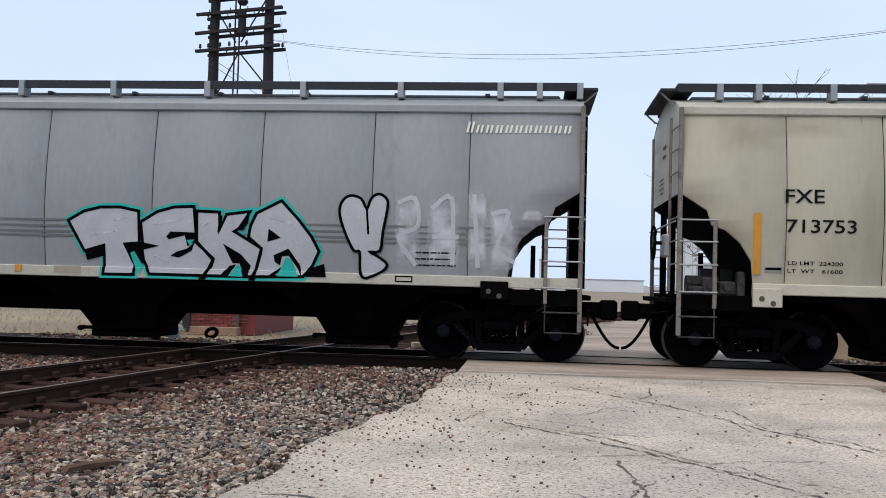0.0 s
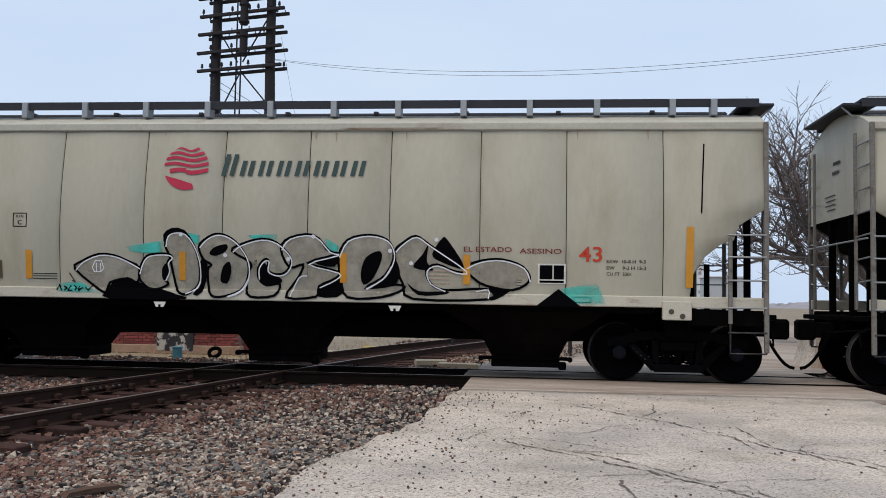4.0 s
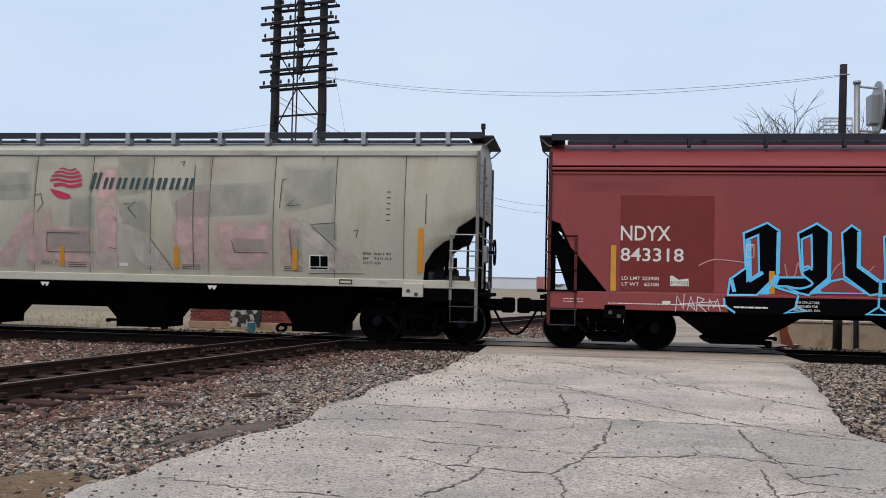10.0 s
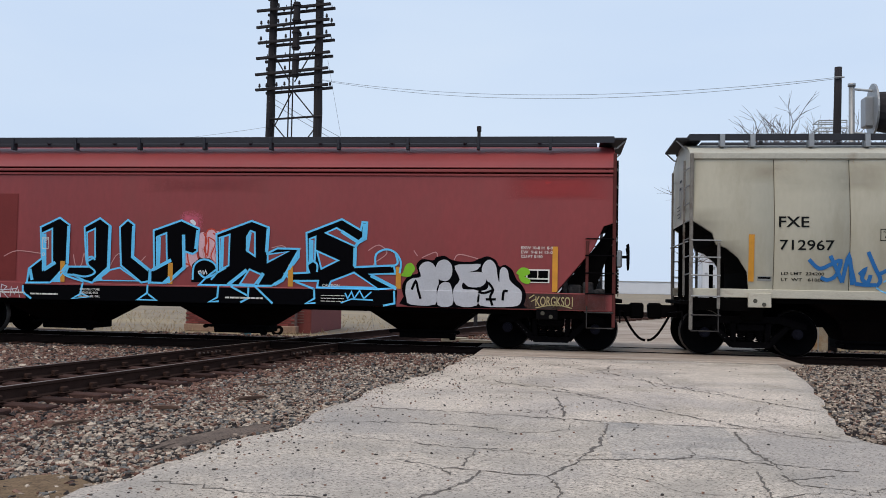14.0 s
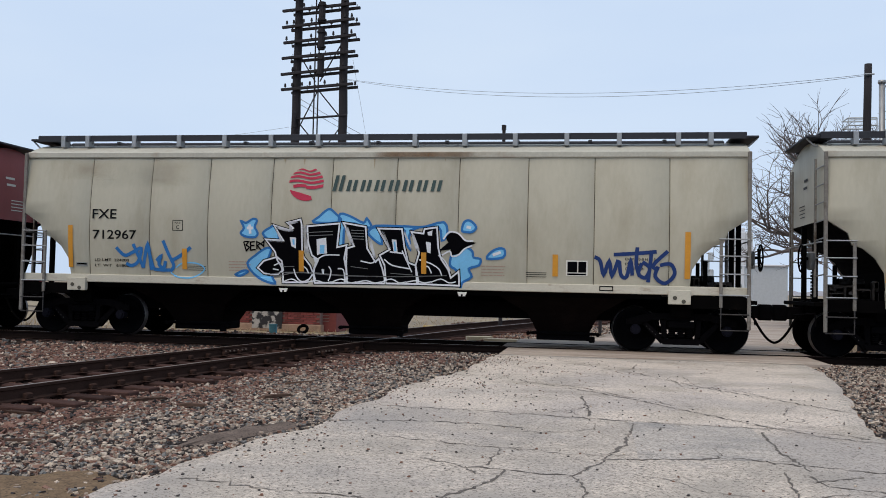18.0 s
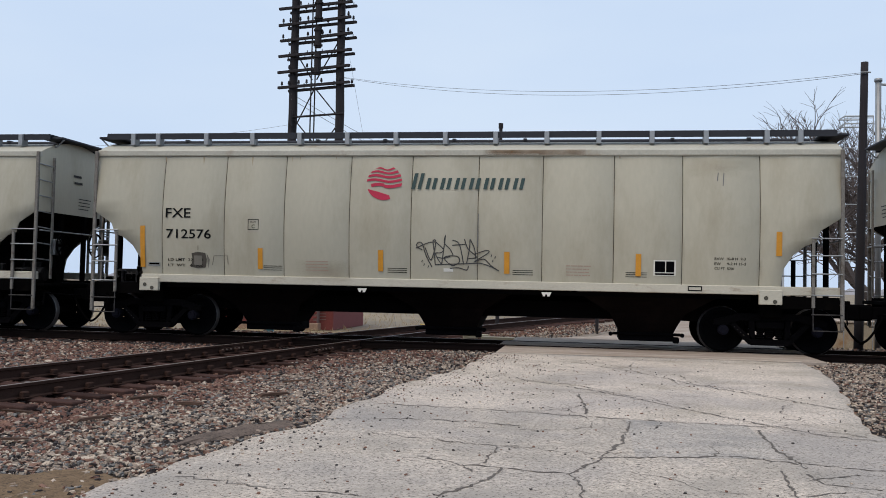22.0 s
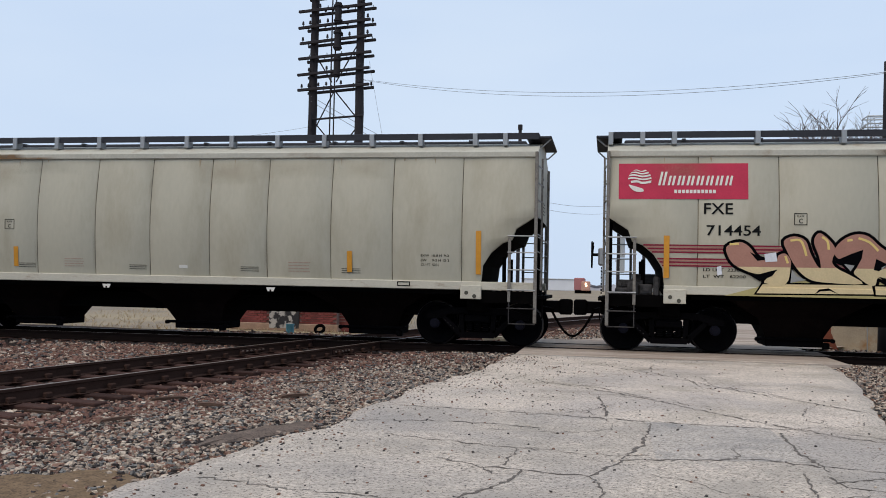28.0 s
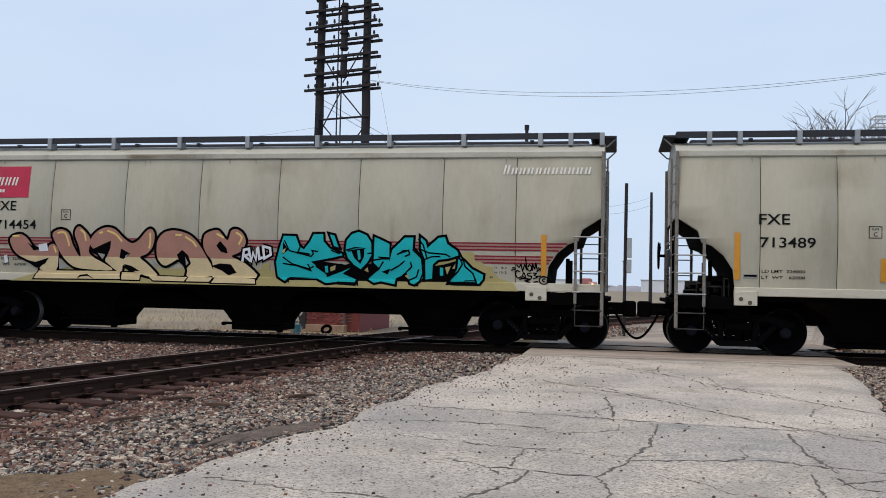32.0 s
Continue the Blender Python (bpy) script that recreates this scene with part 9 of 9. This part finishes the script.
    strokes(c, SC, [F([(620, 421), (634, 420)]), F([(712, 415), (726, 414), (732, 424), (736, 440)]), F([(760, 409), (768, 416), (770, 430)]), F([(798, 415), (806, 414)]), F([(815, 411), (832, 418), (845, 432)]), F([(903, 415), (903, 432), (900, 445)]), F([(955, 419), (968, 420)]), F([(975, 423), (990, 432), (998, 442)]), F([(1040, 417), (1055, 425)]), F([(1080, 415), (1092, 424), (1085, 438)]), F([(704, 440), (708, 452)])], 0.045, P["butter"], 0.0175, "letter_highlight", soft=3)
    fill(c, SC, [F([(672, 437), (690, 434), (692, 449), (674, 450)]), F([(600, 458), (607, 456), (608, 470), (601, 472)])], P["white"], 0.0185, "sticker", "small white torn sticker")
    fill(c, SC, [S([(956, 476), (976, 468), (971, 486), (981, 506), (956, 505)])], P["khaki"], 0.0095, "letter_fill")
    tag = [S([(919, 469), (923, 447), (933, 445), (934, 455), (924, 458), (936, 469)]), S([(932, 446), (937, 467), (941, 452), (946, 466), (949, 443)]), S([(951, 441), (953, 464), (960, 461)]), S([(961, 440), (963, 463), (976, 456), (975, 444), (960, 440)])]
    strokes(c, SC, tag, 0.13, P["ink"], 0.0150, "tag_line")
    strokes(c, SC, tag, 0.055, P["white"], 0.0170, "tag_line", label="white outlined tag")
    teal = [
        [(1160, 472), (1170, 440), (1178, 420), (1205, 421), (1212, 440), (1220, 446), (1232, 432), (1240, 417), (1262, 417), (1263, 432), (1275, 445), (1302, 456), (1300, 461), (1280, 465), (1238, 472), (1247, 479), (1265, 490), (1268, 499), (1300, 488), (1320, 481), (1303, 494), (1330, 505), (1325, 515), (1285, 512), (1265, 514), (1245, 504), (1190, 502), (1180, 510), (1163, 500)],
        [(1272, 417), (1285, 420), (1295, 446), (1282, 443)],
        [(1305, 450), (1308, 430), (1320, 417), (1335, 413), (1352, 420), (1362, 435), (1362, 460), (1352, 475), (1338, 488), (1322, 478), (1310, 465)],
        [(1366, 422), (1385, 430), (1400, 437), (1398, 468), (1403, 448), (1418, 435), (1430, 424), (1450, 424), (1448, 445), (1462, 460), (1470, 480), (1468, 505), (1450, 517), (1440, 514), (1432, 496), (1412, 505), (1410, 517), (1380, 511), (1365, 514), (1350, 505), (1375, 485), (1363, 474)],
        [(1462, 422), (1475, 432), (1478, 443), (1500, 425), (1515, 423), (1520, 437), (1540, 450), (1546, 461), (1520, 468), (1500, 470), (1490, 478), (1488, 506), (1471, 508), (1471, 470), (1462, 448)],
        [(1540, 465), (1552, 470), (1556, 482), (1572, 495), (1580, 515), (1520, 514), (1530, 500), (1538, 485)],
    ]
    rest = [(812, 452), (822, 461), (835, 475), (856, 486), (855, 495), (848, 504), (800, 503), (793, 498), (810, 481), (818, 468)]
    shapes = [F(l) for l in teal] + [T(rest)]
    fill(c, SC, [F([(1165, 490), (1180, 470), (1250, 470), (1330, 480), (1400, 470), (1490, 480), (1560, 490), (1560, 512), (1180, 506)])], P["ink"], 0.0098, "letter_shadow")
    strokes(c, SC, shapes, 0.068, P["ink"], 0.0105, "letter_shadow", True)
    fill(c, SC, shapes, P["turquoise"], 0.0135, "letter_fill", "turquoise wildstyle graffiti letters outlined in black")
    strokes(c, SC, shapes, 0.036, P["ink"], 0.015, "letter_outline", True)
    strokes(c, SC, [F([(1180, 430), (1190, 450), (1235, 461), (1240, 456), (1237, 450), (1250, 452)]), F([(1176, 462), (1195, 475), (1230, 485), (1240, 480)]), F([(1352, 456), (1364, 455)]), F([(1375, 463), (1400, 465)]), F([(1413, 458), (1438, 450), (1440, 458), (1430, 462)]), F([(1462, 448), (1480, 455), (1515, 458), (1525, 463)]), F([(1186, 502), (1188, 511)]), F([(1300, 460), (1318, 476), (1300, 480)])], 0.032, P["ink"], 0.017, "letter_outline")
    fill(c, SC, [F([(1318, 449), (1346, 446), (1345, 462), (1337, 476), (1325, 465)]), F([(1242, 480), (1265, 478), (1285, 476), (1300, 475), (1286, 490), (1266, 496)]), F([(1380, 491), (1400, 485), (1394, 496)]), F([(1490, 480), (1510, 478), (1540, 470), (1525, 490), (1505, 501), (1492, 498)]), F([(1177, 432), (1188, 448), (1176, 458)])], P["ink"], 0.0165, "letter_hole")
    fill(c, SC, [F([(1331, 450), (1337, 450), (1338, 466), (1333, 469)]), F([(1263, 480), (1269, 479), (1270, 492), (1264, 492)]), F([(1503, 483), (1510, 484), (1510, 499), (1503, 499)])], P["turquoise"], 0.018, "letter_fill")
    fill(c, SC, [F([(1174, 450), (1183, 445), (1179, 456)]), F([(1274, 482), (1286, 478), (1284, 487), (1275, 490)]), F([(1345, 488), (1352, 482), (1354, 492)]), F([(1429, 499), (1438, 496), (1438, 506)]), F([(1514, 483), (1526, 481), (1518, 497)])], P["khaki"], 0.0185, "letter_hole")
    strokes(c, SC, [T([(822, 497), (842, 497), (842, 503), (822, 503), (822, 497)])], 0.018, P["ink"], 0.018, "sill_slot")
    E = lambda pts: on_sheet("fifth_d", pts)
    fill(c, SC, [smooth_line(w, 3, True) for w in (E([(1159.3, 450.0), (1169.3, 450.0), (1178.7, 446.0), (1193.3, 450.0), (1196.0, 464.0), (1207.3, 464.7), (1215.3, 472.0), (1229.3, 475.3), (1230.7, 485.3), (1244.0, 496.7), (1248.7, 506.0), (1220.0, 506.0), (1213.3, 496.7), (1193.3, 483.3), (1180.0, 463.3)]),)], P["khaki"], 0.0085, "spray_base", "dull yellow sprayed ground")
    strokes(c, SC, [E([(1275.0, 470.0), (1280.0, 475.3), (1284.0, 470.0), (1286.7, 482.0), (1290.7, 470.7), (1295.0, 480.0), (1292.3, 457.3)]), E([(1296.7, 475.3), (1300.0, 470.7), (1304.0, 475.3), (1301.7, 482.0), (1297.3, 480.0), (1296.3, 477.0)]), E([(1305.3, 482.0), (1306.0, 468.7), (1310.0, 478.7), (1312.0, 467.3), (1315.3, 482.0)]), E([(1313.3, 484.0), (1324.0, 475.3)]), E([(1316.7, 475.3), (1324.7, 485.3)]), E([(1282.0, 483.3), (1275.3, 481.3), (1273.3, 488.7), (1278.0, 495.3), (1284.0, 492.0)]), E([(1284.7, 496.0), (1288.7, 485.3), (1293.3, 496.0), (1286.7, 491.3)]), E([(1304.0, 486.0), (1296.7, 486.7), (1297.3, 490.7), (1304.0, 492.0), (1302.0, 496.7), (1294.7, 496.0)]), E([(1306.7, 486.0), (1313.3, 486.7), (1309.3, 490.0), (1315.3, 493.3), (1306.7, 496.7)]), E([(1313.3, 492.0), (1322.7, 491.3)]), E([(1280.0, 497.3), (1290.0, 496.0), (1300.7, 498.3), (1291.3, 500.0), (1300.7, 503.0)]), E([(1264.7, 480.7), (1274.0, 478.7)]), E([(1266.7, 476.3), (1274.0, 476.0)]), E([(1330.7, 497.3), (1326.7, 496.7), (1325.0, 500.0), (1329.3, 502.7)]), E([(1325.3, 492.0), (1334.7, 494.7), (1336.7, 501.3), (1331.3, 506.0), (1322.7, 505.3), (1318.7, 500.0), (1320.7, 494.7), (1326.7, 492.0)]), E([(1307.3, 502.7), (1316.7, 501.7)])], 0.026, P["ink"], 0.010, "tag_line", soft=3, label="black scrawled tag")
    strokes(c, SC, [E([(998.3, 462.0), (1016.7, 459.3), (1030.0, 459.3)]), E([(1020.0, 464.0), (1010.7, 478.3), (997.3, 487.3)]), E([(1033.3, 480.7), (1050.0, 471.7), (1060.7, 463.3)]), E([(1054.0, 492.7), (1074.0, 474.0), (1072.0, 465.0)]), E([(1065.0, 500.7), (1083.3, 492.0), (1087.3, 478.7)]), E([(1093.3, 458.7), (1095.3, 486.7), (1084.0, 510.0)]), E([(1098.7, 460.7), (1113.3, 455.3), (1129.3, 455.3)]), E([(1080.7, 426.0), (1077.3, 443.3), (1093.3, 458.7)]), E([(1087.3, 422.7), (1096.7, 434.0), (1103.3, 457.3)]), E([(827.3, 467.3), (853.3, 471.3), (880.7, 480.7), (875.3, 468.7)]), E([(930.7, 502.0), (968.0, 504.0)]), E([(968.7, 488.7), (970.0, 508.7)]), E([(948.7, 443.3), (966.7, 438.7), (986.7, 440.0), (952.0, 445.3)]), E([(863.3, 434.0), (856.7, 446.7), (880.0, 450.7)]), E([(920.0, 443.3), (937.3, 450.0)]), E([(1050.0, 450.0), (1057.3, 445.0), (1068.0, 444.0), (1070.7, 448.7)])], 0.032, P["ink"], 0.0178, "letter_outline")
    for text, xa, xb, z in (("H   9-3", 5.70, 5.95, 1.64), ("H 15-2", 5.70, 5.95, 1.545), ("M", 5.60, 5.66, 1.44)):
        words(c, SC, text, xa, xb, z, z + 0.045, P["scrape"], 0.010)
    reflectors(c, SC, (-6.74, 6.72), 1.51, 1.96, 2.36)


paint_gray()
paint_first()
paint_second()
paint_red()
paint_third()
paint_fourth()
paint_plain()
paint_fifth()
for i in (1, 2, 4, 5, 6, 7, 8):
    rust_runs(CAR[i], SC, 40 + i, {2: 14, 6: 12}.get(i, 7))


# ---- motion ----
def motions():
    step = 5 / 30
    times = [k * step for k in range(int(32 / step) + 1)]
    for car, c in TRAIN:
        walk(car, [(t, pose(c - travelled(t), 0, 0)) for t in range(0, 33)])
        for axle in [o for o in car.children if o.name.split(".")[0] == "axle"]:
            x, _, z = axle.matrix_basis.translation
            walk(axle, [(t, pose(x, 0, z) @ Matrix.Rotation(-(travelled(t) - travelled(0)) / 0.457, 4, "Y")) for t in times])


motions()
